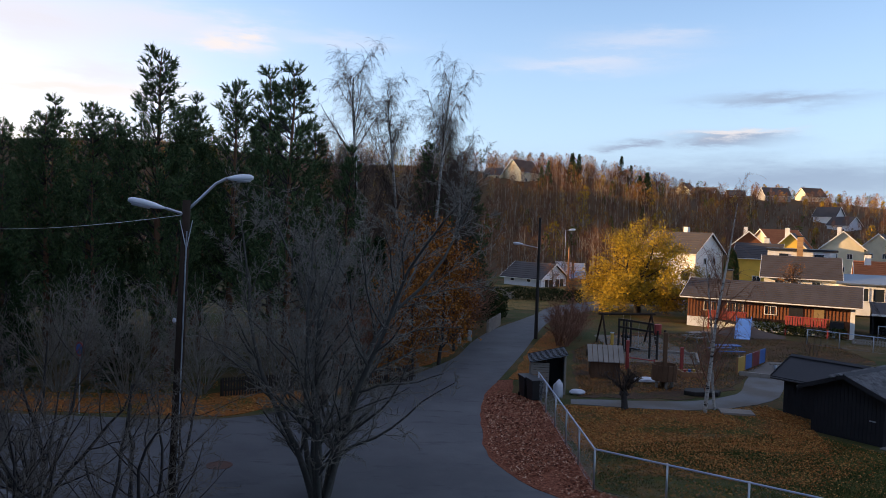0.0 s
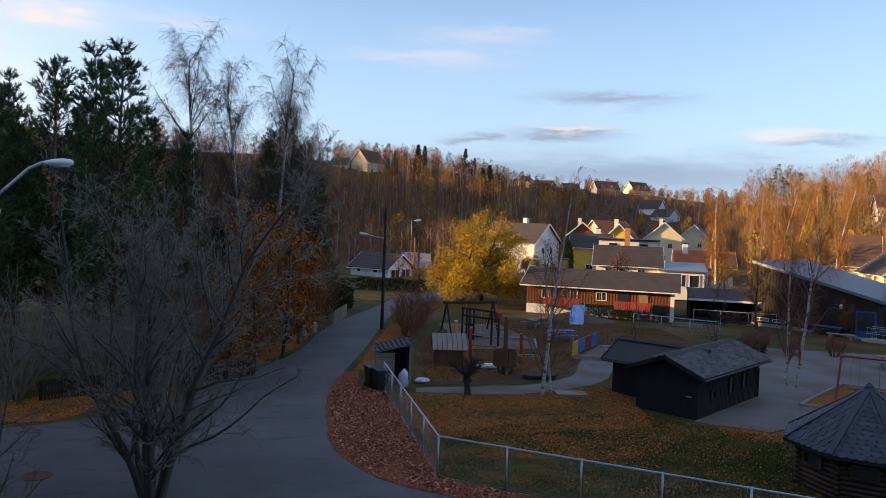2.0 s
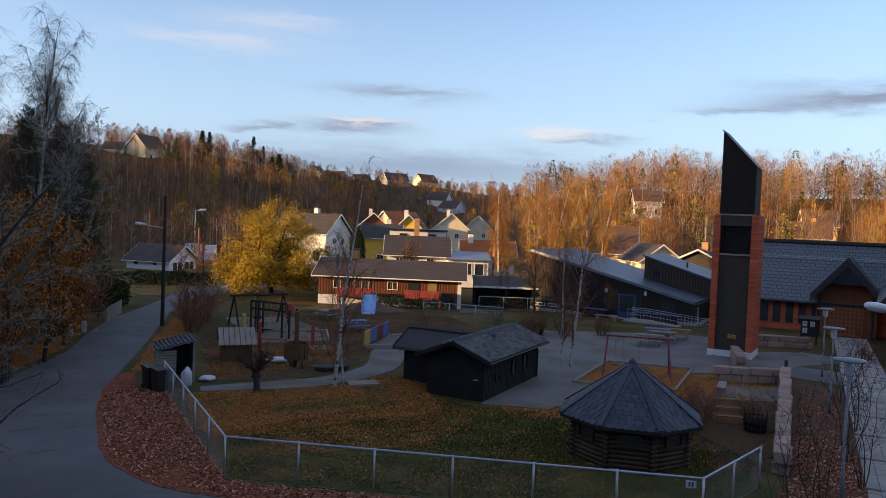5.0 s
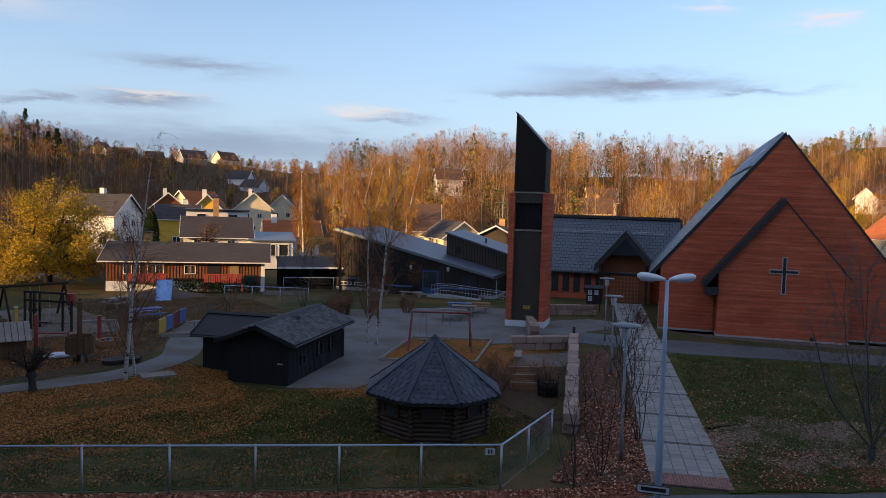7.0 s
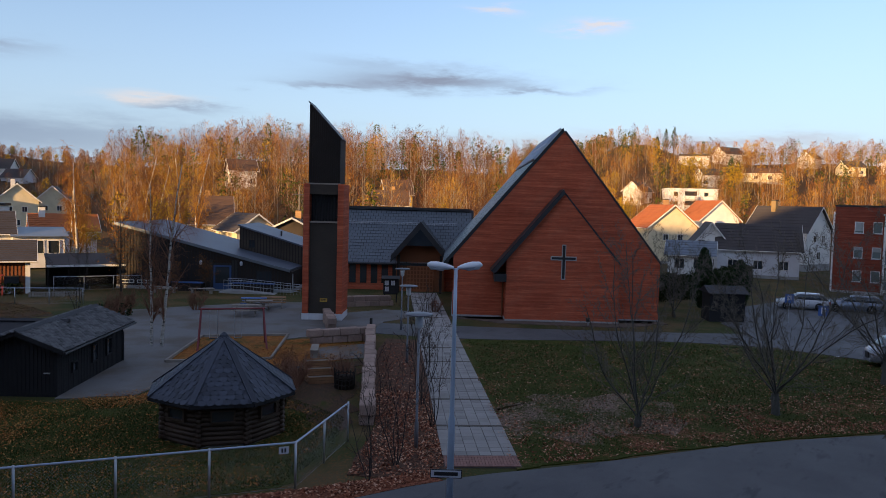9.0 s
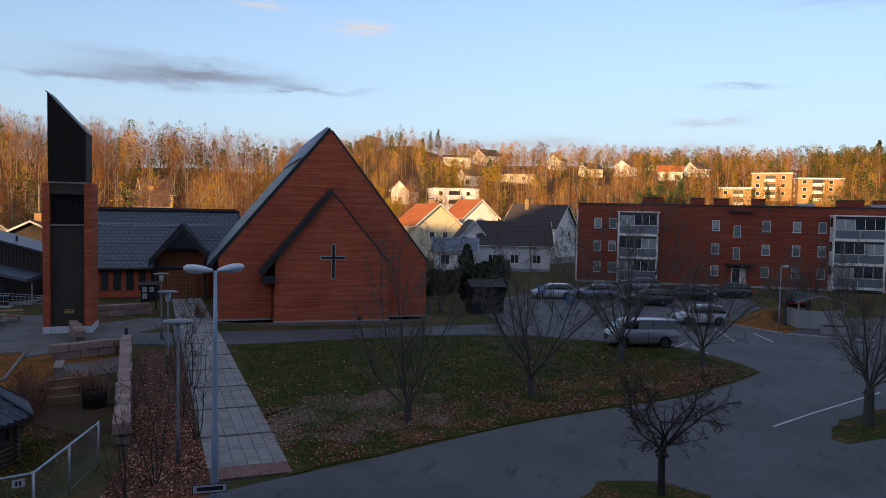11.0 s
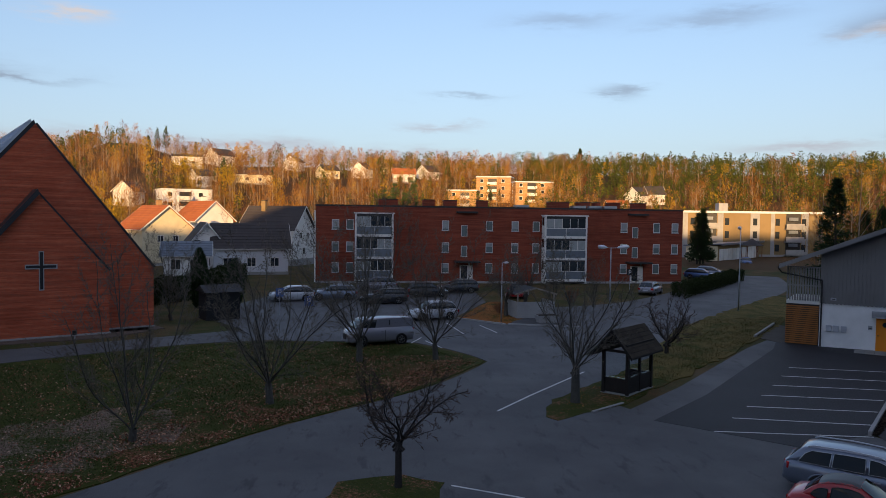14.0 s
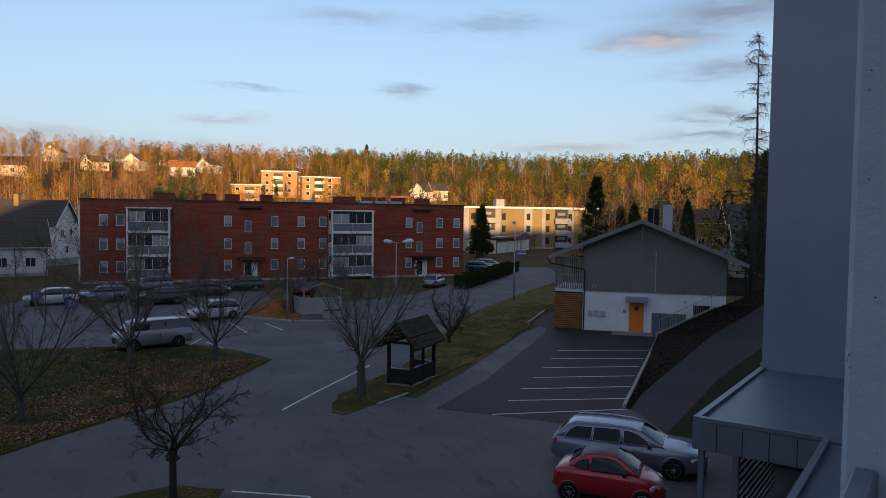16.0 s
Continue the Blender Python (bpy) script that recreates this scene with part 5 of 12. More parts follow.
# ---- small houses of the playground ----
def build_hut(label, m, w, d, eave, ridge, roof):
    """A small dark hut; its front gable looks to -y, the ridge runs back along y."""
    h = thing("playground_hut", m, label, "hut")
    part("wall", MB().extr([(-w / 2, 0, 0), (w / 2, 0, 0), (w / 2, 0, eave), (0, 0, ridge - 0.08), (-w / 2, 0, eave)], (0, d, 0)), "stain_black", h)
    bt = MB()
    k = (ridge - eave) / (w / 2)
    for i in range(int(w / 0.16)):
        x = -w / 2 + 0.04 + i * 0.16
        bt.box(x, -0.025, 0.05, x + 0.05, 0.0, ridge - 0.1 - k * abs(x + 0.025))
    for i in range(int(d / 0.16)):
        for s in (-1, 1):
            bt.box(s * w / 2 - 0.012, 0.04 + i * 0.16, 0.05, s * w / 2 + 0.012, 0.09 + i * 0.16, eave - 0.02)
    tagged(part("batten", bt, "stain_black", h), kind="stuff")
    part("foundation", box(-w / 2 + 0.02, 0.02, -0.2, w / 2 - 0.02, d - 0.02, 0.04), "concrete", h)
    o = 0.42
    for s in (-1, 1):
        rz = eave - k * o
        part("roof", MB().extr([(0, -o, ridge), (s * (w / 2 + o), -o, rz), (s * (w / 2 + o), -o, rz - 0.1), (0, -o, ridge - 0.1)], (0, d + 2 * o, 0)), "felt", h)
        part("bargeboard", MB().extr([(0, -o - 0.04, ridge + 0.05), (s * (w / 2 + o), -o - 0.04, rz + 0.05), (s * (w / 2 + o), -o - 0.04, rz - 0.14), (0, -o - 0.04, ridge - 0.14)], (0, 0.04, 0)), "stain_black", h)
        if roof == "shake":
            n, c = 13, 30
            for i in range(n):
                for j in range(c):
                    if s < 0 and i > 3:
                        continue
                    a, b = i / n, (i + 1.12) / n
                    y0 = -o + (d + 2 * o) * (j + 0.5 * (i % 2)) / c
                    me = SHAKE if (i * 7 + j * 3) % 4 else SHAKE_B
                    r = math.degrees(math.atan2(ridge - rz, w / 2 + o))
                    part("shake", me, "shake", h, m=Matrix.Translation((s * (w / 2 + o) * a, y0, ridge + (rz - ridge) * a + 0.012)) @ pose(0, 0, 0, 0, s * r, 0 if s > 0 else 180))
        part("gutter", MB().tube((s * (w / 2 + o + 0.05), -o, rz - 0.08), (s * (w / 2 + o + 0.05), d + o, rz - 0.08), 0.05, n=6), "dark_trim", h)
    part("ridge_cap", MB().extr([(-0.16, -o, ridge - 0.01), (0.16, -o, ridge - 0.01), (0, -o, ridge + 0.09)], (0, d + 2 * o, 0)), "felt", h)
    return h


SHAKE = MB().box(0, 0, 0, 0.19, 0.25, 0.022).mesh("shake", bevel=0.004)
SHAKE_B = MB().box(0, 0.01, 0, 0.17, 0.22, 0.032).mesh("shake", bevel=0.004)
hut = build_hut("black-stained garden hut with a mossy shake roof", pose(16.27, 30.8, 0, 0, 0, bearing(0.587, -0.81)), 2.95, 7.2, 2.1, 2.68, "shake")
for yy, ww, hh in ((1.5, 0.5, 0.45), (3.6, 0.6, 0.8), (5.2, 0.6, 0.8)):
    window(hut, pose(1.475, yy, 0.7, 0, 0, 90), ww, hh, "stain_black", bars=(1, 0))
part("downpipe", MB().tube((1.55, 7.0, 0.05), (1.55, 7.0, 1.5), 0.045, n=6), "dark_trim", hut)
part("door_latch", box(0.95, -0.06, 0.95, 1.2, -0.03, 1.0), "steel", hut)
hut_b = build_hut("smaller black hut with a smooth felt roof", pose(16.65, 35.86, 0, 0, 0, bearing(-0.81, -0.587)), 2.6, 4.0, 1.95, 2.58, "felt")


def build_pavilion():
    R, H, ER, EZ, TZ = 2.1, 1.7, 2.6, 1.55, 3.4
    p = thing("log_pavilion", pose(18.2, 21.0, 0, 0, 0, bearing(-0.66, -0.75) + 90 + 22.5), "eight-sided barbecue hut of dark logs with a shingle roof", "pavilion")
    ang = [math.radians(45 * i) for i in range(8)]
    pt = lambda r, i, z: Vector((r * math.cos(ang[i % 8]), r * math.sin(ang[i % 8]), z))
    part("floor_slab", MB().slab([pt(R, i, 0)[:2] for i in range(8)], -0.1, 0.06), "concrete", p)
    # solid black core paints the unlit inside of the hut
    part("dark_inside", MB().slab([pt(R - 0.2, i, 0)[:2] for i in range(8)], 0.06, H), "black", p)
    a, b = pt(R, 0, 0), pt(R, 1, 0)
    ln = (b - a).length
    log = MB().tube((-0.14, 0, 0), (ln + 0.14, 0, 0), 0.085, n=8).mesh("log", smooth=True)
    for i in range(8):
        a, b = pt(R, i, 0), pt(R, i + 1, 0)
        r = bearing(b.x - a.x, b.y - a.y)
        for j in range(11):
            part("log", log, "log", p, m=pose(a.x, a.y, 0.12 + j * 0.158 + (0.04 if i % 2 else 0), 0, 0, r))
        mid = (a + b) / 2
        if i in (4, 5, 6, 7, 0):
            w = thing_window(p, pose(mid.x * 1.03, mid.y * 1.03, 0.85, 0, 0, r))
    # roof: eight slopes under rows of pointed shingles
    for i in range(8):
        a, b, t = pt(ER, i, EZ), pt(ER, i + 1, EZ), Vector((0, 0, TZ))
        part("roof_slope", MB().add([a, b, t, a - Vector((0, 0, 0.1)), b - Vector((0, 0, 0.1)), t - Vector((0, 0, 0.12))], [(0, 1, 2), (3, 5, 4), (0, 3, 4, 1), (1, 4, 5, 2), (2, 5, 3, 0)]), "shingle", p)
        part("hip_cap", MB().bar(a * 1.005 + Vector((0, 0, 0.03)), t + Vector((0, 0, 0.03)), 0.2, 0.035), "shingle", p)
        part("eave_board", MB().bar(a + Vector((0, 0, -0.06)), b + Vector((0, 0, -0.06)), 0.04, 0.12), "stain_black", p)
        mid = (a + b) / 2
        out = (mid - t)
        r = bearing(b.x - a.x, b.y - a.y)
        tilt = math.degrees(math.atan2(TZ - EZ, math.hypot(mid.x, mid.y)))
        n = 16
        world_mid = p.matrix_basis @ Vector((mid.x, mid.y, 0))
        near = world_mid.length < 28.2
        rest = []
        for j in range(n):
            f = 1 - j / n
            width = (b - a).length * f
            c = t + out * f
            k = int(width / 0.26) + 1
            for q in range(k):
                s = (q - (k - 1) / 2) * 0.26 + (0.13 if (j % 2 and k > 1) else 0)
                if abs(s) > width / 2 - 0.1:
                    continue
                d = (b - a).normalized() * s
                m = Matrix.Translation(c + d) @ pose(0, 0, 0, 0, 0, r) @ pose(0, 0, 0, tilt + 2.5, 0, 0) @ pose(0, 0, 0.012)
                if near:
                    part("shingle", SHINGLE, "shingle", p, m=m)
                else:
                    rest.append(m)
        if rest:
            joined = MB()
            for m in rest:
                joined.add([m @ v.co for v in SHINGLE.vertices], [tuple(f.vertices) for f in SHINGLE.polygons])
            tagged(part("shingle_field", joined, "shingle", p), kind="stuff")
    part("finial", MB().lathe([(0.16, -0.06), (0.14, 0.02), (0.03, 0.12)], 8, (0, 0, TZ)), "shingle", p)


def thing_window(p, m):
    f = MB().box(-0.4, -0.08, 0, -0.34, 0.1, 0.45).box(0.34, -0.08, 0, 0.4, 0.1, 0.45).box(-0.34, -0.08, 0, 0.34, 0.1, 0.06).box(-0.34, -0.08, 0.39, 0.34, 0.1, 0.45)
    w = part("window", f, "log", p, m=m @ pose(0, -0.06, 0))
    part("pane", box(-0.34, 0.0, 0.06, 0.34, 0.02, 0.39), "glass", w)
    return w


SHINGLE = MB().extr([(-0.126, 0.16, 0), (-0.126, 0.03, 0.004), (-0.05, -0.05, 0.006), (0.05, -0.05, 0.006), (0.126, 0.03, 0.004), (0.126, 0.16, 0)], (0, 0, 0.016)).mesh("shingle")
build_pavilion()


# ---- the red apartment block across the car park ----
def build_apartments():
    a = thing("apartment_block", pose(91, 9, 0, 0, 0, bearing(2.7, -45.5)), "three-storey red brick apartment block with glazed balconies", "apartment block")
    L, H, D = 45.7, 9.15, 12.0
    part("wall", box(0, 0, 0.25, L, D, H), "brick_dark", a)
    part("foundation", box(-0.05, -0.06, -1.2, L + 0.05, D, 0.25), "concrete", a)
    part("roof", box(0.15, 0.15, H, L - 0.15, D - 0.15, H + 0.05), "felt", a)
    for y0, y1, x0, x1 in ((-0.08, 0.16, -0.08, L + 0.08), (D - 0.16, D + 0.08, -0.08, L + 0.08)):
        part("parapet", box(x0, y0, H + 0.004, x1, y1, H + 0.2), "dark_trim", a)
    for x in (-0.08, L - 0.16):
        part("parapet", box(x, 0.16, H + 0.004, x + 0.24, D - 0.16, H + 0.2), "dark_trim", a)
    for x, w in ((7.6, 2.4), (13.2, 1.5), (15.9, 1.6), (20.2, 1.3), (29.6, 2.6), (33.5, 1.5), (35.7, 0.7), (37.6, 1.5), (41.0, 1.6)):
        s = part("roof_chimney", box(x, 4.4, H, x + w, 6.0, H + 0.95), "brick_dark", a)
        part("stack_cap", box(x - 0.06, 4.34, H + 0.95, x + w + 0.06, 6.06, H + 1.05), "dark_trim", s)
    for x in (25.0, 32.5, 34.6, 36.6):
        part("roof_light", box(x, 3.5, H, x + 1.7, 5.2, H + 0.55), "steel", a)
    rows = (1.25, 3.75, 6.4)
    k = 0
    for x in (2.3, 4.0, 15.5, 20.9, 24.1, 27.0, 38.0, 42.25, 44.67):
        for z in rows:
            k += 1
            window(a, pose(x - (0.25 if x == 27.0 else 0), 0, z + 0.0), 0.85, 1.2, "white", "pane_pale", bars=(1, 0), depth=0.06, blind=(0.0, 0.5, 0.25, 0.85, 0.0, 0.4)[k % 6], sill=True)
    # stair bays set back, their windows half a storey off, with a canopy over each door
    for x in (18.1, 39.75):
        part("stair_bay", box(x - 1.2, -0.02, 0.3, x + 1.2, 0.0, H - 0.3), "brick_dark", a)
        part("bay_lintel", box(x - 1.3, -0.5, H - 0.62, x + 1.3, 0.0, H - 0.4), "dark_trim", a)
        for z in (3.2, 5.7):
            window(a, pose(x - 0.3, -0.02, z), 0.75, 1.35, "white", "pane_pale", depth=0.06)
        d = part("entrance_door", box(x - 0.8, -0.08, 0.1, x + 0.8, -0.02, 2.2), "white", a)
        part("pane", box(x - 0.65, -0.1, 0.3, x + 0.1, -0.082, 2.1), "glass", d)
        part("canopy", box(x - 1.5, -1.6, 2.55, x + 1.5, -0.01, 2.75), "dark_trim", a)
        part("canopy_lamp", MB().lathe([(0.08, 0), (0.1, 0.12), (0.02, 0.2)], 8, (x + 0.2, -0.9, 2.33)), "plastic_white", a)
    # glazed balcony towers
    for x0, x1 in ((4.6, 9.1), (27.5, 32.8)):
        # solid black core paints the dark behind the balcony glass
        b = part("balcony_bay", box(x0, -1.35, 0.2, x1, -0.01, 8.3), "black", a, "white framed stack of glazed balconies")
        part("bay_roof", box(x0 - 0.15, -1.55, 8.3, x1 + 0.15, 0.02, 8.45), "white", b)
        for x in (x0, x1 - 0.18):
            part("corner_post", box(x, -1.46, 0.1, x + 0.18, -1.28, 8.3), "white", b)
        for x in (x0, x1):
            part("side_panel", box(x - 0.03, -1.28, 0.1, x + 0.03, -0.02, 8.3), "white", b)
            for z in (0.9, 3.55, 6.2):
                part("side_glass", box(x - 0.04, -1.15, z + 0.95, x + 0.04, -0.2, z + 1.95), "glass", b)
        for z in (0.35, 2.95, 5.6):
            part("floor_edge", box(x0 + 0.18, -1.44, z, x1 - 0.18, -1.3, z + 0.3), "white", b)
            part("balustrade", box(x0 + 0.18, -1.4, z + 0.3, x1 - 0.18, -1.36, z + 1.2), "roof_metal", b)
            part("top_rail", box(x0 + 0.18, -1.43, z + 1.2, x1 - 0.18, -1.33, z + 1.28), "white", b)
            n = 5
            for i in range(n):
                xa, xb = x0 + 0.2 + i * (x1 - x0 - 0.4) / n, x0 + 0.2 + (i + 1) * (x1 - x0 - 0.4) / n
                part("sliding_pane", box(xa + 0.03, -1.385 - 0.012 * (i % 2), z + 1.3, xb - 0.03, -1.37 - 0.012 * (i % 2), z + 2.38), "curtain" if (i + int(z)) % 5 < 2 else "glass", b)
                part("pane_post", box(xb - 0.03, -1.4, z + 1.28, xb + 0.03, -1.36, z + 2.4), "white", b)
            part("mid_post", box((x0 + x1) / 2 - 0.03, -1.415, z + 0.3, (x0 + x1) / 2 + 0.03, -1.4, z + 1.2), "white", b)
    # white downpipe and trellis on the end
    part("downpipe", MB().tube((-0.1, 0.05, 0.1), (-0.1, 0.05, 8.6), 0.09, n=8), "white", a)
    return a


build_apartments()


def build_beige():
    a, c = Vector((162.2, -57.3, 0.2)), Vector((157.8, -95.9, 0.2))
    b = thing("apartment_block", Matrix.Translation(a) @ pose(0, 0, 0, 0, 0, bearing(c.x - a.x, c.y - a.y)), "low ochre apartment block with white stair bands", "apartment block")
    L, H = (c - a).length, 9.4
    part("wall", box(0, 0, -1, L, 11, H), "beige", b)
    part("roof_edge", box(-0.3, -0.3, H, L + 0.3, 11.3, H + 0.45), "white_render", b)
    part("plinth", box(-0.04, -0.05, -1.5, L, 11, 0.5), "concrete", b)
    part("roof_house", box(15.0, 4, H + 0.4, 17.0, 6.5, H + 2.2), "concrete", b)
    for x0, x1 in ((6.0, 7.2), (13.6, 14.8), (20.6, 22.6), (25.0, 25.8), (31.6, 33.0)):
        part("white_band", box(x0, -0.06, 0.5, x1, 0.0, H), "concrete", b)
    for x in (8.2, 15.6, 21.6, 26.4, 32.0, 35.6):
        for z in (0.9, 3.7, 6.5):
            window(b, pose(x, -0.06, z + 0.3), 0.9, 1.5, "stain_black", depth=0.03)
    for x, w in ((9.8, 3.6), (28.2, 3.2)):
        # thin black sheet paints the shade behind the balcony fronts
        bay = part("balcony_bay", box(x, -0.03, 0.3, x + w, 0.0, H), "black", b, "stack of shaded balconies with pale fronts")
        for z in (0.6, 3.4, 6.2):
            part("balcony_front", box(x - 0.3, -1.2, z, x + w + 0.3, -1.05, z + 1.05), "concrete", bay)
            part("balcony_floor", box(x - 0.3, -1.05, z - 0.2, x + w + 0.3, 0.0, z), "concrete", bay)
            part("awning", box(x + 0.3, -0.9, z + 1.7, x + w * 0.7, -0.8, z + 2.4), "roof_metal", bay)


build_beige()


def build_garages():
    a, c = Vector((137.0, -60.6, 0)), Vector((160.6, -80.8, 0))
    g = thing("garage_row", Matrix.Translation(a) @ pose(0, 0, 0, 0, 0, bearing(c.x - a.x, c.y - a.y)), "row of ochre garages with white doors", "garages")
    L = (c - a).length
    part("wall", box(0, 0.1, -0.3, L, 6, 3.2), "beige", g)
    part("end_wall", box(-0.06, 0.1, 0.0, 0.0, 6.0, 3.2), "cream", g)
    part("roof", MB().extr([(-0.5, -0.7, 3.5), (-0.5, 6.4, 3.1), (-0.5, 6.4, 3.3), (-0.5, -0.7, 3.75)][::-1], (L + 1.0, 0, 0)), "felt_blue", g)
    part("fascia", box(-0.5, -0.78, 3.35, L + 0.5, -0.7, 3.75), "roof_metal", g)
    n = int((L - 1.2) / 2.75)
    for i in range(n):
        part("garage_door", box(1.0 + i * 2.75, 0.0, 0.05, 3.4 + i * 2.75, 0.1, 2.6), "white", g)


build_garages()


# ---- the grey house with the orange door ----
def build_grey_house():
    h = thing("grey_house", pose(47.8, -27.8, 0, 0, 0, bearing(-0.574, -0.819)), "two-storey house, grey boards over a white ground floor", "house")
    W, X0, D, BX, BZ = 9.6, 0.0, 15.0, 3.95, 7.8
    k = (7.8 - 5.15) / 6.35
    zr = lambda x: BZ - k * abs(x - BX)
    part("ground_floor", box(0, 0, -0.2, W, D, 2.85), "white_lime", h)
    part("upper_floor", MB().extr([(0, -0.05, 2.85), (W, -0.05, 2.85), (W, -0.05, zr(W) - 0.1), (BX, -0.05, BZ - 0.1), (0, -0.05, zr(0) - 0.1)], (0, D + 0.05, 0)), "boards_grey", h)
    bt = MB()
    for i in range(43):
        x = 0.06 + i * 0.22
        bt.box(x, -0.115, 2.82, x + 0.11, -0.05, zr(x) - 0.16)
    tagged(part("batten", bt, "boards_grey", h), kind="stuff")
    for s, xe in ((-1, -2.4), (1, 10.9)):
        ze = zr(xe)
        r = part("roof", MB().extr([(BX, -0.95, BZ + 0.12), (xe, -0.95, ze + 0.12), (xe, -0.95, ze - 0.02), (BX, -0.95, BZ - 0.04)], (0, D + 1.6, 0)), "tile_dark", h)
        part("bargeboard", MB().extr([(BX, -1.0, BZ + 0.18), (xe, -1.0, ze + 0.18), (xe, -1.0, ze - 0.1), (BX, -1.0, BZ - 0.12)], (0, 0.05, 0)), "boards_grey", h)
        part("soffit", MB().extr([(BX, -0.95, BZ - 0.05), (xe, -0.95, ze - 0.03), (xe, -0.95, ze - 0.08), (BX, -0.95, BZ - 0.1)], (0, D + 1.4, 0)), "wood_dark", h)
        part("gutter", MB().tube((xe, -0.95, ze), (xe, D, ze), 0.07, n=6), "dark_trim", h)
    # balcony at the side, with a slatted screen over a boarded store
    bal = part("balcony", box(-2.0, 0.0, 2.72, -0.02, 5.0, 2.92), "white", h, "side balcony with a grey slatted screen")
    for i in range(13):
        part("slat", box(-2.0 + i * 0.155, -0.06, 2.95, -1.9 + i * 0.155, -0.02, 5.1), "boards_grey", bal)
    for z in (3.9, 5.1):
        part("rail", box(-2.02, -0.02, z, 0.0, 0.03, z + 0.08), "boards_grey", bal)
    # store body is solid black, painting the dark behind its slats
    st = part("store", box(-2.0, 0.06, 0.0, -0.02, 4.5, 2.7), "black", h, "store screened with warm wooden slats")
    for i in range(19):
        part("slat", box(-2.02, 0.0, 0.08 + i * 0.135, -0.06, 0.05, 0.17 + i * 0.135), "wood_warm", st)
    # pipes
    dp = MB().tube((-2.5, -0.6, 5.1), (-2.3, -0.3, 4.75), 0.05, n=6).tube((-2.3, -0.3, 4.75), (0.1, -0.14, 4.35), 0.05, n=6).tube((0.1, -0.14, 4.35), (0.1, -0.14, 0.05), 0.05, n=6)
    part("downpipe", dp, "black", h)
    part("conduit", MB().tube((4.95, -0.12, 2.8), (4.95, -0.12, 5.8), 0.03, n=6), "plastic_white", h)
    d = part("door", box(3.22, -0.06, 0.02, 4.22, 0.02, 2.12), "orange", h, "orange door with a round window", bevel=0.008)
    part("round_window", MB().tube((3.72, -0.075, 1.72), (3.72, -0.055, 1.72), 0.16, n=14), "glass", d)
    part("handle", box(3.3, -0.13, 1.0, 3.42, -0.06, 1.04), "black", d)
    cp = part("door_canopy", MB().extr([(0, -0.9, 2.3), (0, 0, 2.55), (0, 0, 2.2), (0, -0.9, 2.2)], (1.5, 0, 0)), "steel", h, m=pose(2.98, 0, 0))
    part("glow_lamp", box(3.5, -0.3, 2.14, 3.9, -0.15, 2.19), "plastic_white", h)
    for x in (0.4, 0.82, 1.26):
        part("meter_box", box(x, -0.12, 1.05, x + 0.32, 0.0, 1.45), "plastic_white", h, bevel=0.01)
    mb_ = part("intercom", box(2.78, -0.06, 1.35, 3.02, 0.0, 1.6), "steel", h)
    part("speaker_bar", box(2.82, -0.07, 1.43, 2.98, -0.062, 1.47), "black", mb_)
    np_ = part("number_plate", box(0.62, -0.12, 3.08, 0.95, -0.09, 3.24), "plastic_white", h)
    part("text_bar", box(0.68, -0.13, 3.13, 0.89, -0.122, 3.19), "black", np_)
    gd = part("metal_gate", box(4.75, -0.05, 0.05, 7.05, 0.0, 1.45), "roof_metal", h, "grey metal double door")
    for x in (5.35, 5.9, 6.5):
        part("leaf_joint", box(x - 0.015, -0.07, 0.08, x + 0.015, -0.051, 1.42), "black", gd)
    part("vent_grille", box(7.5, -0.05, 1.35, 8.6, 0.0, 2.1), "black", h)
    part("sensor", box(6.85, -0.1, 2.25, 7.05, 0.0, 2.4), "plastic_white", h)
    for cx, w, top, mt in ((5.72, 0.34, 9.05, "plastic_white"), (4.72, 0.38, 8.75, "stain_black")):
        ch = part("chimney", box(cx - w, 3.0, zr(cx) - 0.5, cx + w, 3.7, top), mt, h)
        part("chimney_cap", box(cx - w - 0.04, 2.96, top, cx + w + 0.04, 3.74, top + 0.07), "roof_metal", ch)
    for ax, ay, z0, z1, arms in ((4.0, -0.6, 6.5, 10.6, (9.0,)), (4.75, 2.4, 7.3, 9.9, (9.3, 9.55))):
        an = part("antenna", MB().tube((ax, ay, z0), (ax, ay, z1), 0.022, n=5), "steel", h)
        for z in arms:
            boom = part("boom", MB().bar((ax, ay, z), (ax + 0.9, ay, z + 0.03), 0.02, 0.02), "steel", an)
            for k in range(5):
                part("element", MB().bar((ax + 0.1 + k * 0.18, ay - 0.2, z + 0.02), (ax + 0.1 + k * 0.18, ay + 0.2, z + 0.02), 0.012, 0.012), "steel", an)
    # slabs before the door
    pad = thing("door_paving", pose(47.8, -27.8, 0, 0, 0, bearing(-0.574, -0.819)), "pale concrete slabs before the orange door", "paving", kind="structure")
    for i in range(5):
        for k in range(3):
            part("slab", box(2.1 + i * 0.56, -1.6 + k * 0.53, 0.0, 2.645 + i * 0.56, -1.085 + k * 0.53, 0.06), "paver", pad, bevel=0.006)
    # boarded fence with a lattice top between the house and the trees
    f = thing("wooden_fence", pose(46.9, -39.3, 2.25, 0, 0, bearing(-1.4, -2.9)), "dark brown boarded fence with a lattice top", "fence")
    for x in (0.0, 1.6, 3.2):
        part("post", box(x - 0.06, -0.06, -0.3, x + 0.06, 0.06, 1.95), "stain_olive", f)
    for i in range(9):
        part("board", box(0.06, -0.02, 0.05 + i * 0.155, 3.14, 0.02, 0.19 + i * 0.155), "stain_olive", f)
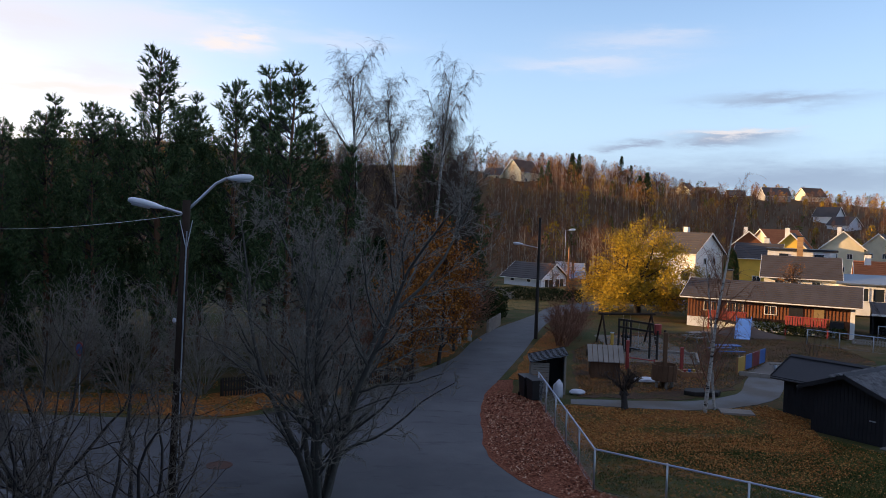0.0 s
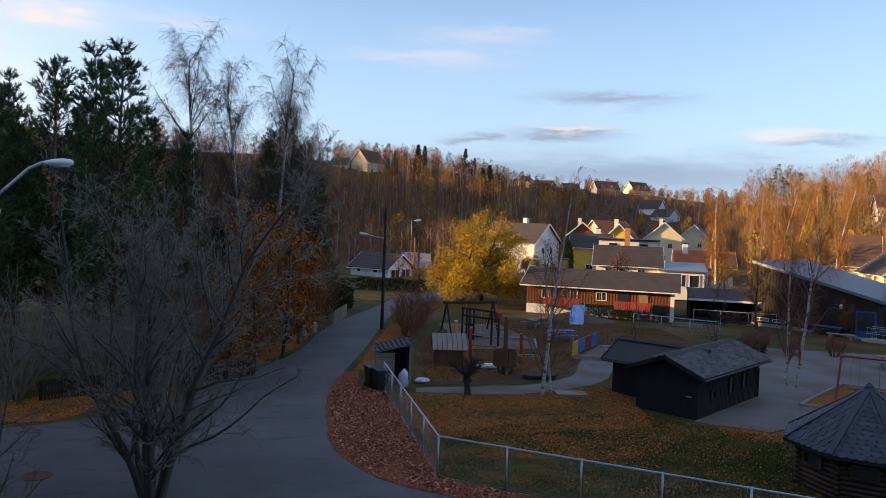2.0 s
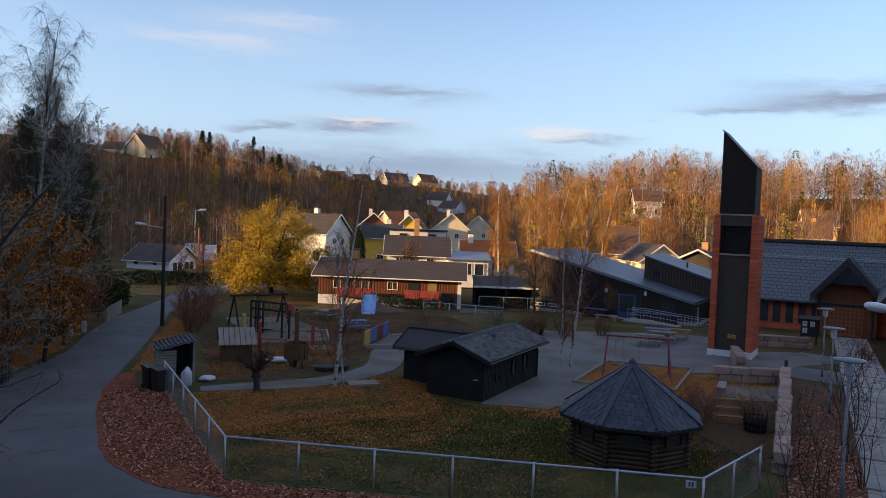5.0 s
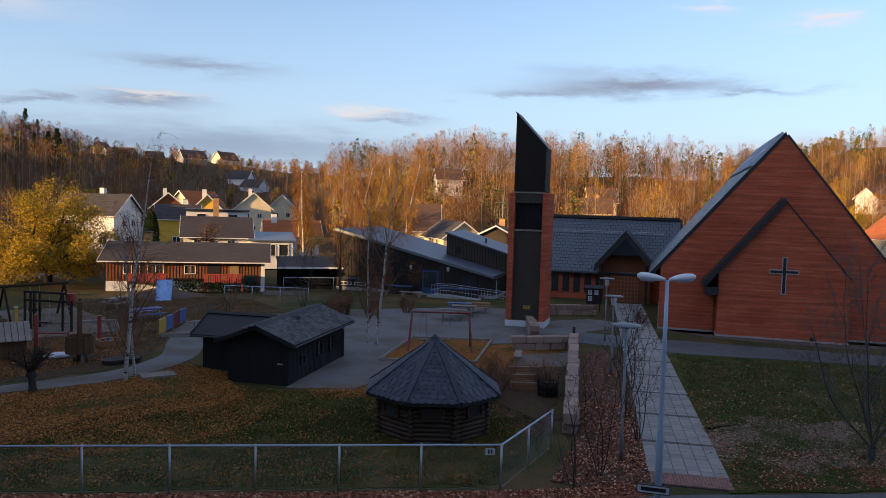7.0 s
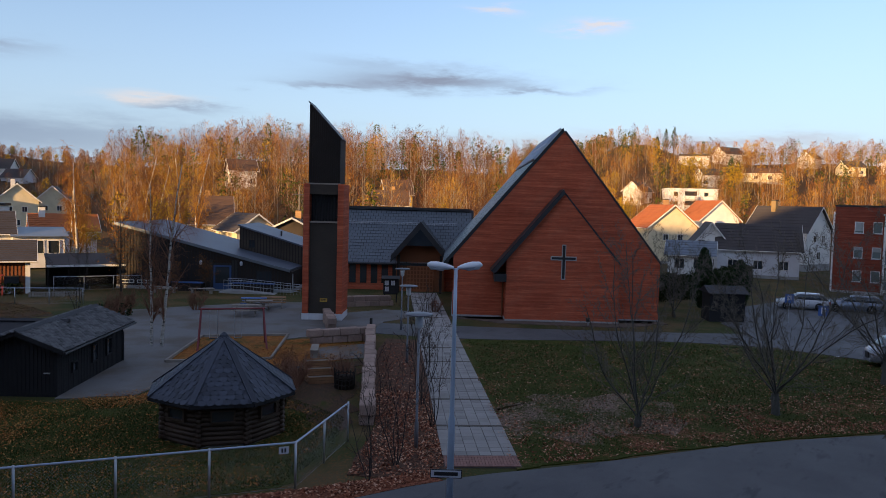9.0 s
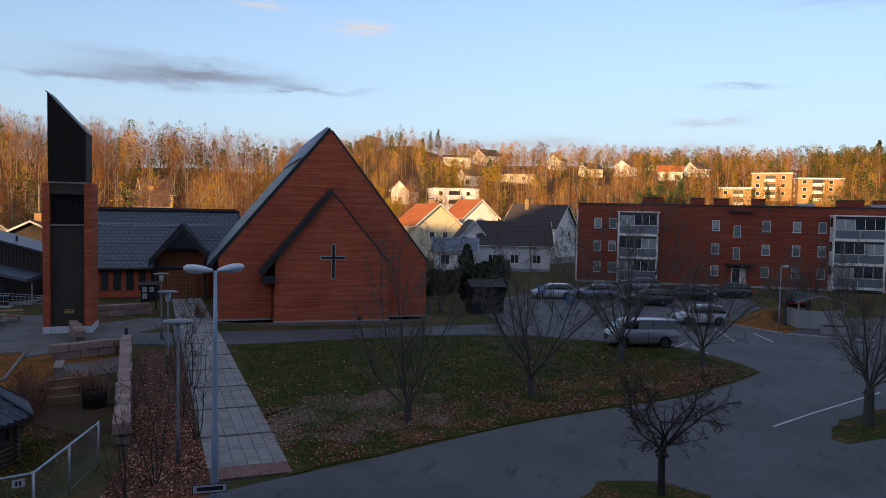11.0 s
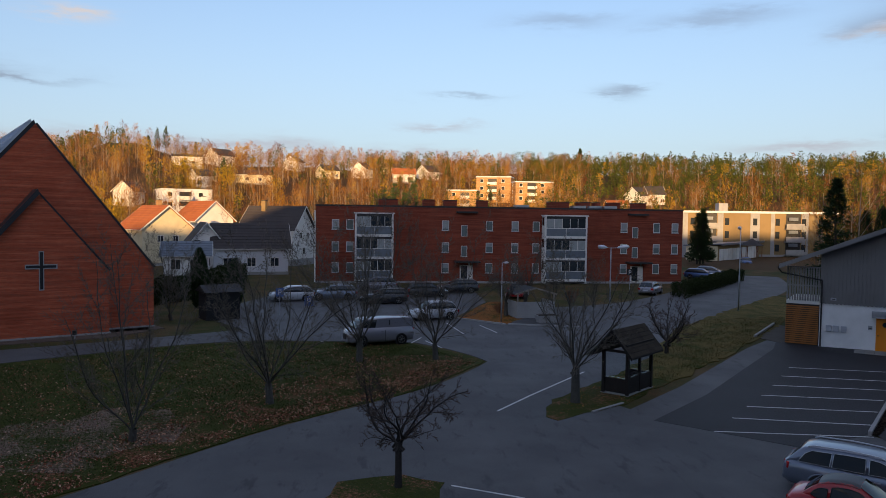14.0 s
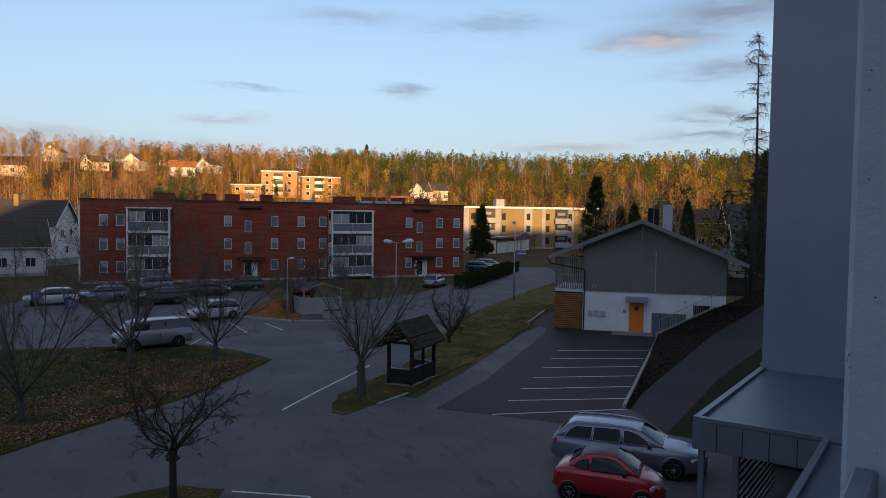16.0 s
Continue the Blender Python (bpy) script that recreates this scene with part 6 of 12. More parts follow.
    part("top_rail", box(-0.06, -0.04, 1.86, 3.26, 0.04, 1.93), "stain_olive", f)
    for i in range(14):
        for a, b in ((0, 0.3), (0.3, 0)):
            part("lattice_slat", MB().bar((0.1 + i * 0.21 + a, 0.0 if a else 0.02, 1.46), (0.1 + i * 0.21 + b, 0.0 if a else 0.02, 1.86), 0.02, 0.015), "stain_olive", f)


build_grey_house()


# ---- our own block: the facade beside the camera ----
def build_own_block():
    """Local x runs along the facade away to the right, y points out of it."""
    m = Matrix.Translation((0, 0, 0)) @ pose(0, 0, 0, 0, 0, bearing(0.587, -0.81))
    b = thing("own_apartment_block", m, "grey apartment block with balconies, seen along its facade", "apartment block")
    # in this frame the street lies on +y, so the block fills -y
    part("wall", box(-24, -15, -0.2, 27.2, -2.4, 13.5), "own_wall", b)
    part("wing_wall", box(27.2, -14.9, -0.2, 42.0, 5.75, 24.0), "own_wall", b, "plain blue-grey projecting wing wall")
    part("wing_plinth", box(27.16, 1.0, 3.1, 27.2, 5.79, 3.35), "own_wall", b)
    part("balcony_floor", box(-3.0, -2.4, 6.38, 2.55, 0.78, 6.58), "concrete", b)
    part("balcony_wall", box(2.57, -2.4, 2.9, 2.80, 0.78, 13.0), "render_grey", b, "rough grey rendered balcony side wall", bevel=0.012)
    # plaster crumbled along the wall's edge, and small holes in its face
    rng = random.Random(44)
    chips = MB()
    for i in range(420):
        z = rng.uniform(6.6, 9.6)
        r = rng.uniform(0.0012, 0.003) * (1.5 if z < 7.9 else 0.8)
        y = 0.777 + rng.uniform(-0.008, 0.002)
        q = [(2.568 + rng.uniform(-r, r) * 0.7, y + rng.uniform(-r, r), z + rng.uniform(-r, r) * 1.6) for _ in range(4)]
        chips.add(q, [(0, 1, 2), (0, 2, 3), (0, 3, 1), (1, 3, 2)])
    tagged(part("plaster_crumb", chips, "render_grey", b), kind="stuff")
    holes = MB()
    for i in range(60):
        y, z, r = rng.uniform(0.45, 0.76), rng.uniform(7.0, 8.6), rng.uniform(0.0007, 0.0022)
        k = rng.uniform(0.5, 1.6)
        holes.add([(2.5685, y + r * math.cos(a) * k, z + r * math.sin(a)) for a in [j * 1.047 for j in range(6)]], [(0, 1, 2, 3, 4, 5)])
    tagged(part("pinhole", holes, "dark_trim", b), kind="stuff")
    r = part("railing", MB().box(1.72, 0.70, 7.47, 2.56, 0.752, 7.555), "roof_metal", b, "blue-grey metal balcony railing", bevel=0.006)
    for i in range(2):
        part("baluster", box(1.75 + i * 0.7, 0.71, 6.58, 1.79 + i * 0.7, 0.745, 7.47), "steel_paint", r)
    c = part("entrance_canopy", MB().box(19.4, -2.4, 3.0, 27.16, 5.72, 3.12), "felt_blue", b, "flat blue-grey canopy roof over the entrance")
    part("canopy_rim", box(19.4, 5.62, 3.12, 27.16, 5.78, 3.22), "roof_metal", c)
    part("canopy_rim", box(19.36, 2.84, 3.12, 19.52, 5.62, 3.22), "roof_metal", c)
    part("fascia", box(19.34, 2.86, 2.42, 19.40, 5.78, 3.1), "roof_metal", c)
    part("fascia", box(19.40, 5.72, 2.42, 27.16, 5.78, 3.0), "roof_metal", c)
    for y in (3.4, 4.0, 4.6, 5.2):
        part("panel_joint", box(19.325, y - 0.01, 2.43, 19.338, y + 0.01, 3.09), "dark_trim", c)
    part("lower_roof", box(4.5, -2.4, 3.0, 19.32, 2.84, 3.1), "felt_blue", c)
    part("canopy_rim", box(4.5, 2.72, 3.1, 19.32, 2.86, 3.24), "roof_metal", c)
    for y in (4.78, 5.6):
        part("post", box(19.5, y - 0.07, 0, 19.64, y + 0.07, 2.42), "roof_metal", c)
    for i in range(11):
        part("screen_slat", MB().bar((19.7, 4.78, 0.3 + i * 0.19), (24.5, 4.78, 0.3 + i * 0.19), 0.03, 0.09), "roof_metal", c)
    # black sheets added to paint the dark under the canopy
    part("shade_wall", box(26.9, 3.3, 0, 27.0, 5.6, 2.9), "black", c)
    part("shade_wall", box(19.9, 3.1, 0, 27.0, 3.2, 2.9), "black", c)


build_own_block()


# ---- houses round about ----
W1 = [("front", -3.0, 1.1, 1.2, 1.2), ("front", 0.0, 1.1, 1.2, 1.2), ("front", 3.0, 1.1, 1.2, 1.2), ("left", 0, 1.1, 1.0, 1.1), ("right", 0, 1.1, 1.0, 1.1)]
W2 = W1 + [("left", -1.2, 3.6, 0.9, 1.0), ("left", 1.2, 3.6, 0.9, 1.0), ("right", -1.2, 3.6, 0.9, 1.0), ("right", 1.2, 3.6, 0.9, 1.0)]


def build_brown_house():
    h = house("long low brown boarded house with a red balcony", 29.7, 69.0, 0, bearing(9.85, -5.45), 13.4, 8.0, 2.95, 4.2, "boards_brown", "tile_dark",
              [("front", 0.3, 1.55, 1.0, 0.8), ("front", -2.6, 1.5, 1.4, 0.9), ("front", -4.6, 1.5, 1.4, 0.9)], (-4.0, 1.0, "beige"), 0.0, 0.6, trim="white")
    # black sheet on the closed wall paints the unlit doorway
    part("door_opening", box(1.75, -4.06, 0.95, 2.85, -4.0, 2.5), "black", h)
    part("blind", box(3.7, -4.06, 1.35, 4.5, -4.0, 2.4), "beige", h)
    bt = MB()
    for i in range(50):
        bt.box(-6.65 + i * 0.27, -4.04, 0.9, -6.58 + i * 0.27, -4.0, 2.9)
    tagged(part("batten", bt, "boards_brown", h), kind="stuff")
    part("corner_post", box(6.45, -4.1, 0.0, 6.8, -3.7, 2.9), "white", h)
    part("foundation", box(-6.72, -4.03, -0.6, 5.4, -3.9, 0.88), "white_render", h)
    part("cellar_door", box(5.5, -4.06, 0.05, 6.2, -4.0, 0.9), "boards_brown", h)
    for x0, x1 in ((1.6, 4.9), (-4.7, -1.5)):
        b = part("balcony", box(x0, -5.2, 0.78, x1, -4.0, 0.9), "wood_dark", h, "red-painted slatted balcony")
        for i in range(int((x1 - x0) / 0.2)):
            part("picket", box(x0 + i * 0.2, -5.22, 0.9, x0 + 0.13 + i * 0.2, -5.18, 1.6), "red_paint", b)
        part("top_rail", box(x0 - 0.05, -5.26, 1.6, x1 + 0.05, -5.14, 1.69), "red_paint", b)
        for x in (x0 + 0.05, x1 - 0.05):
            part("post", box(x - 0.06, -5.2, 0, x + 0.06, -5.08, 0.8), "red_paint", b)
    # black planter box beside the right balcony
    part("balcony_panel", box(4.95, -4.6, 0.85, 6.0, -4.05, 1.5), "black", h)


build_brown_house()
house("white house with dark tiled roof", 41.4, 88.4, 0.2, bearing(1, -0.46), 7.6, 8.0, 3.9, 6.0, "white", "tile_dark", [("front", -2.2, 2.6, 0.9, 0.7), ("front", -0.6, 2.6, 0.8, 0.7), ("front", 1.6, 2.6, 0.9, 0.7)], None)
up_h = thing("house", pose(42.9, 91.6, 0.2, 0, 0, bearing(1, -0.46)), "flat-roofed white upper house with brick chimney", "house")
part("wall", box(-3.7, -2.4, 0, 3.7, 2.4, 6.6), "white", up_h)
part("roof", box(-3.9, -2.6, 6.6, 3.9, 2.6, 6.85), "dark_trim", up_h)
for x in (-1.9, 1.9):
    window(up_h, on_side("front", 7.4, 4.8, x, 5.75), 1.0, 0.5, "dark_trim")
chm = part("chimney", box(-0.5, -3.5, 4.4, 0.15, -2.9, 8.3), "brick_far", up_h, "tall orange brick chimney")
part("chimney_cap", box(-0.58, -3.58, 8.3, 0.23, -2.82, 8.42), "dark_trim", chm)
wg = thing("house", pose(46.0, 83.2, 0.2, 0, 0, bearing(1, -0.46)), "white house wing under a low blue-grey roof", "house")
part("wall", box(-2.6, -2.4, 0, 2.4, 2.4, 3.3), "white", wg)
part("roof", MB().extr([(-2.8, -2.7, 3.3), (-2.8, 2.7, 4.1), (-2.8, 2.7, 4.25), (-2.8, -2.7, 3.45)][::-1], (5.6, 0, 0)), "roof_metal", wg)
for x in (-0.2, 1.3):
    window(wg, on_side("front", 5.0, 4.8, x, 1.5), 1.2, 1.5, "white")
house("house with a red-brown roof and white gable", 54.0, 92.0, 0.4, bearing(0.9, -0.44), 7.0, 7.0, 3.6, 5.4, "white_render", "tile_red", [("right", 0, 1.4, 1.2, 1.0), ("front", 1, 1.4, 1.2, 1.0)], (-2.4, -0.6, "white"))
cp = thing("carport", pose(39.0, 63.6, 0, 0, 0, bearing(1, -0.5)), "low dark carport with a white roof edge", "carport")
part("roof", MB().extr([(-2.8, -2.0, 2.0), (-2.8, 2.6, 2.7), (-2.8, 2.6, 2.85), (-2.8, -2.0, 2.15)][::-1], (6.2, 0, 0)), "tile_dark", cp)
part("fascia", box(-2.85, -2.06, 1.98, 3.45, -2.0, 2.16), "white", cp)
part("back_wall", box(-2.7, 2.3, 0, 3.3, 2.45, 2.6), "stain_black", cp)
for x in (-2.7, 0.3, 3.2):
    part("post", box(x - 0.06, -1.9, 0, x + 0.06, -1.78, 2.05), "stain_black", cp)
for x, y, w, h in ((20.0, 133.0, 1.8, 1.6), (21.6, 133.6, 1.2, 1.5), (23.4, 132.6, 1.9, 1.4)):
    cn = thing("container", pose(x, y, seat(x, y), 0, 0, -9), "white storage container in evening sun", "container", "row of containers")
    part("body", box(-w / 2, -0.9, 0, w / 2, 0.9, h + 0.9), "white", cn, bevel=0.03)
    part("door", box(-w / 2 + 0.15, -0.94, 0.2, w / 2 - 0.15, -0.905, h + 0.7), "lamp_grey", cn)
house("yellow house with white trim", 48.0, 116.0, 0.2, bearing(1, -0.5), 6.0, 7.0, 5.2, 7.2, "yellow", "tile_dark", W1, (1.0, 0.5, "white"))
house("bright yellow gabled house, white trim", 56.5, 123.5, 0.6, bearing(0.55, 1), 8.0, 6.2, 5.5, 8.6, "yellow", "tile_dark", W2, (0.0, 0.8, "white"))
house("white gabled house with a long dark roof", 36.6, 117.5, 0.3, bearing(0.62, -0.78), 9.5, 7.2, 5.6, 8.4, "white", "tile_dark", W2, (0.0, 1.0, "white"))
house("brown house with red tiles", 56.8, 142.0, 1.4, bearing(0.4, 1), 9.0, 6.0, 5.4, 8.0, "boards_brown", "tile_brown", W2, (0.0, 0.6, "white"))
house("cream gabled house with red roof", 66.0, 150.0, 1.8, bearing(1, 0.4), 9.0, 7.0, 5.0, 8.2, "cream", "tile_red", W2)
house("cream gabled house near the slope", 75.0, 143.0, 1.2, bearing(0.5, 1), 9.0, 7.0, 5.8, 8.8, "cream", "tile_dark", W2, (0.0, 0.6, "white"))
house("cream gabled house with grey roof", 84.0, 146.0, 1.4, bearing(0.7, 1), 9.0, 7.0, 5.2, 8.4, "cream", "tile_dark", W2)
house("grey-white garage with a dark tiled roof", 13.2, 112.6, -0.9, bearing(0.7, -0.7), 7.0, 6.0, 2.4, 4.3, "white_render", "tile_dark", [("front", -1.9, 1.5, 0.8, 0.6), ("front", 1.2, 1.5, 0.8, 0.6), ("right", -1.3, 0.3, 2.2, 1.8), ("right", 1.3, 0.3, 2.2, 1.8)], None, name="garage")
house("brown-roofed house behind the kindergarten", 73.0, 89.0, 0.0, bearing(0.9, -0.75), 8.0, 8.0, 5.0, 8.6, "cream", "tile_brown", W1, (0.8, 0.6, "brick_far"))
house("cream house with striped dark roof", 70.5, 77.0, 0.0, bearing(0.4, 1), 8.0, 5.5, 4.4, 6.4, "cream", "tile_dark", W1)
house("low brown gabled house with white edges", 69.6, 67.5, 0.0, bearing(-0.75, -0.66), 9.0, 7.5, 4.3, 6.2, "stain_olive", "tile_brown", W1, (1.0, 0.6, "brick_far"))
house("yellow cottage with dark roof", 129.0, 97.0, 3.0, bearing(0.6, -0.8), 7.0, 6.0, 5.2, 8.0, "yellow", "tile_brown", W1, (0.5, 0.5, "brick_far"))
house("orange cottage with white window frames", 116.0, 101.0, 2.0, bearing(0.75, 0.66), 6.0, 4.5, 5.4, 7.6, "yellow", "tile_brown", W1)
house("beige house with an orange tiled roof", 122.0, 37.0, 0.0, bearing(-0.75, -0.66), 8.6, 8.0, 5.9, 9.2, "cream", "tile_red", W2 + [("front", 0, 3.9, 1.0, 1.0)], (0.0, 0.6, "brick_far"))
house("white house with red tiles", 148.0, 36.0, 1.0, bearing(-0.75, -0.66), 9.0, 7.6, 6.0, 9.4, "white", "tile_red", W2, (-1.0, 0.6, "white"))
house("long white house with dark roof", 105.5, 19.4, 0.0, bearing(0.25, -1.0), 9.6, 7.4, 3.9, 6.8, "white_render", "tile_dark", W2, None)
house("white gabled house with dark roof", 124.5, 18.5, 0.6, bearing(-0.35, -0.94), 9.5, 7.0, 5.4, 8.8, "white", "tile_dark", W2, (-2.0, -0.6, "beige"))
house("small white annex with a blue-grey roof", 96.0, 25.3, 0.0, bearing(0.94, -0.3) - 60, 5.2, 4.4, 3.2, 4.6, "white", "roof_metal", [("front", -1.2, 1.2, 1.2, 1.3), ("front", 1.0, 1.2, 1.2, 1.3)], None)
house("white steep-gabled house with dark roof", 104.6, 25.4, 0.0, bearing(-0.93, -0.36), 6.0, 5.2, 3.7, 6.9, "white", "tile_dark", W2)
for _lab, _x, _y, _t, _w, _d, _e, _r, _wall, _roof in (
        ("cream hill house with a brown roof", 25.9, 263.6, 44, 10, 7.5, 5.0, 9.0, "cream", "tile_brown"),
        ("small cream hill house with a dark roof", 16.6, 264.3, -24, 6, 6, 3.0, 5.4, "cream", "tile_dark"),
        ("cream hill house under trees", 105.3, 333.5, 42, 6, 7, 4.6, 7.6, "cream", "tile_dark"),
        ("dark brown hill house with low roof", 108.6, 318.7, -34, 9, 8, 4.0, 6.6, "boards_brown", "tile_brown"),
        ("dark red hill house under trees", 123.5, 323.9, -11, 7, 8, 3.8, 6.4, "boards_brown", "tile_dark"),
        ("grey-green hill house, dark roof", 147.4, 340.1, -3, 11, 9, 4.6, 8.2, "boards_grey", "tile_dark"),
        ("ochre hill house with brown roof", 165.7, 343.8, 14, 10, 8, 4.4, 8.2, "cream", "tile_brown"),
        ("white hill house with grey roof", 139.9, 276.2, -52, 8, 7, 4.6, 7.8, "white", "tile_dark"),
        ("grey hill house under trees", 137.4, 260.6, -63, 8, 7, 4.0, 6.8, "white_render", "tile_dark"),
        ("white hidden house on the slope", 122.9, 136.1, -32, 6, 7, 4.6, 7.0, "white", "tile_brown"),
        ("ochre cottage with a dark roof behind the church", 140.2, 103.8, -43, 6, 7, 3.4, 6.4, "yellow", "tile_brown"),
        ("white flat-roofed villa on the knoll", 302.3, 79.8, -70, 11, 8, 4.2, 5.2, "white", "tile_dark"),
        ("white gabled villa on the knoll", 321.8, 71.3, -38, 9, 8, 5.0, 7.8, "white", "tile_dark"),
        ("white villa on the slope", 253.2, 61.8, -56, 6, 8, 4.4, 6.4, "white", "tile_dark"),
        ("cream row house on the slope", 277.3, 49.5, -80, 13, 8, 3.6, 5.2, "cream", "tile_brown"),
        ("small white house below the birches", 216.7, 73.0, -11, 6, 6, 4.6, 7.2, "white", "tile_dark"),
        ("white house among birches", 337.9, 43.0, -23, 6, 7, 4.6, 7.0, "white", "tile_dark"),
        ("white house on the far slope", 320.5, 26.9, -55, 7, 8, 4.0, 6.4, "cream", "tile_dark"),
        ("white gabled house on the far slope", 324.4, 12.7, -28, 6, 7, 4.6, 7.2, "white", "tile_dark"),
        ("yellow house on the far slope", 368.6, 1.3, -80, 9, 8, 3.6, 5.6, "cream", "tile_dark"),
        ("white house with a red roof on the slope", 314.6, -4.8, -86, 9, 8, 3.8, 6.2, "white", "tile_red"),
        ("white house by the wood", 324.3, -15.3, -53, 6, 8, 4.0, 6.6, "white", "tile_dark"),
        ("white house at the wood's edge", 267.3, -88.4, -58, 6, 7, 4.4, 7.2, "white", "tile_dark"),
        ("white cottage at the wood's edge", 268.4, -94.4, -89, 6, 7, 4.4, 7.2, "white", "tile_dark"),
        ("red-roofed house behind the block", 262.0, -78.9, -92, 7, 6, 2.4, 4.0, "boards_brown", "tile_red")):
    house(_lab, _x, _y, seat(_x, _y) - (2.3 if _y > 200 else 0.8), _t, _w, _d, _e, _r, _wall, _roof, [("front", -2.4, 1.2, 1.3, 1.3), ("front", 2.0, 1.2, 1.3, 1.3), ("left", 0, 1.2, 1.1, 1.2), ("right", 0, 1.2, 1.1, 1.2)], None)


def flats(label, x, y, z, turn, w, d, h, floors, brick="brick_far", balcony=True):
    b = thing("apartment_block", pose(x, y, z, 0, 0, turn), label, "apartment block", "far apartment blocks")
    part("wall", box(-w / 2, -d / 2, -3, w / 2, d / 2, h), brick, b)
    part("roof_edge", box(-w / 2 - 0.2, -d / 2 - 0.2, h, w / 2 + 0.2, d / 2 + 0.2, h + 0.4), "white_render", b)
    for f in range(floors):
        zz = 0.4 + f * (h - 0.4) / floors
        for i in range(int(w / 4)):
            xx = -w / 2 + 2 + i * 4
            if balcony and i % 2:
                bb = part("balcony", box(xx - 1.7, -d / 2 - 1.2, zz, xx + 1.7, -d / 2, zz + 1.0), "white", b)
                # flat black sheet paints the shade above the balcony front
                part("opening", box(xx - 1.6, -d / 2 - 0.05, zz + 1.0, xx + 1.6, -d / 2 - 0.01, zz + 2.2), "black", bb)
            else:
                window(b, pose(xx, -d / 2, zz + 0.8), 1.3, 1.3, "white")
        window(b, on_side("left", w, d, 0.0, zz + 0.8), 1.2, 1.3, "white")
    return b


flats("white apartment block among birches", 212.2, 56.8, seat(212.2, 56.8) - 0.5, -63, 13.1, 9, 5.6, 2, "white_render")
flats("orange brick apartment block in evening sun", 275.4, -26.3, seat(275.4, -26.3) - 0.5, -103, 10.3, 9, 6.0, 2, "brick_far")
flats("tall orange brick apartment block with white balconies", 283.0, -38.7, seat(283.0, -38.7) - 0.5, -106, 12.8, 9, 8.6, 3, "brick_far")
flats("orange brick apartment block beside pines", 275.9, -51.0, seat(275.9, -51.0) - 0.5, -86, 13.8, 9, 7.6, 3, "brick_far")
house("red cottage on the wooded slope", 96.0, -86.0, 3.0, -120, 8, 7, 4.6, 7.4, "red_paint", "tile_dark", W1)
house("grey house behind the trees", 84.0, -80.0, 0.5, -125, 12, 8, 4.4, 6.8, "boards_grey", "tile_dark", W1)
house("ochre house above the grey roof", 104.0, -82.0, 2.6, -115, 8, 7, 5.0, 7.0, "beige", "tile_brown", W1)


# ---- trees ----
def tubes(segs, n):
    """Tapered tubes, one a segment, as one set of vertices and four-cornered faces."""
    s = np.asarray(segs, float)
    p0, p1, r0, r1 = s[:, :3], s[:, 3:6], s[:, 6], s[:, 7]
    d = p1 - p0
    d /= np.linalg.norm(d, axis=1, keepdims=True) + 1e-9
    ref = np.where(np.abs(d[:, 2:3]) < 0.9, [[0.0, 0.0, 1.0]], [[1.0, 0.0, 0.0]])
    a = np.cross(d, ref)
    a /= np.linalg.norm(a, axis=1, keepdims=True)
    b = np.cross(d, a)
    ang = np.arange(n) * 2 * math.pi / n
    ring = np.cos(ang)[None, :, None] * a[:, None] + np.sin(ang)[None, :, None] * b[:, None]
    v = np.concatenate([p0[:, None] + ring * r0[:, None, None], p1[:, None] + ring * r1[:, None, None]], 1).reshape(-1, 3)
    i = np.arange(n)
    f = np.stack([i, (i + 1) % n, n + (i + 1) % n, n + i], 1)
    return v, (f[None] + (np.arange(len(s)) * 2 * n)[:, None, None]).reshape(-1, 4)


def blades(p, d, length, width, rng):
    """Thin three-cornered blades from the points p along d."""
    d = d / (np.linalg.norm(d, axis=1, keepdims=True) + 1e-9)
    s = np.cross(d, rng.normal(size=d.shape))
    s /= np.linalg.norm(s, axis=1, keepdims=True) + 1e-9
    w = np.broadcast_to(np.asarray(width, float), (len(p),))[:, None]
    ln = np.broadcast_to(np.asarray(length, float), (len(p),))[:, None]
    v = np.stack([p - s * w / 2, p + s * w / 2, p + d * ln], 1).reshape(-1, 3)
    return v, np.arange(len(v)).reshape(-1, 3)


def leaves(p, size, rng):
    """Small four-cornered leaves at the points p, turned every way."""
    a = rng.normal(size=(len(p), 3))
    a /= np.linalg.norm(a, axis=1, keepdims=True)
    b = np.cross(a, rng.normal(size=(len(p), 3)))
    b /= np.linalg.norm(b, axis=1, keepdims=True)
    s = (size * rng.uniform(0.6, 1.3, len(p)))[:, None]
    v = np.stack([p - a * s * 0.5, p + b * s * 0.33, p + a * s * 0.6, p - b * s * 0.33], 1).reshape(-1, 3)
    return v, np.arange(len(v)).reshape(-1, 4)


def unit(v):
    return v / (math.sqrt(v[0] * v[0] + v[1] * v[1] + v[2] * v[2]) + 1e-9)


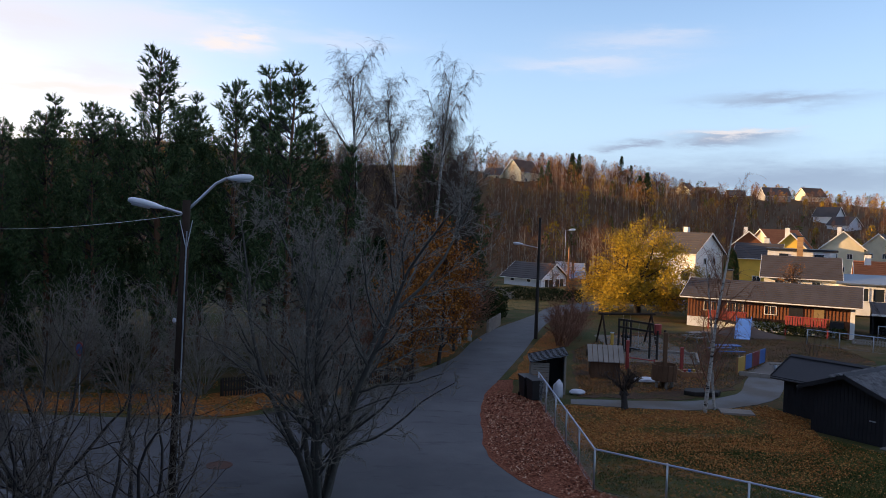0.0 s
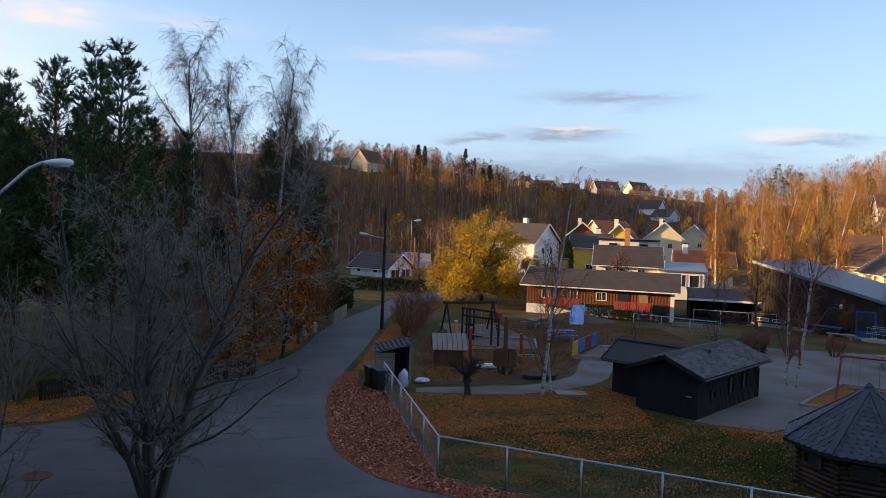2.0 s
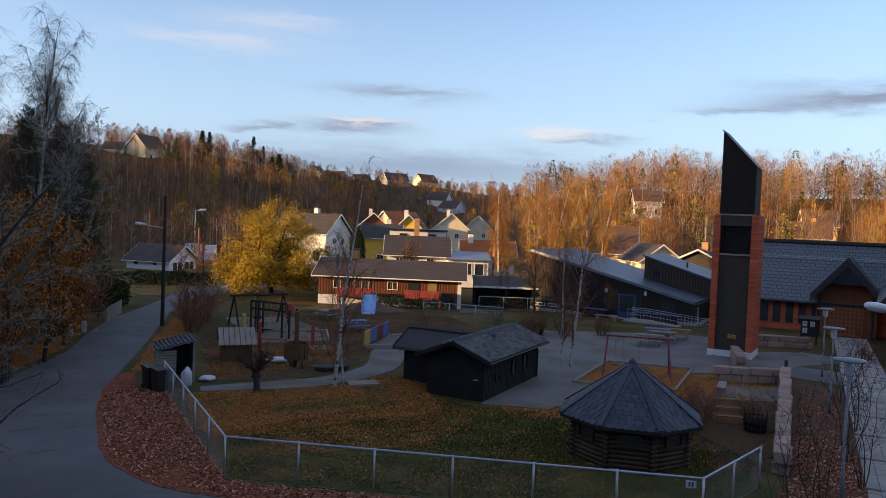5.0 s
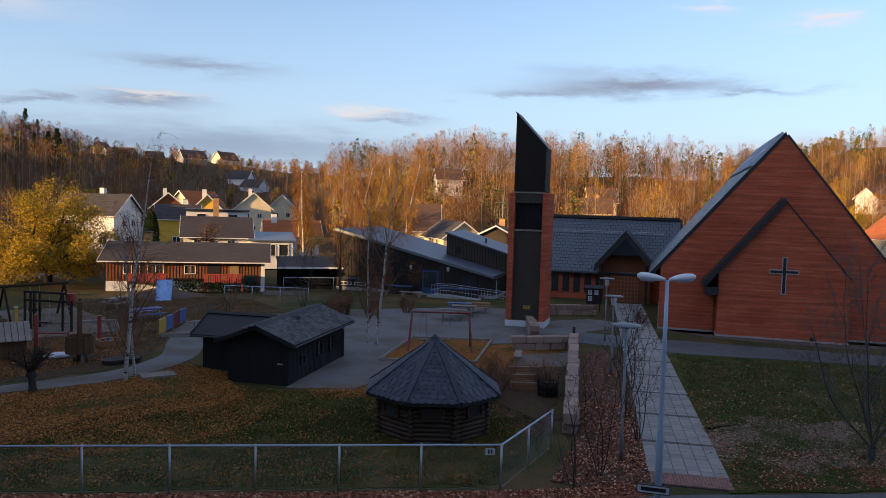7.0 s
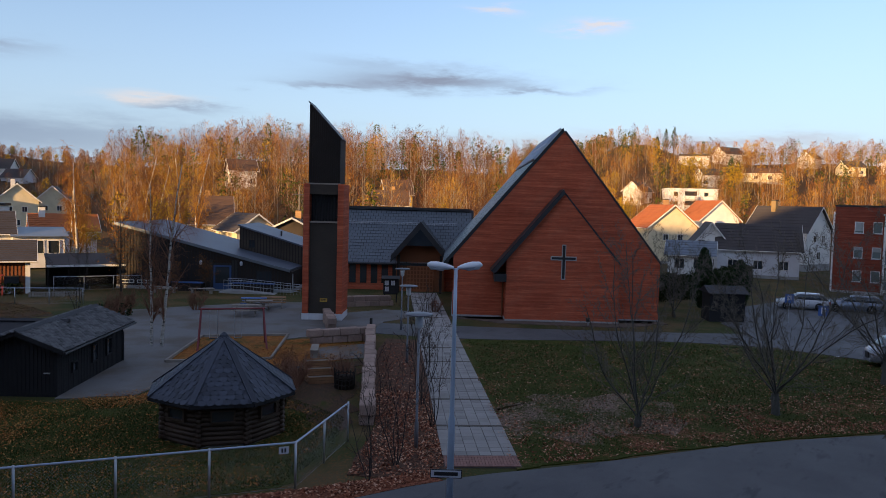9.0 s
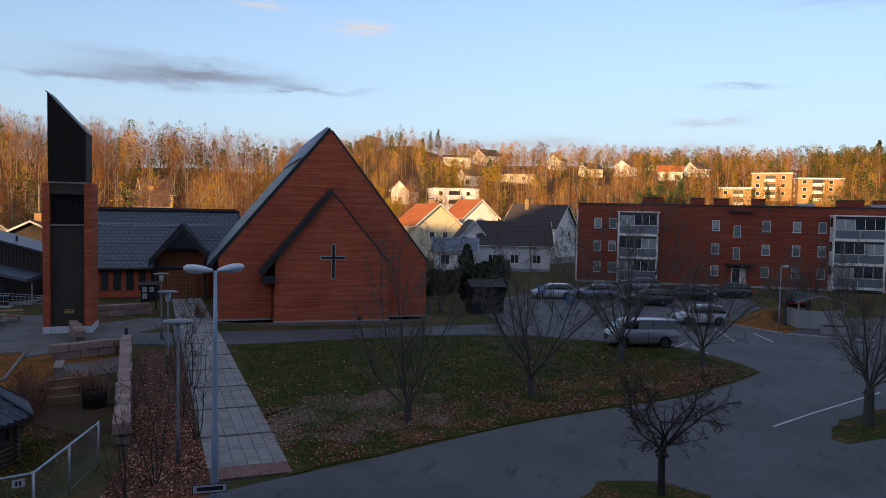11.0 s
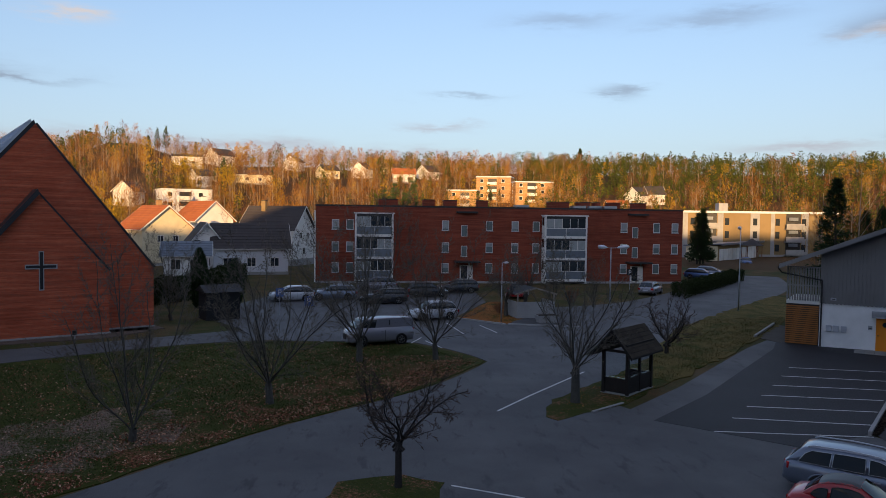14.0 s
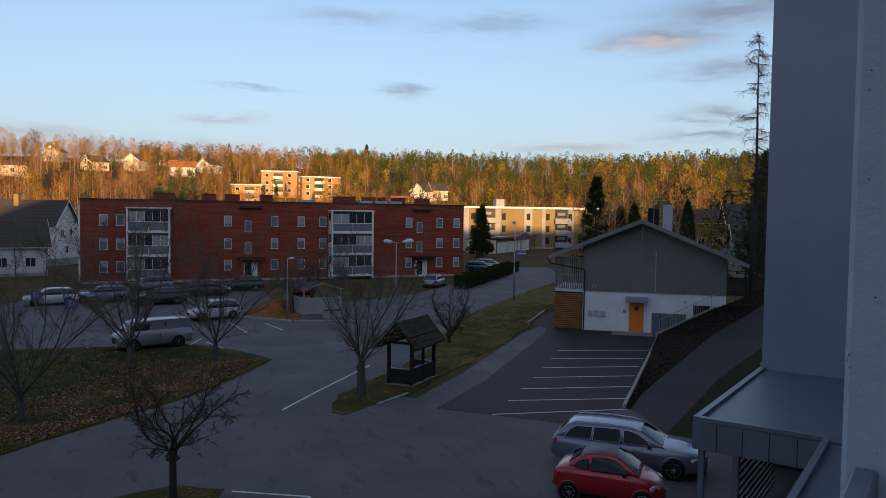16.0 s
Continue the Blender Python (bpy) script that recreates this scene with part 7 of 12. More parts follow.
def grow(rng, p, d, length, r, level, top, out, wob, lift, kids, ratio, spread, nseg=(7, 6, 5, 4, 3, 2)):
    """One branch as short segments, with its own branches in turn."""
    n = nseg[level]
    step = length / n
    for i in range(n):
        d = unit(d + rng.normal(size=3) * wob + np.array([0, 0, lift[level]]))
        q = p + d * step
        ra, rb = r * (1 - 0.75 * i / n), r * (1 - 0.75 * (i + 1) / n)
        out.append((*p, *q, ra, rb, level))
        if level < top and (i > 0 or level > 0):
            k = kids[level]
            for _ in range(int(k) + (rng.random() < k - int(k)) if length > 0.12 else 0):
                side = unit(np.cross(d, rng.normal(size=3)))
                a = spread[level] * rng.uniform(0.7, 1.3)
                nd = unit(d * math.cos(a) + side * math.sin(a))
                ln = length * ratio * rng.uniform(0.6, 1.15) * (1 - 0.45 * i / n)
                grow(rng, p + (q - p) * rng.random(), nd, ln, max(0.004, rb * 0.55), level + 1, top, out, wob, lift, kids, ratio, spread, nseg)
        p = q
    return p


def tree_meshes(segs, split, min_r=0.0):
    s = np.array(segs, float)
    s[:, 6:8] = np.maximum(s[:, 6:8], min_r)
    big = s[s[:, 8] <= split]
    small = s[s[:, 8] > split]
    return raw_mesh("trunk", *tubes(big, 7), smooth=True), raw_mesh("crown", *tubes(small, 3))


def bare_tree(label, seed, height, r, stems, lean, top=4, kids=(1.6, 1.5, 1.5, 1.2, 1), ratio=0.62, lift=(0.05, 0.10, 0.06, 0.03, 0.0), spread=(0.7, 0.75, 0.8, 0.9, 0.9), wob=0.10, bark="bark", twig="twig", min_r=0.006, trunk=0.0, place=(0, 0), category="tree", split=1, nseg=(10, 7, 5, 4, 3, 2), hang=0, hang_len=1.0, stout=0.5):
    rng = np.random.default_rng(seed)
    segs = []
    p = np.zeros(3)
    if trunk:
        q = np.array([rng.normal() * 0.05, rng.normal() * 0.05, trunk])
        segs.append((0, 0, -0.15, *(q * 0.3), r * 1.35, r * 1.1, 0))
        segs.append((*(q * 0.3), *q, r * 1.1, r * 0.95, 0))
        p = q
    a0 = rng.uniform(0, 6.28)
    for i in range(stems):
        a = a0 + i * 2 * math.pi / stems + rng.normal() * 0.2
        ln = lean * rng.uniform(0.5, 1.3) if stems > 1 else 0.02
        d = unit(np.array([math.cos(a) * ln, math.sin(a) * ln, 1.0]))
        b = p - d * 0.3 if trunk else np.array([math.cos(a) * r * 0.8, math.sin(a) * r * 0.8, -0.1])
        grow(rng, b, d, (height - trunk) * rng.uniform(0.75, 0.98), r * (stout if stems > 1 else 1.0), 0, top, segs, wob, lift, kids, ratio, spread, nseg)
    if hang:
        s = np.array(segs)
        s = s[(s[:, 8] >= 1) & (s[:, 5] > height * 0.25)]
        pick = s[rng.integers(0, len(s), hang)]
        q = pick[:, :3] + (pick[:, 3:6] - pick[:, :3]) * rng.random((hang, 1))
        d = pick[:, 3:6] - pick[:, :3]
        d = d / (np.linalg.norm(d, axis=1, keepdims=True) + 1e-9) * 0.6 + rng.normal(size=(hang, 3)) * 0.35
        ln = hang_len * rng.uniform(0.4, 1.2, (hang, 1)) / 4
        for k in range(4):
            d = d + np.array([0, 0, -0.34])
            d = d / (np.linalg.norm(d, axis=1, keepdims=True) + 1e-9)
            e = q + d * ln
            segs.extend(np.column_stack([q, e, np.full((hang, 2), min_r * 0.75), np.full(hang, 9)]).tolist())
            q = e
    tm, cm = tree_meshes(segs, split, min_r * 0.75 if hang else min_r)
    t = thing("tree", pose(*place, 0), label, category)
    part("trunk", tm, bark, t)
    part("crown", cm, twig, t)
    return t


def plant(t, places, seed=1):
    """Copies of a tree, each turned its own way and a little larger or smaller."""
    rng = random.Random(seed)
    for x, y, k in places:
        c = copy_thing(t, pose(x, y, seat(x, y), rng.uniform(-2, 2), rng.uniform(-2, 2), rng.uniform(0, 360)))
        c.scale = (k, k, k * rng.uniform(0.95, 1.08))


# the bare trees of the street, lawn and car park
CUP = (0.09, 0.06, 0.03, 0.0, 0.0)
bare_tree("large bare many-stemmed tree with lichen-grey bark", 11, 10.6, 0.25, 8, 0.41, top=4, kids=(1.9, 1.45, 1.25, 0.9), ratio=0.40, lift=(0.05, 0.03, 0.0, 0.0, 0.0), spread=(0.6, 0.65, 0.7, 0.8), wob=0.12, min_r=0.0065, trunk=0.0, bark="bark", twig="twig_lichen", stout=0.42, place=(-4.2, 22.0))
low = bare_tree("bare spreading tree beside the street", 5, 6.2, 0.12, 6, 0.95, top=4, kids=(0.9, 0.95, 0.9, 0.8), ratio=0.5, lift=CUP, wob=0.14, min_r=0.005, trunk=0.8, bark="bark_dark", twig="twig", place=(-6.6, 14.4))
plant(low, [(-10.5, 17.5, 1.05), (-9.0, 13.8, 0.9)], 3)
FINE = dict(top=4, ratio=0.42, lift=(0.055, 0.06, 0.04, 0.02, 0.0), spread=(0.58, 0.6, 0.66, 0.72), wob=0.11, min_r=0.0034, bark="bark", twig="twig", stout=0.26, kids=(1.05, 1.15, 1.35, 1.4))
vase_a = bare_tree("bare vase-shaped rowan on the lawn", 21, 7.9, 0.15, 8, 0.72, trunk=0.9, place=(33.1, 5.2), **FINE)
vase_b = bare_tree("bare upright rowan with several stems", 22, 7.8, 0.13, 6, 0.58, trunk=0.5, place=(27.8, 9.2), **FINE)
vase_c = bare_tree("bare round-crowned tree on the island", 23, 6.9, 0.18, 8, 0.82, trunk=1.5, place=(33.2, -8.1), **FINE)
plant(vase_a, [(42.4, 1.8, 1.12), (43.1, -2.5, 1.0)], 5)
plant(vase_c, [(62.0, -9.4, 0.8), (65.0, -11.5, 0.95)], 6)
plant(vase_b, [(58.6, 16.6, 1.0), (66.5, -14.2, 0.9), (68.4, -18.4, 0.7)], 7)
bare_tree("small dark knotty apple tree in a grass bed", 31, 4.6, 0.10, 7, 1.1, top=4, stout=0.4, kids=(0.9, 1.0, 1.1, 1.0), ratio=0.46, wob=0.17, lift=(0.02, 0.03, 0.03, 0.0, 0.0), min_r=0.0055, trunk=1.4, bark="bark_dark", twig="twig_dark", place=(23.0, -0.2))
bare_tree("low bare tree with wide branches by the shelter", 33, 4.4, 0.12, 6, 1.3, top=3, kids=(0.8, 0.9, 0.9), ratio=0.5, wob=0.15, min_r=0.008, trunk=0.7, bark="bark_dark", twig="twig_dark", place=(45.0, -16.6))
bare_tree("small bare tree on the leafy lawn", 35, 2.6, 0.14, 5, 1.2, top=3, kids=(0.9, 1.0, 1.0), ratio=0.55, wob=0.18, min_r=0.007, trunk=0.9, bark="bark_dark", twig="twig_dark", place=(8.0, 34.7))
sap = bare_tree("thin bare sapling beside the paved path", 37, 4.0, 0.04, 4, 0.35, top=3, kids=(0.6, 0.6, 0.6), ratio=0.4, min_r=0.0055, bark="bark_dark", twig="twig_dark", place=(19.0, 14.0))
plant(sap, [(17.4, 13.8, 0.8), (23.2, 15.4, 1.0), (25.4, 17.4, 0.95), (29.6, 20.0, 1.1), (34.2, 23.8, 1.0), (30.6, 50.4, 1.2), (24.0, 49.5, 0.8)], 8)


# birches
def birch(label, seed, height, r, place, twig="twig_red", kids=(2.4, 1.2, 1.2, 1.0), ratio=0.32, min_r=0.006, lift0=0.04, top=3, hang=500, hang_len=0.8):
    return bare_tree(label, seed, height, r, 1, 0.0, top=top, kids=kids, ratio=ratio, lift=(lift0, 0.07, -0.04, -0.14, -0.2), spread=(0.6, 0.6, 0.7, 0.8), wob=0.04, bark="birch_bark", twig=twig, min_r=min_r, place=place, split=0, nseg=(12, 6, 5, 4, 3), hang=hang, hang_len=hang_len)


b_yard = birch("slender white-barked birch on the gravel yard", 41, 13.0, 0.10, (26.35, 35.5), twig="twig_red")
birch("white-barked birch behind the footpath", 42, 10.5, 0.10, (11.75, 34.75), twig="twig_red")
plant(b_yard, [(12.4, 35.2, 0.72), (26.2, 36.0, 0.85)], 12)
b_tall = birch("tall bare birch with hanging grey twigs", 43, 24.5, 0.22, (-6.0, 52.0), twig="twig_dark", min_r=0.008, kids=(3.4, 1.6, 1.4, 1.0), ratio=0.30, lift0=0.04, hang=3600, hang_len=1.1)
plant(b_tall, [(-1.2, 53.5, 0.93), (-4.0, 56.0, 0.96), (-3.0, 58.0, 0.85), (1.0, 58.0, 0.72), (0.6, 62.0, 0.8)], 13)
b_mid = birch("bare birch in evening light", 44, 13.5, 0.17, (40.0, 66.0), twig="wood_gold", min_r=0.012, hang=900, hang_len=0.9)
plant(b_mid, [(52.0, 74.0, 1.05), (56.5, 70.5, 1.15), (61.0, 78.0, 1.1), (49.0, 82.0, 1.0), (64.5, 88.0, 1.15), (72.0, 98.0, 1.05), (45.5, 62.0, 0.62)], 14)


# pines and spruces
def needle_tree(name, label, seed, height, r, place, kind):
    rng = np.random.default_rng(seed)
    segs, tips, dirs = [], [], []
    n = 9
    p = np.zeros(3)
    axis = [p.copy()]
    for i in range(n):
        q = p + np.array([rng.normal() * 0.07, rng.normal() * 0.07, height / n])
        segs.append((*p, *q, r * (1 - i / n) + 0.02, r * (1 - (i + 1) / n) + 0.02, 0))
        p = q
        axis.append(p.copy())
    axis = np.array(axis)
    whorls = int(height / (0.46 if kind == "spruce" else 0.66))
    start = 0.10 if kind == "spruce" else 0.16
    for w in range(whorls):
        f = start + (1 - start) * (w + rng.random() * 0.6) / whorls
        if f > 0.985:
            continue
        c = np.array([np.interp(f * n, range(n + 1), axis[:, k]) for k in range(3)])
        for b in range(rng.integers(5, 8)):
            a = rng.uniform(0, 6.283)
            if kind == "spruce":
                ln = (1 - f) * height * 0.24 * rng.uniform(0.8, 1.15) + 0.25
                d = np.array([math.cos(a), math.sin(a), -0.25 + 0.5 * f])
            else:
                ln = (0.13 + 1.1 * (1 - f) ** 0.85) * height * 0.21 * rng.uniform(0.5, 1.25)
                d = np.array([math.cos(a), math.sin(a), 0.10 + 0.75 * f])
            d = unit(d)
            k = max(3, int(ln / 0.42))
            q = c
            for j in range(k):
                d = unit(d + rng.normal(size=3) * 0.10 + np.array([0, 0, 0.11 if kind == "pine" else 0.03]))
                e = q + d * ln / k
                segs.append((*q, *e, max(0.012, 0.05 * (1 - j / k)), max(0.01, 0.05 * (1 - (j + 1) / k)), 2))
                if j >= k * (0.25 if kind == "spruce" else 0.45):
                    for _ in range(5):
                        side = unit(rng.normal(size=3))
                        o = rng.uniform(0.05, 0.45) * (1.0 if kind == "pine" else 0.8)
                        tips.append(q + (e - q) * rng.random() + side * o * 0.8)
                        dirs.append(unit(d * 0.7 + side * 0.7 + np.array([0, 0, 0.35 if kind == "pine" else -0.1])))
                q = e
            tips.append(q)
            dirs.append(d)
    tips, dirs = np.array(tips), np.array(dirs)
    m = 10
    P = np.repeat(tips, m, 0)
    D = np.repeat(dirs, m, 0) + rng.normal(size=(len(P), 3)) * (0.55 if kind == "pine" else 0.45)
    P = P + np.repeat(dirs, m, 0) * rng.uniform(-0.12, 0.16, (len(P), 1))
    v, f = blades(P, D, rng.uniform(0.18, 0.38, len(P)), rng.uniform(0.04, 0.085, len(P)), rng)
    t = thing(name, pose(*place, seat(*place)), label, "tree")
    part("trunk", raw_mesh("trunk", *tubes([s for s in segs if s[8] == 0], 7), smooth=True), "pine_bark" if kind == "pine" else "bark_dark", t)
    tagged(part("crown_frame", raw_mesh("crown_frame", *tubes([s for s in segs if s[8] > 0], 3)), "bark_dark", t), kind="stuff")
    part("crown", raw_mesh("crown", v, f), "needles" if kind == "pine" else "spruce", t)
    return t


pine_a = needle_tree("pine_tree", "tall dark green pine at the wood's edge", 51, 17.5, 0.26, (-16.4, 41.0), "pine")
pine_b = needle_tree("pine_tree", "dark green pine with an open crown", 52, 16.2, 0.24, (-8.9, 39.5), "pine")
plant(pine_a, [(-13.2, 43.5, 0.92), (-20.0, 40.0, 0.80), (-24.5, 45.0, 0.82), (-18.5, 50.0, 0.92), (-30.0, 50.0, 0.8), (-22.0, 36.0, 0.6), (-28.0, 38.0, 0.72), (-1.8, 57.0, 0.78), (-15.0, 58.0, 0.9)], 21)
plant(pine_b, [(-11.2, 46.0, 0.98), (-14.5, 37.5, 0.62), (-18.4, 38.0, 0.66), (-25.5, 41.0, 0.72), (-9.6, 53.0, 0.9), (1.6, 63.5, 0.72), (-33.0, 44.0, 0.8), (-6.5, 44.0, 0.72), (-20.0, 44.0, 0.78), (-16.0, 47.0, 0.85), (-23.0, 50.0, 0.86), (-27.5, 48.0, 0.8), (-36.0, 47.0, 0.75), (-38.0, 54.0, 0.9), (-30.0, 56.0, 0.95), (-20.0, 58.0, 1.0), (-30.5, 40.5, 0.6)], 22)
spruce_a = needle_tree("spruce_tree", "dense dark green spruce tree", 53, 12.5, 0.2, (75.0, -45.4), "spruce")
plant(spruce_a, [(128.5, -53.6, 0.80), (129.2, -54.4, 0.72), (127.9, -52.8, 0.70), (128.0, -53.9, 0.74), (-4.6, 46.5, 0.62), (1.0, 60.5, 0.72), (-21.0, 34.8, 0.52), (-26.0, 34.6, 0.46), (-16.0, 35.4, 0.42), (2.0, 66.0, 0.62)], 23)
def larch_tree(label, seed, height, r, place):
    """A straight stem with level, drooping branches that bear short hanging twigs."""
    rng = np.random.default_rng(seed)
    segs = []
    n = 16
    for i in range(n):
        za, zb = height * i / n, height * (i + 1) / n
        segs.append((math.sin(za * 0.4) * 0.06, 0, za - 0.1, math.sin(zb * 0.4) * 0.06, 0, zb, r * (1.04 - i / n), r * (1.04 - (i + 1) / n), 0))
    z = height * 0.36
    while z < height * 0.985:
        f = z / height
        for _ in range(rng.integers(2, 5)):
            a = rng.uniform(0, 6.28)
            long_low = 1.7 if f < 0.55 and rng.random() < 0.5 else 1.0
            length = (0.35 + 5.0 * (1 - f) ** 0.75) * rng.uniform(0.3, 0.95) * long_low
            d = np.array([math.cos(a), math.sin(a), 0.05])
            p = np.array([math.sin(z * 0.4) * 0.06, 0, z])
            m = 7
            for k in range(m):
                d = unit(d + rng.normal(size=3) * 0.10 + np.array([0, 0, -0.10 + 0.045 * k]))
                q = p + d * length / m
                segs.append((*p, *q, 0.035 * (1 - f * 0.5) * (1 - 0.12 * k), 0.035 * (1 - f * 0.5) * (0.9 - 0.12 * k), 2))
                for _ in range(rng.integers(2, 5)):
                    e = unit(d * 0.5 + rng.normal(size=3) * 0.55 + np.array([0, 0, -0.25]))
                    b = p + (q - p) * rng.random()
                    c = b + e * rng.uniform(0.15, 0.55)
                    segs.append((*b, *c, 0.011, 0.008, 3))
                    e = unit(e + np.array([0, 0, -0.4]))
                    segs.append((*c, *(c + e * rng.uniform(0.1, 0.3)), 0.009, 0.007, 3))
                p = q
        z += rng.uniform(0.3, 0.85)
    tm, cm = tree_meshes(segs, 1, 0.008)
    t = thing("tree", pose(*place, 0), label, "tree")
    part("trunk", tm, "bark_dark", t)
    part("crown", cm, "twig_dark", t)
    return t


larch = larch_tree("tall thin larch with bare drooping branches", 55, 22.1, 0.22, (46.0, -41.2))
plant(pine_a, [(49.5, -45.6, 0.72), (56.0, -52.0, 0.8), (60.0, -57.0, 0.85), (66.0, -60.0, 0.8)], 24)


# single conifers that stand out on the hills
plant(spruce_a, [(42.5, 261.4, 0.9), (45.4, 263.9, 0.8), (65.5, 285.3, 0.82), (68.2, 282.6, 0.64), (60.1, 227.9, 0.92), (58.6, 230.4, 0.71), (297.5, 92.9, 0.67), (383.8, -95.8, 1.14)], 25)
plant(pine_b, [(32.1, 242.7, 0.61), (42.8, 255.2, 0.51), (29.4, 238.0, 0.53), (309.9, 93.3, 0.58), (318.5, 92.4, 0.7), (235.2, 51.0, 0.75), (243.4, 50.7, 0.6), (240.5, 54.9, 0.51), (270.4, 42.2, 0.38), (277.2, -36.3, 0.35), (274.8, -39.1, 0.36), (122.6, 1.2, 0.77), (122.6, -0.4, 0.8), (122.6, -2.1, 0.74), (122.6, -3.7, 0.78)], 26)


# the yellow maple and other trees in leaf
def leafy_tree(label, seed, height, r, place, leaf, count, size, shape=(1.0, 1.0), low=0.25, twig="twig_dark", name="tree", stems=1, fuzz=0.42):
    rng = np.random.default_rng(seed)
    segs = []
    p = np.array([0, 0, -0.1])
    if stems == 1:
        grow(rng, p, np.array([0, 0, 1.0]), height * 0.9, r, 0, 3, segs, 0.08, (0.05, 0.08, 0.05, 0.0), (2.2, 1.8, 1.4), 0.5, (0.9, 0.8, 0.8))
    else:
        segs.append((0, 0, -0.2, 0, 0, height * 0.13, r * 1.3, r, 0))
        for i in range(stems):
            a = i * 2.4 + rng.normal() * 0.3
            ln = 1.25 * math.sqrt((i + 0.4) / stems)
            d = unit(np.array([math.cos(a) * ln, math.sin(a) * ln, 0.95 - 0.85 * i / stems]))
            grow(rng, np.array([0, 0, height * 0.11]), d, height * (0.86 - 0.30 * i / stems), r * 0.5, 0, 3, segs, 0.13, (0.035, -0.02, -0.03, 0.0), (1.5, 1.4, 1.2), 0.46, (0.8, 0.8, 0.8))
    s = np.array(segs)
    fine = s[s[:, 8] >= 2]
    i = rng.integers(0, len(fine), count)
    pts = fine[i, 3:6] + rng.normal(size=(count, 3)) * np.array([fuzz, fuzz, fuzz * 0.85])
    keep = pts[:, 2] > height * low
    t = thing(name, pose(*place, seat(*place)), label, "tree")
    tm, cm = tree_meshes(segs, 1, 0.008)
    part("trunk", tm, "bark_dark", t)
    part("crown_frame", cm, twig, t)
    part("crown", raw_mesh("crown", *leaves(pts[keep], size, rng)), leaf, t)
    t.scale = (shape[0], shape[0], shape[1])
    return t


leafy_tree("broad maple in bright yellow autumn leaf", 61, 8.8, 0.30, (19.4, 77.0), "leaf_yellow", 56000, 0.15, (1.06, 1.0), 0.05, stems=16, fuzz=0.40)
bu = leafy_tree("young beech keeping its orange leaves", 62, 7.0, 0.12, (-2.2, 41.5), "leaf_orange", 4200, 0.15, (0.62, 1.0), 0.05)
plant(bu, [(-3.6, 39.2, 0.7), (-0.8, 44.5, 1.0), (0.2, 49.5, 0.9), (-2.4, 48.0, 1.15)], 31)
go = leafy_tree("small tree with thin golden leaves", 63, 8.0, 0.14, (58.0, 79.0), "leaf_yellow", 2600, 0.2, (0.8, 1.0), 0.1)
plant(go, [(64.0, 80.0, 0.9), (46.0, 73.0, 0.6), (70.0, 92.0, 1.1), (128.0, 66.0, 1.2), (118.0, 78.0, 0.9), (150.0, 52.0, 1.3), (215.0, 44.0, 1.6), (230.0, 62.0, 1.5)], 32)
ru = leafy_tree("bare tree tinged with reddish leaves", 64, 7.0, 0.12, (39.5, 58.5), "leaf_orange", 900, 0.14, (0.85, 1.0), 0.1)
plant(ru, [(41.6, 57.8, 0.42), (42.6, 55.8, 0.38), (44.4, 53.6, 0.42), (33.5, 74.0, 0.8), (26.0, 82.0, 0.9), (14.0, 84.0, 0.7), (12.5, 90.0, 0.6), (37.0, 80.0, 0.8), (52.0, 62.0, 0.6)], 33)


# shrubs, hedges and bushes
def shrub(label, seed, height, stems, place, twig="twig", lean=0.6, min_r=0.006, name="shrub"):
    rng = np.random.default_rng(seed)
    segs = []
    for i in range(stems):
        a = rng.uniform(0, 6.28)
        ln = lean * rng.uniform(0.2, 1.2)
        d = unit(np.array([math.cos(a) * ln, math.sin(a) * ln, 1.0]))
        grow(rng, np.array([math.cos(a) * 0.25, math.sin(a) * 0.25, -0.05]), d, height * rng.uniform(0.6, 1.0), 0.03, 0, 2, segs, 0.12, (0.03, 0.02, 0), (1.6, 1.6), 0.5, (0.6, 0.7), (5, 4, 3))
    s = np.array(segs)
    s[:, 6:8] = np.maximum(s[:, 6:8], min_r)
    t = thing(name, pose(*place, 0), label, "shrub")
    part("brush", raw_mesh("brush", *tubes(s, 3)), twig, t)
    return t


sh_a = shrub("grey bare thicket shrub", 71, 5.6, 26, (-15.2, 34.5), "twig_lichen", min_r=0.008)
plant(sh_a, [(-12.0, 35.0, 0.9), (-18.5, 34.6, 1.0), (-22.5, 34.2, 0.95), (-9.0, 37.2, 0.9), (-6.6, 41.0, 1.15), (-4.2, 44.6, 1.2), (-1.6, 50.6, 1.1), (-8.4, 45.0, 1.2)], 41)
sh_b = shrub("reddish bare undergrowth at the wood", 72, 5.0, 26, (-5.4, 38.6), "twig_red", 0.5, min_r=0.011)
plant(sh_b, [(-3.0, 45.6, 1.25), (-0.4, 53.0, 1.3), (-5.6, 47.0, 1.4), (-7.6, 41.6, 1.1), (-2.6, 55.0, 1.4), (0.8, 56.6, 1.2)], 42)
sh_c = shrub("bare brown garden shrub with thin stems", 73, 1.9, 22, (23.0, 22.6), "twig_red", 0.6, min_r=0.006)
plant(sh_c, [(24.4, 23.6, 0.9), (26.4, 22.6, 0.7), (8.6, 56.5, 1.7), (9.6, 59.0, 1.6), (8.0, 53.5, 1.4), (32.0, 46.8, 1.0), (34.0, 46.6, 0.8), (72.2, -17.4, 0.8), (47.8, 31.6, 0.6), (63.6, -9.2, 0.7), (30.6, 46.0, 0.9), (36.6, 45.2, 0.8)], 43)


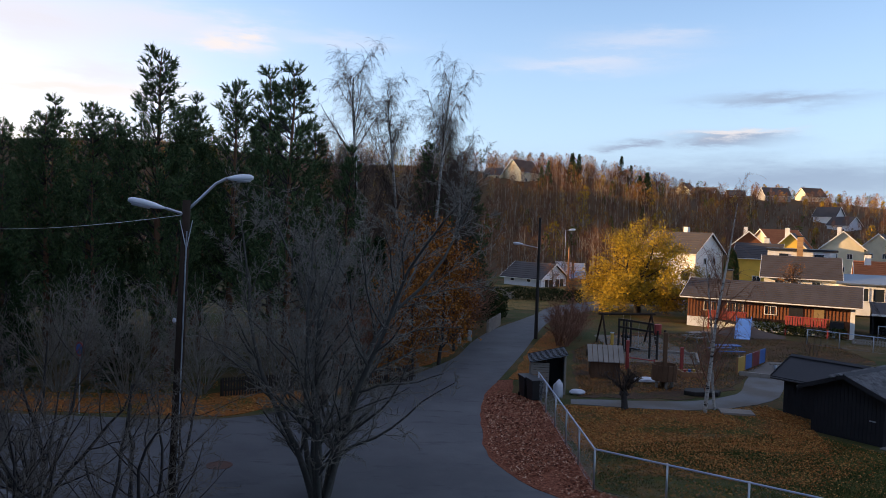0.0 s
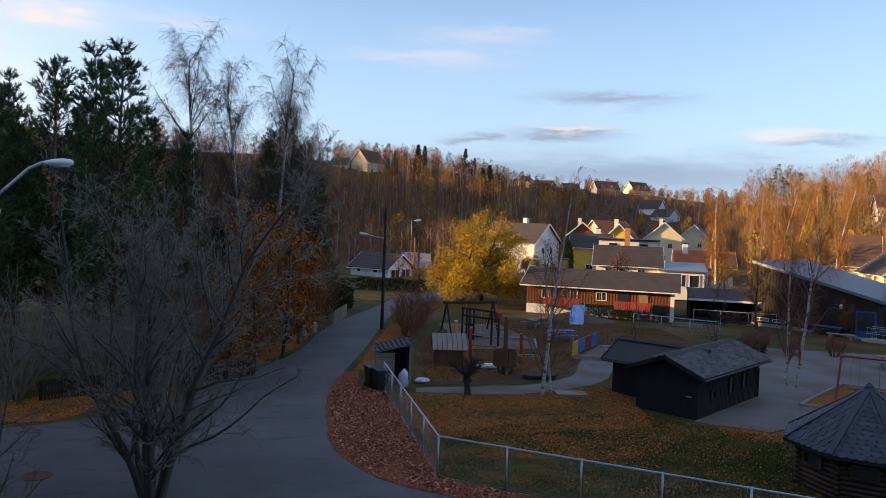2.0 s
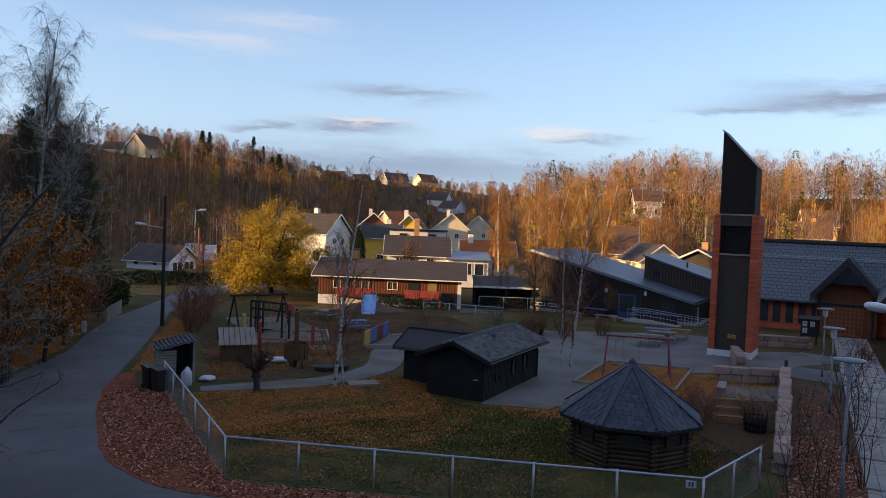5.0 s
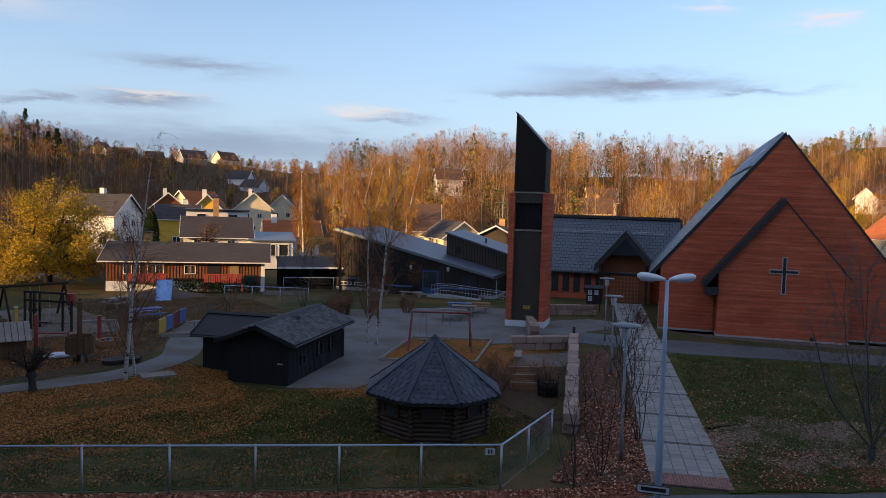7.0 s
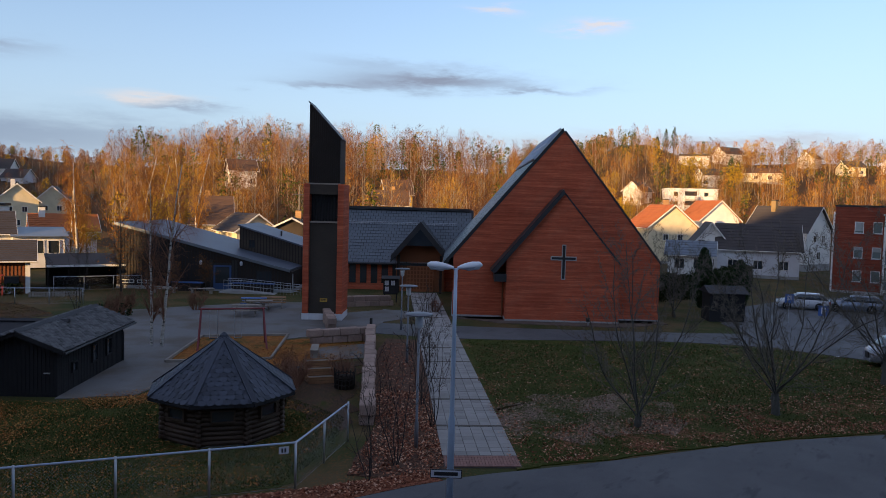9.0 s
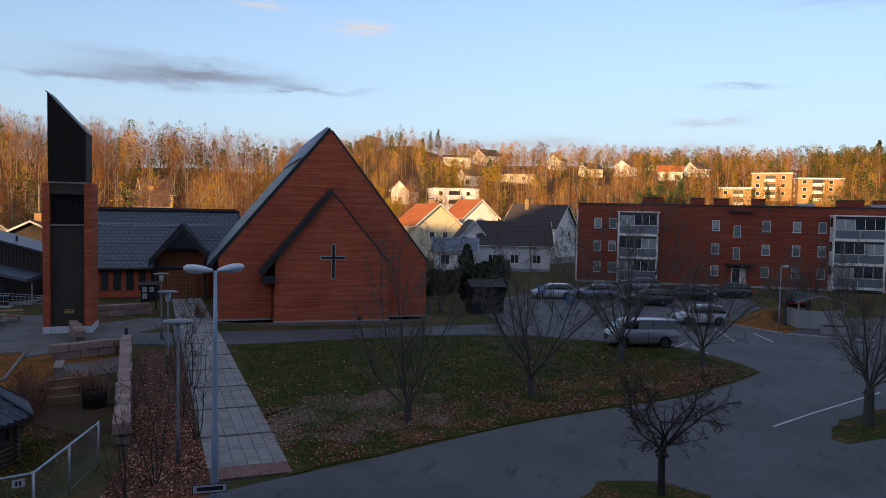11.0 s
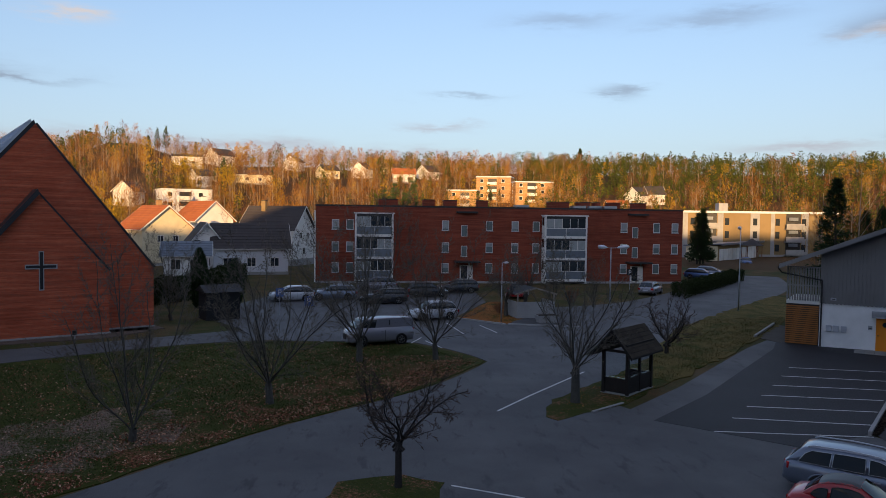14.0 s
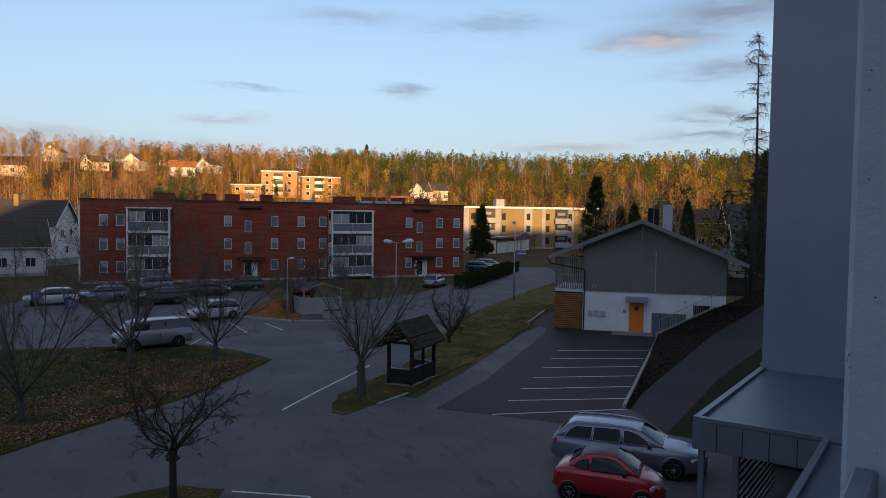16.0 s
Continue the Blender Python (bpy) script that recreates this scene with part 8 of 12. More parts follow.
def hedge(label, line, w, h, leaf, seed, name="hedge"):
    rng = np.random.default_rng(seed)
    ln = sum(math.dist(line[i], line[i + 1]) for i in range(len(line) - 1))
    n = int(ln * h * w * 260)
    pts = []
    cum = [0.0]
    for i in range(len(line) - 1):
        cum.append(cum[-1] + math.dist(line[i], line[i + 1]))
    s = rng.uniform(0, ln, n)
    x = np.interp(s, cum, [p[0] for p in line])
    y = np.interp(s, cum, [p[1] for p in line])
    j = np.clip(np.searchsorted(cum, s) - 1, 0, len(line) - 2)
    dx = np.array([line[i + 1][0] - line[i][0] for i in range(len(line) - 1)])[j]
    dy = np.array([line[i + 1][1] - line[i][1] for i in range(len(line) - 1)])[j]
    q = np.hypot(dx, dy)
    side = rng.uniform(-1, 1, n)
    side = np.sign(side) * np.abs(side) ** 0.35 * w / 2
    z = h * rng.uniform(0, 1, n) ** 0.8 * (1 + 0.06 * np.sin(s * 1.7))
    P = np.column_stack([x - dy / q * side, y + dx / q * side, z]) + rng.normal(size=(n, 3)) * 0.05
    me = raw_mesh(name, *leaves(P, 0.16, rng))
    me.materials.append(M[leaf])
    return tagged(new(name, me), label, "hedge", kind="stuff")


hedge("clipped dark green hedge along the car park", [(76.6, -29.6), (88.0, -38.2), (99.5, -46.8)], 1.6, 1.5, "leaf_green", 81)
hedge("low dark hedge below the brown house", [(26.6, 65.2), (33.0, 62.0)], 1.2, 1.0, "leaf_green", 82)
hedge("dark evergreen hedge beside the garage", [(3.6, 88.4), (9.0, 88.8), (15.6, 87.0)], 1.8, 1.4, "leaf_green", 83)
hedge("dark garden hedge behind the church", [(60.0, 24.0), (68.0, 21.5), (76.0, 18.0), (90.0, 18.0)], 2.4, 2.2, "leaf_green", 84)
hedge("dark evergreen shrubs by the lane", [(4.4, 70.4), (2.8, 66.0)], 2.4, 2.4, "leaf_green", 85)
hedge("low dark juniper beside the hut yard", [(30.4, 47.4), (32.2, 46.6)], 1.2, 0.8, "spruce", 86)


def cypress(place, h, r, seed):
    rng = np.random.default_rng(seed)
    n = 5200
    f = rng.uniform(0, 1, n)
    a = rng.uniform(0, 6.283, n)
    rad = r * np.sin(np.clip(0.12 + f * 0.9, 0, 1) * math.pi) ** 0.6 * rng.uniform(0.75, 1.0, n)
    P = np.column_stack([np.cos(a) * rad, np.sin(a) * rad, f * h])
    D = np.column_stack([np.cos(a) * 0.5, np.sin(a) * 0.5, np.ones(n)])
    t = thing("cypress", pose(*place, 0), "narrow dark evergreen cypress", "tree")
    part("trunk", MB().tube((0, 0, -0.1), (0, 0, h * 0.8), 0.08, 0.03, 6), "bark_dark", t)
    part("crown", raw_mesh("crown", *blades(P, D + rng.normal(size=(n, 3)) * 0.25, rng.uniform(0.25, 0.5, n), 0.09, rng)), "spruce", t)


cypress((66.3, 16.4), 4.9, 0.65, 91)
cypress((68.6, 13.9), 3.9, 0.75, 92)
cypress((94.6, -61.2), 9.4, 1.0, 93)
cypress((93.2, -62.6), 10.0, 1.1, 96)
cypress((84.6, -65.2), 10.2, 1.0, 97)
cypress((40.0, 106.0), 6.4, 1.0, 94)


# ---- the woods on the hills ----
def far_woods():
    rng = np.random.default_rng(7)
    # from bearing, to bearing, from distance, to distance, count, share of conifers, share in yellow leaf, share golden, lowest and greatest height
    # bearings 44 to 64: golden share lowered, brown trees standing in for part shade
    zones = [(-42, -14, 62, 200, 520, 0.55, 0.0, 0.5, 7, 11), (-14, 3, 90, 300, 420, 0.12, 0.02, 0.4, 5.5, 9), (3, 22, 118, 330, 1500, 0.05, 0.02, 0.3, 4.5, 8.5), (22, 33, 165, 440, 620, 0.06, 0.05, 0.3, 3.5, 6.5),
             (33, 44, 106, 270, 520, 0.05, 0.03, 0.65, 7, 12), (44, 64, 112, 265, 860, 0.10, 0.02, 0.5, 7, 13), (62, 88, 150, 380, 1400, 0.10, 0.06, 0.8, 6.5, 11),
             (66, 71.5, 318, 372, 110, 0.85, 0.0, 0.5, 6, 9), (88, 104, 190, 430, 1500, 0.24, 0.06, 0.85, 6.5, 10.5), (100, 134, 178, 430, 3200, 0.62, 0.05, 0.75, 6.5, 10.5), (120, 136, 95, 180, 150, 0.35, 0.02, 0.5, 9, 14)]
    keep = np.array(KEEP + [(212, 57), (275, -26), (283, -39), (276, -51), (162, -62), (161, -72), (159, -82), (158, -92), (150, -85), (140, -70), (118, -55), (130, -75)])
    ka, kr = np.degrees(np.arctan2(keep[:, 0], keep[:, 1])), np.hypot(keep[:, 0], keep[:, 1])
    T = []
    for a0, a1, r0, r1, n, con, yel, gold, h0, h1 in zones:
        n = int(n * 0.72)
        a = rng.uniform(a0, a1, n)
        r = np.sqrt(rng.uniform(r0 * r0, r1 * r1, n))
        for i in range(n):
            off = np.abs(ka - a[i]) * math.pi / 180 * kr
            if ((off < 5.5) & (r[i] > kr - 13) & (r[i] < kr + 7) & (kr > 60)).any():
                continue
            if -140 < r[i] * math.sin(math.radians(a[i])) < 4 and 60 < r[i] * math.cos(math.radians(a[i])) < 106 and r[i] < 175:
                continue
            if 69.5 < a[i] < 74.5 and 322 < r[i] < 362:
                continue
            x, y = r[i] * math.sin(math.radians(a[i])), r[i] * math.cos(math.radians(a[i]))
            c = con
            if a0 >= 88:
                c = con * (0.45 + 1.3 * (r[i] - r0) / (r1 - r0))
            u = rng.random()
            k = 1 if u < c else 2 if u < c + yel else 0
            g = rng.random() < gold
            T.append((x, y, seat(x, y) - 0.2, h0 * 0.9 + (h1 * 1.1 - h0 * 0.9) * rng.random() ** 1.4, k, g, r[i]))
    T = np.array(T, float)

    def emit(name, label, sel, material, shards, trunk_mat, style):
        t = T[sel]
        if not len(t):
            return
        n, s = len(t), shards
        f = rng.uniform(0, 1, (n, s))
        ang = rng.uniform(0, 6.283, (n, s))
        h = t[:, 3:4]
        if style == "birch":
            lo = 0.14
            z = lo + (1 - lo) * f
            rad = 0.23 * np.sin(np.clip(1 - f, 0.03, 1) ** 0.75 * math.pi * 0.86) * rng.uniform(0.15, 1.0, (n, s)) * h
            D = np.stack([np.cos(ang) * 0.55, np.sin(ang) * 0.55, np.full_like(ang, 1.0)], -1) + rng.normal(size=(n, s, 3)) * 0.28
            ln, w = h * rng.uniform(0.05, 0.13, (n, s)), rng.uniform(0.035, 0.085, (n, s)) * (t[:, 6:7] / 230) ** 0.5
        elif style == "leafy":
            z = 0.2 + 0.8 * f
            rad = 0.24 * np.sin(np.clip(1 - f, 0.05, 1) ** 0.7 * math.pi * 0.9) * rng.uniform(0.4, 1.0, (n, s)) * h
            D = rng.normal(size=(n, s, 3))
            ln, w = rng.uniform(0.3, 0.7, (n, s)), rng.uniform(0.2, 0.45, (n, s))
        elif style == "pine":
            z = 0.42 + 0.58 * f
            rad = 0.19 * np.sin(np.clip(1 - f, 0.05, 1) ** 0.6 * math.pi * 0.92) * rng.uniform(0.3, 1.0, (n, s)) * h
            D = np.stack([np.cos(ang), np.sin(ang), np.full_like(ang, 0.5)], -1) + rng.normal(size=(n, s, 3)) * 0.5
            ln, w = h * rng.uniform(0.03, 0.07, (n, s)), rng.uniform(0.2, 0.42, (n, s))
        else:
            z = 0.08 + 0.92 * f
            rad = 0.23 * (1 - f) ** 0.8 * rng.uniform(0.35, 1.0, (n, s)) * h
            D = np.stack([np.cos(ang), np.sin(ang), np.full_like(ang, -0.15)], -1) + rng.normal(size=(n, s, 3)) * 0.3
            ln, w = h * rng.uniform(0.03, 0.08, (n, s)), rng.uniform(0.25, 0.5, (n, s))
        P = np.stack([t[:, 0:1] + np.cos(ang) * rad, t[:, 1:2] + np.sin(ang) * rad, t[:, 2:3] + z * h], -1)
        v, fc = blades(P.reshape(-1, 3), D.reshape(-1, 3), ln.ravel(), w.ravel(), rng)
        w_ob = thing(name, Matrix(), label, "woods", kind="stuff")
        tagged(part("crowns", raw_mesh("crowns", v, fc), material, w_ob), kind="stuff")
        lean = rng.normal(size=(n, 2)) * 0.03
        sg = np.column_stack([t[:, 0], t[:, 1], t[:, 2] - 0.5, t[:, 0] + lean[:, 0] * t[:, 3], t[:, 1] + lean[:, 1] * t[:, 3], t[:, 2] + t[:, 3] * 0.9, 0.007 * t[:, 3] + 0.02, np.full(n, 0.03)])
        tagged(part("trunks", raw_mesh("trunks", *tubes(sg, 4)), trunk_mat, w_ob), kind="stuff")
        if style == "birch":
            # some rising limbs on every tree
            m = 5
            fz = rng.uniform(0.3, 0.75, (n, m))
            an = rng.uniform(0, 6.283, (n, m))
            b = np.stack([t[:, 0:1] + 0 * an, t[:, 1:2] + 0 * an, t[:, 2:3] + fz * h], -1)
            e = b + np.stack([np.cos(an) * 0.11 * h, np.sin(an) * 0.11 * h, 0.17 * h + 0 * an], -1)
            sg = np.concatenate([b.reshape(-1, 3), e.reshape(-1, 3), np.full((n * m, 1), 0.045), np.full((n * m, 1), 0.015)], 1)
            tagged(part("limbs", raw_mesh("limbs", *tubes(sg, 3)), trunk_mat, w_ob), kind="stuff")

    k, g, r = T[:, 4], T[:, 5], T[:, 6]
    emit("near_birch_wood", "bare golden birch wood behind the houses", (k == 0) & (g == 1) & (r < 200), "wood_gold", 330, "far_trunk", "birch")
    emit("far_birch_wood", "bare golden birch wood on the hills", (k == 0) & (g == 1) & (r >= 200), "wood_gold", 250, "far_trunk", "birch")
    emit("bare_wood", "brown leafless wood on the hillside", (k == 0) & (g == 0), "wood_brown", 270, "far_trunk", "birch")
    emit("yellow_wood", "scattered trees in yellow leaf", k == 2, "leaf_gold", 200, "bark", "leafy")
    tall = rng.random(len(T)) < 0.5
    emit("spruce_wood", "dark green spruces in the woods", (k == 1) & ~tall, "spruce_far", 170, "bark_dark", "conifer")
    emit("pine_wood", "olive green pines in the woods", (k == 1) & tall, "spruce_far", 150, "pine_bark", "pine")


M["leaf_gold"] = island("dull_golden_leaves", [(0.0, (0.16, 0.10, 0.015)), (0.5, (0.28, 0.18, 0.022)), (1.0, (0.40, 0.25, 0.03))])
M["spruce_far"] = island("far_conifer_needles", [(0.0, (0.028, 0.042, 0.010)), (0.6, (0.066, 0.084, 0.016)), (1.0, (0.12, 0.125, 0.022))])
far_woods()


# ---- fences, walls and paving ----
def chain_fence(label, line, h=1.35, gap=2.45):
    """Galvanised posts and rails with diagonal wire between them."""
    f = thing("chain_link_fence", Matrix(), label, "fence")
    wires = []
    post = MB().tube((0, 0, -0.1), (0, 0, h + 0.04), 0.035, n=8).mesh("post", smooth=True)
    for a, b in zip(line, line[1:]):
        a, b = Vector((*a, 0)), Vector((*b, 0))
        d = b - a
        ln = d.length
        n = max(1, round(ln / gap))
        for i in range(n + (1 if b == Vector((*line[-1], 0)) else 0)):
            part("post", post, "steel", f, m=Matrix.Translation(a + d * i / n))
        part("top_rail", MB().tube(a + Vector((0, 0, h)), b + Vector((0, 0, h)), 0.03, n=8), "steel_paint", f)
        part("bottom_wire", MB().tube(a + Vector((0, 0, 0.06)), b + Vector((0, 0, 0.06)), 0.006, n=3), "steel", f)
        u, k, s = d / ln, h - 0.06, -h
        while s < ln:
            for sgn in (1, -1):
                s0, s1, z0, z1 = (s, s + k, 0.06, h) if sgn > 0 else (s, s + k, h, 0.06)
                t0, t1 = max(0.0, (0 - s0) / k), min(1.0, (ln - s0) / k)
                if t1 > t0:
                    wires.append((*(a + u * (s0 + k * t0)), *(a + u * (s0 + k * t1)), 0.0009, 0.0009))
                    wires[-1] = (*wires[-1][:2], z0 + (z1 - z0) * t0, *wires[-1][3:5], z0 + (z1 - z0) * t1, 0.0009, 0.0009)
            s += 0.085
    tagged(part("wire_mesh", raw_mesh("wire_mesh", *tubes(wires, 3)), "steel", f), kind="stuff")
    return f


ch_f = chain_fence("galvanised chain-link fence round the kindergarten", [(4.1, 36.0), (4.3, 23.4), (15.7, 15.1), (19.9, 16.7)])
nb = part("number_sign", box(-0.14, -0.02, -0.1, 0.14, 0.0, 0.1), "plastic_white", ch_f, "small white number sign", m=pose(15.4, 15.27, 1.17, 0, 0, bearing(11.4, -8.3)))
for i in range(2):
    part("digit_bar", box(-0.07 + i * 0.085, -0.026, -0.06, -0.02 + i * 0.085, -0.021, 0.06), "black", nb)
chain_fence("pale metal fence beside the green lawn", [(28.0, 58.5), (33.0, 53.6)], 1.2, 2.5)
chain_fence("pale metal fence behind the kindergarten", [(35.8, 62.4), (44.0, 58.0), (52.0, 53.5)], 1.2, 2.5)


def stone_wall(label, a, b, courses, seed, thick=0.55):
    """A wall of rough granite blocks, laid course on course."""
    rng = random.Random(seed)
    a, b = Vector((*a, 0)), Vector((*b, 0))
    d = b - a
    w = thing("stone_wall", Matrix.Translation(a) @ pose(0, 0, 0, 0, 0, bearing(d.x, d.y)), label, "wall")
    z = 0.0
    for c in range(courses):
        x, h = -0.2 * (c % 2), 0.42
        while x < d.length - 0.1:
            ln = rng.uniform(0.75, 1.25)
            k = MB()
            j = lambda q: rng.uniform(-q, q)
            x0, x1, y0, y1, z0, z1 = x + 0.015, min(x + ln, d.length) - 0.015, -thick / 2 + j(0.04), thick / 2 + j(0.04), z + 0.01, z + h + j(0.02)
            if x1 - x0 > 0.2:
                k.box(x0, y0, z0, x1, y1, z1)
                k.v = [(p[0] + j(0.03), p[1] + j(0.03), p[2] + (j(0.025) if p[2] > z0 else 0)) for p in k.v]
                part("block", k, "granite", w, bevel=0.035)
            x += ln
        z += h


stone_wall("low wall of rough pink granite blocks along the path", (21.7, 17.3), (36.2, 28.6), 2, 1)
stone_wall("cross wall of rough granite blocks", (32.2, 29.8), (35.6, 28.1), 2, 2)
stone_wall("short granite wall beside the tower", (36.4, 31.9), (39.6, 35.2), 2, 3)
stone_wall("granite wall by the notice board", (45.4, 38.6), (48.8, 36.4), 2, 4)


def paved_path():
    """Rows of slabs with a brick threshold; the nearest are pieces of their own."""
    o, e = Vector((20.45, 11.65, 0)), Vector((57.6, 39.4, 0))
    d = (e - o).normalized()
    r = bearing(d.x, d.y)
    ln = (e - o).length
    p = thing("paved_path", Matrix.Translation(o) @ pose(0, 0, 0, 0, 0, r), "straight path of pale concrete slabs to the church door", "path", kind="structure")
    W = 2.46
    part("bed", box(0, -W / 2, -0.1, ln, W / 2, 0.040), "joint", p)
    slab = MB().box(0.006, 0.008, 0, 0.394, 0.402, 0.026).mesh("slab", bevel=0.006)
    brick = MB().box(0.004, 0.004, 0, 0.196, 0.098, 0.028).mesh("paving_brick", bevel=0.004)
    rng = random.Random(4)
    rest, rest_b = MB(), MB()
    n = 0
    for i in range(5):
        for j in range(24):
            part("paving_brick", brick, "paver_red", p, m=pose(0.02 + i * 0.2, -W / 2 + 0.03 + j * 0.1, 0.038))
    x, row = 1.04, 0
    while x < ln - 0.4:
        if row % 9 == 8:
            for j in range(24):
                rest_b.box(x + 0.004, -W / 2 + 0.034 + j * 0.1, 0.038, x + 0.196, -W / 2 + 0.128 + j * 0.1, 0.066)
            x += 0.2
        for j in range(6):
            y = -W / 2 + j * 0.41
            dz = rng.uniform(-0.004, 0.004)
            if n < 290:
                part("slab", slab, "paver", p, m=pose(x, y, 0.038 + dz, rng.uniform(-0.4, 0.4), rng.uniform(-0.4, 0.4), 0))
                n += 1
            else:
                rest.box(x + 0.008, y + 0.012, 0.038, x + 0.392, y + 0.398, 0.063 + dz)
        x += 0.4
        row += 1
    tagged(part("slab_field", rest, "paver_far", p), kind="stuff")
    tagged(part("brick_row", rest_b, "joint", p), kind="stuff")


M["paver_far"] = island("pale_slab_field", [(0.0, (0.25, 0.24, 0.235)), (0.5, (0.30, 0.29, 0.28)), (1.0, (0.34, 0.33, 0.32))], 0.85, 20)
paved_path()


def stripe(name, a, b, w, label, z=0.034):
    a, b = Vector((*a, 0)), Vector((*b, 0))
    d = b - a
    mb = MB().box(0, -w / 2, 0, d.length, w / 2, 0.004)
    me = mb.mesh(name)
    me.materials.append(M["line"])
    ob = new(name, me)
    ob.matrix_basis = Matrix.Translation(a + Vector((0, 0, z))) @ pose(0, 0, 0, 0, 0, bearing(d.x, d.y))
    return tagged(ob, label, "road marking", kind="structure")


for a, b in (((28.6, -12.4), (27.7, -18.2)), ((30.5, -14.0), (29.3, -19.3)), ((32.35, -15.5), (31.3, -20.8)), ((34.4, -17.2), (33.3, -22.4)), ((36.45, -18.8), (35.3, -24.0)), ((38.6, -20.4), (37.2, -25.6)), ((40.8, -22.0), (39.4, -27.4))):
    stripe("parking_line", a, b, 0.09, "thin white painted parking line", 0.031)
for a, b in (((31.8, -4.45), (34.5, -6.33)), ((34.5, -6.33), (39.7, -10.17)), ((23.1, -1.8), (22.0, -3.85)), ((22.0, -3.85), (20.6, -3.6)), ((49.3, 4.4), (46.2, 5.2)), ((47.9, -1.0), (50.8, -2.0)), ((57.6, -4.2), (52.4, -5.0)), ((56.6, -6.6), (53.0, -7.4)), ((47.4, 6.4), (49.3, 4.4)), ((49.5, -2.2), (46.9, -3.1))):
    stripe("road_line", a, b, 0.085, "worn white line on the asphalt", 0.022)


def kerb(label, pts, h, w, material="concrete", name="kerb"):
    k = thing(name, Matrix(), label, "kerb", kind="structure")
    for a, b in zip(pts, pts[1:]):
        a, b = Vector((*a, 0)), Vector((*b, 0))
        n = max(1, round((b - a).length / 1.0))
        for i in range(n):
            p, q = a + (b - a) * i / n, a + (b - a) * (i + 1) / n
            g = (q - p).normalized() * 0.008
            part("kerbstone", MB().bar(p + g + Vector((0, 0, h / 2 - 0.05)), q - g + Vector((0, 0, h / 2 - 0.05)), w, h + 0.1), material, k, bevel=0.015)


kerb("concrete kerb along the planted bank", [(27.9, -18.2), (31.6, -21.3), (37.5, -26.2), (43.4, -31.1)], 0.2, 0.15, "concrete")
kerb("pale kerb along the car park bed", [(57.0, -8.6), (60.2, -5.2), (60.9, -4.7)], 0.12, 0.16)
kerb("pale kerb along the car park bed", [(57.0, -8.8), (55.6, -14.0)], 0.12, 0.16)
kerb("short white kerb on the island", [(31.5, -8.4), (33.0, -10.2)], 0.08, 0.12, "concrete")
kerb("pale kerb beside the grass bank", [(51.2, -25.2), (54.0, -27.3), (57.4, -29.8)], 0.2, 0.16)
sheet("side_paving", [(48.9, -25.9), (51.1, -25.3), (57.4, -29.9), (55.4, -31.2)], 0.04, "joint", "grey concrete paving beside the grey house", "paving")


def bank():
    """The mulched slope between the parking places and the drive, with the drive above it."""
    low = [(27.8, -18.2), (30.8, -20.6), (35.2, -24.3), (43.2, -30.9), (42.4, -34.7), (42.1, -36.0), (47.0, -44.0)]
    mid = [(27.9, -18.5), (29.9, -20.5), (33.6, -25.0), (38.0, -31.0), (39.6, -34.6), (40.4, -36.6), (45.4, -44.8)]
    hi = [(24.2, -17.6), (27.6, -21.6), (30.6, -25.4), (34.6, -32.0), (36.4, -35.6), (37.4, -37.6), (42.6, -46.5)]
    zl, zm = (0.06, 0.10, 0.15, 0.25, 1.95, 2.4, 3.0), (0.036, 0.06, 0.3, 1.0, 1.7, 2.15, 3.0)
    def strip(name, a, za, b, zb, mat, label):
        mb = MB()
        n = 6
        rng = random.Random(9)
        for i in range(len(a) - 1):
            for k in range(n):
                t0, t1 = k / n, (k + 1) / n
                q = [(a, za, t0, i), (a, za, t1, i), (b, zb, t1, i), (b, zb, t0, i)]
                mb.add([(l[j][0] + (l[j + 1][0] - l[j][0]) * t, l[j][1] + (l[j + 1][1] - l[j][1]) * t, zz[j] + (zz[j + 1] - zz[j]) * t) for l, zz, t, j in q], [(0, 1, 2, 3)])
        me = mb.mesh(name)
        me.materials.append(M[mat])
        tagged(new(name, me), label, "ground", kind="structure")
    strip("mulch_bank", low, zl, mid, zm, "mulch", "sloping bank covered with dark bark mulch")
    rng = np.random.default_rng(31)
    L, Mi, ZL, ZM = np.array(low), np.array(mid), np.array(zl), np.array(zm)
    n = 9000
    u, v = rng.uniform(0, len(low) - 1.001, n), rng.random(n)
    k, e = u.astype(int), (u % 1)[:, None]
    a, c = L[k] + (L[k + 1] - L[k]) * e, Mi[k] + (Mi[k + 1] - Mi[k]) * e
    za, zc = ZL[k] + (ZL[k + 1] - ZL[k]) * e[:, 0], ZM[k] + (ZM[k + 1] - ZM[k]) * e[:, 0]
    P = np.column_stack([a + (c - a) * v[:, None], za + (zc - za) * v + 0.01])
    D = np.column_stack([rng.normal(size=(n, 2)), rng.uniform(-0.1, 0.5, n)])
    bc = thing("bark_chips", Matrix(), "dark bark chips strewn over the bank", "bark chips", kind="stuff")
    tagged(part("chips", raw_mesh("chips", *blades(P, D, rng.uniform(0.05, 0.16, n), rng.uniform(0.03, 0.08, n), rng)), "bark_chip", bc), kind="stuff")
    strip("drive", mid, zm, hi, zm, "asphalt_new", "dark asphalt drive climbing beside the bank")
    strip("drive_verge", hi, zm, [(q[0] - 3.2, q[1] - 2.0) for q in hi], zm, "verge_green", "strip of dark grass beside the drive")


bank()


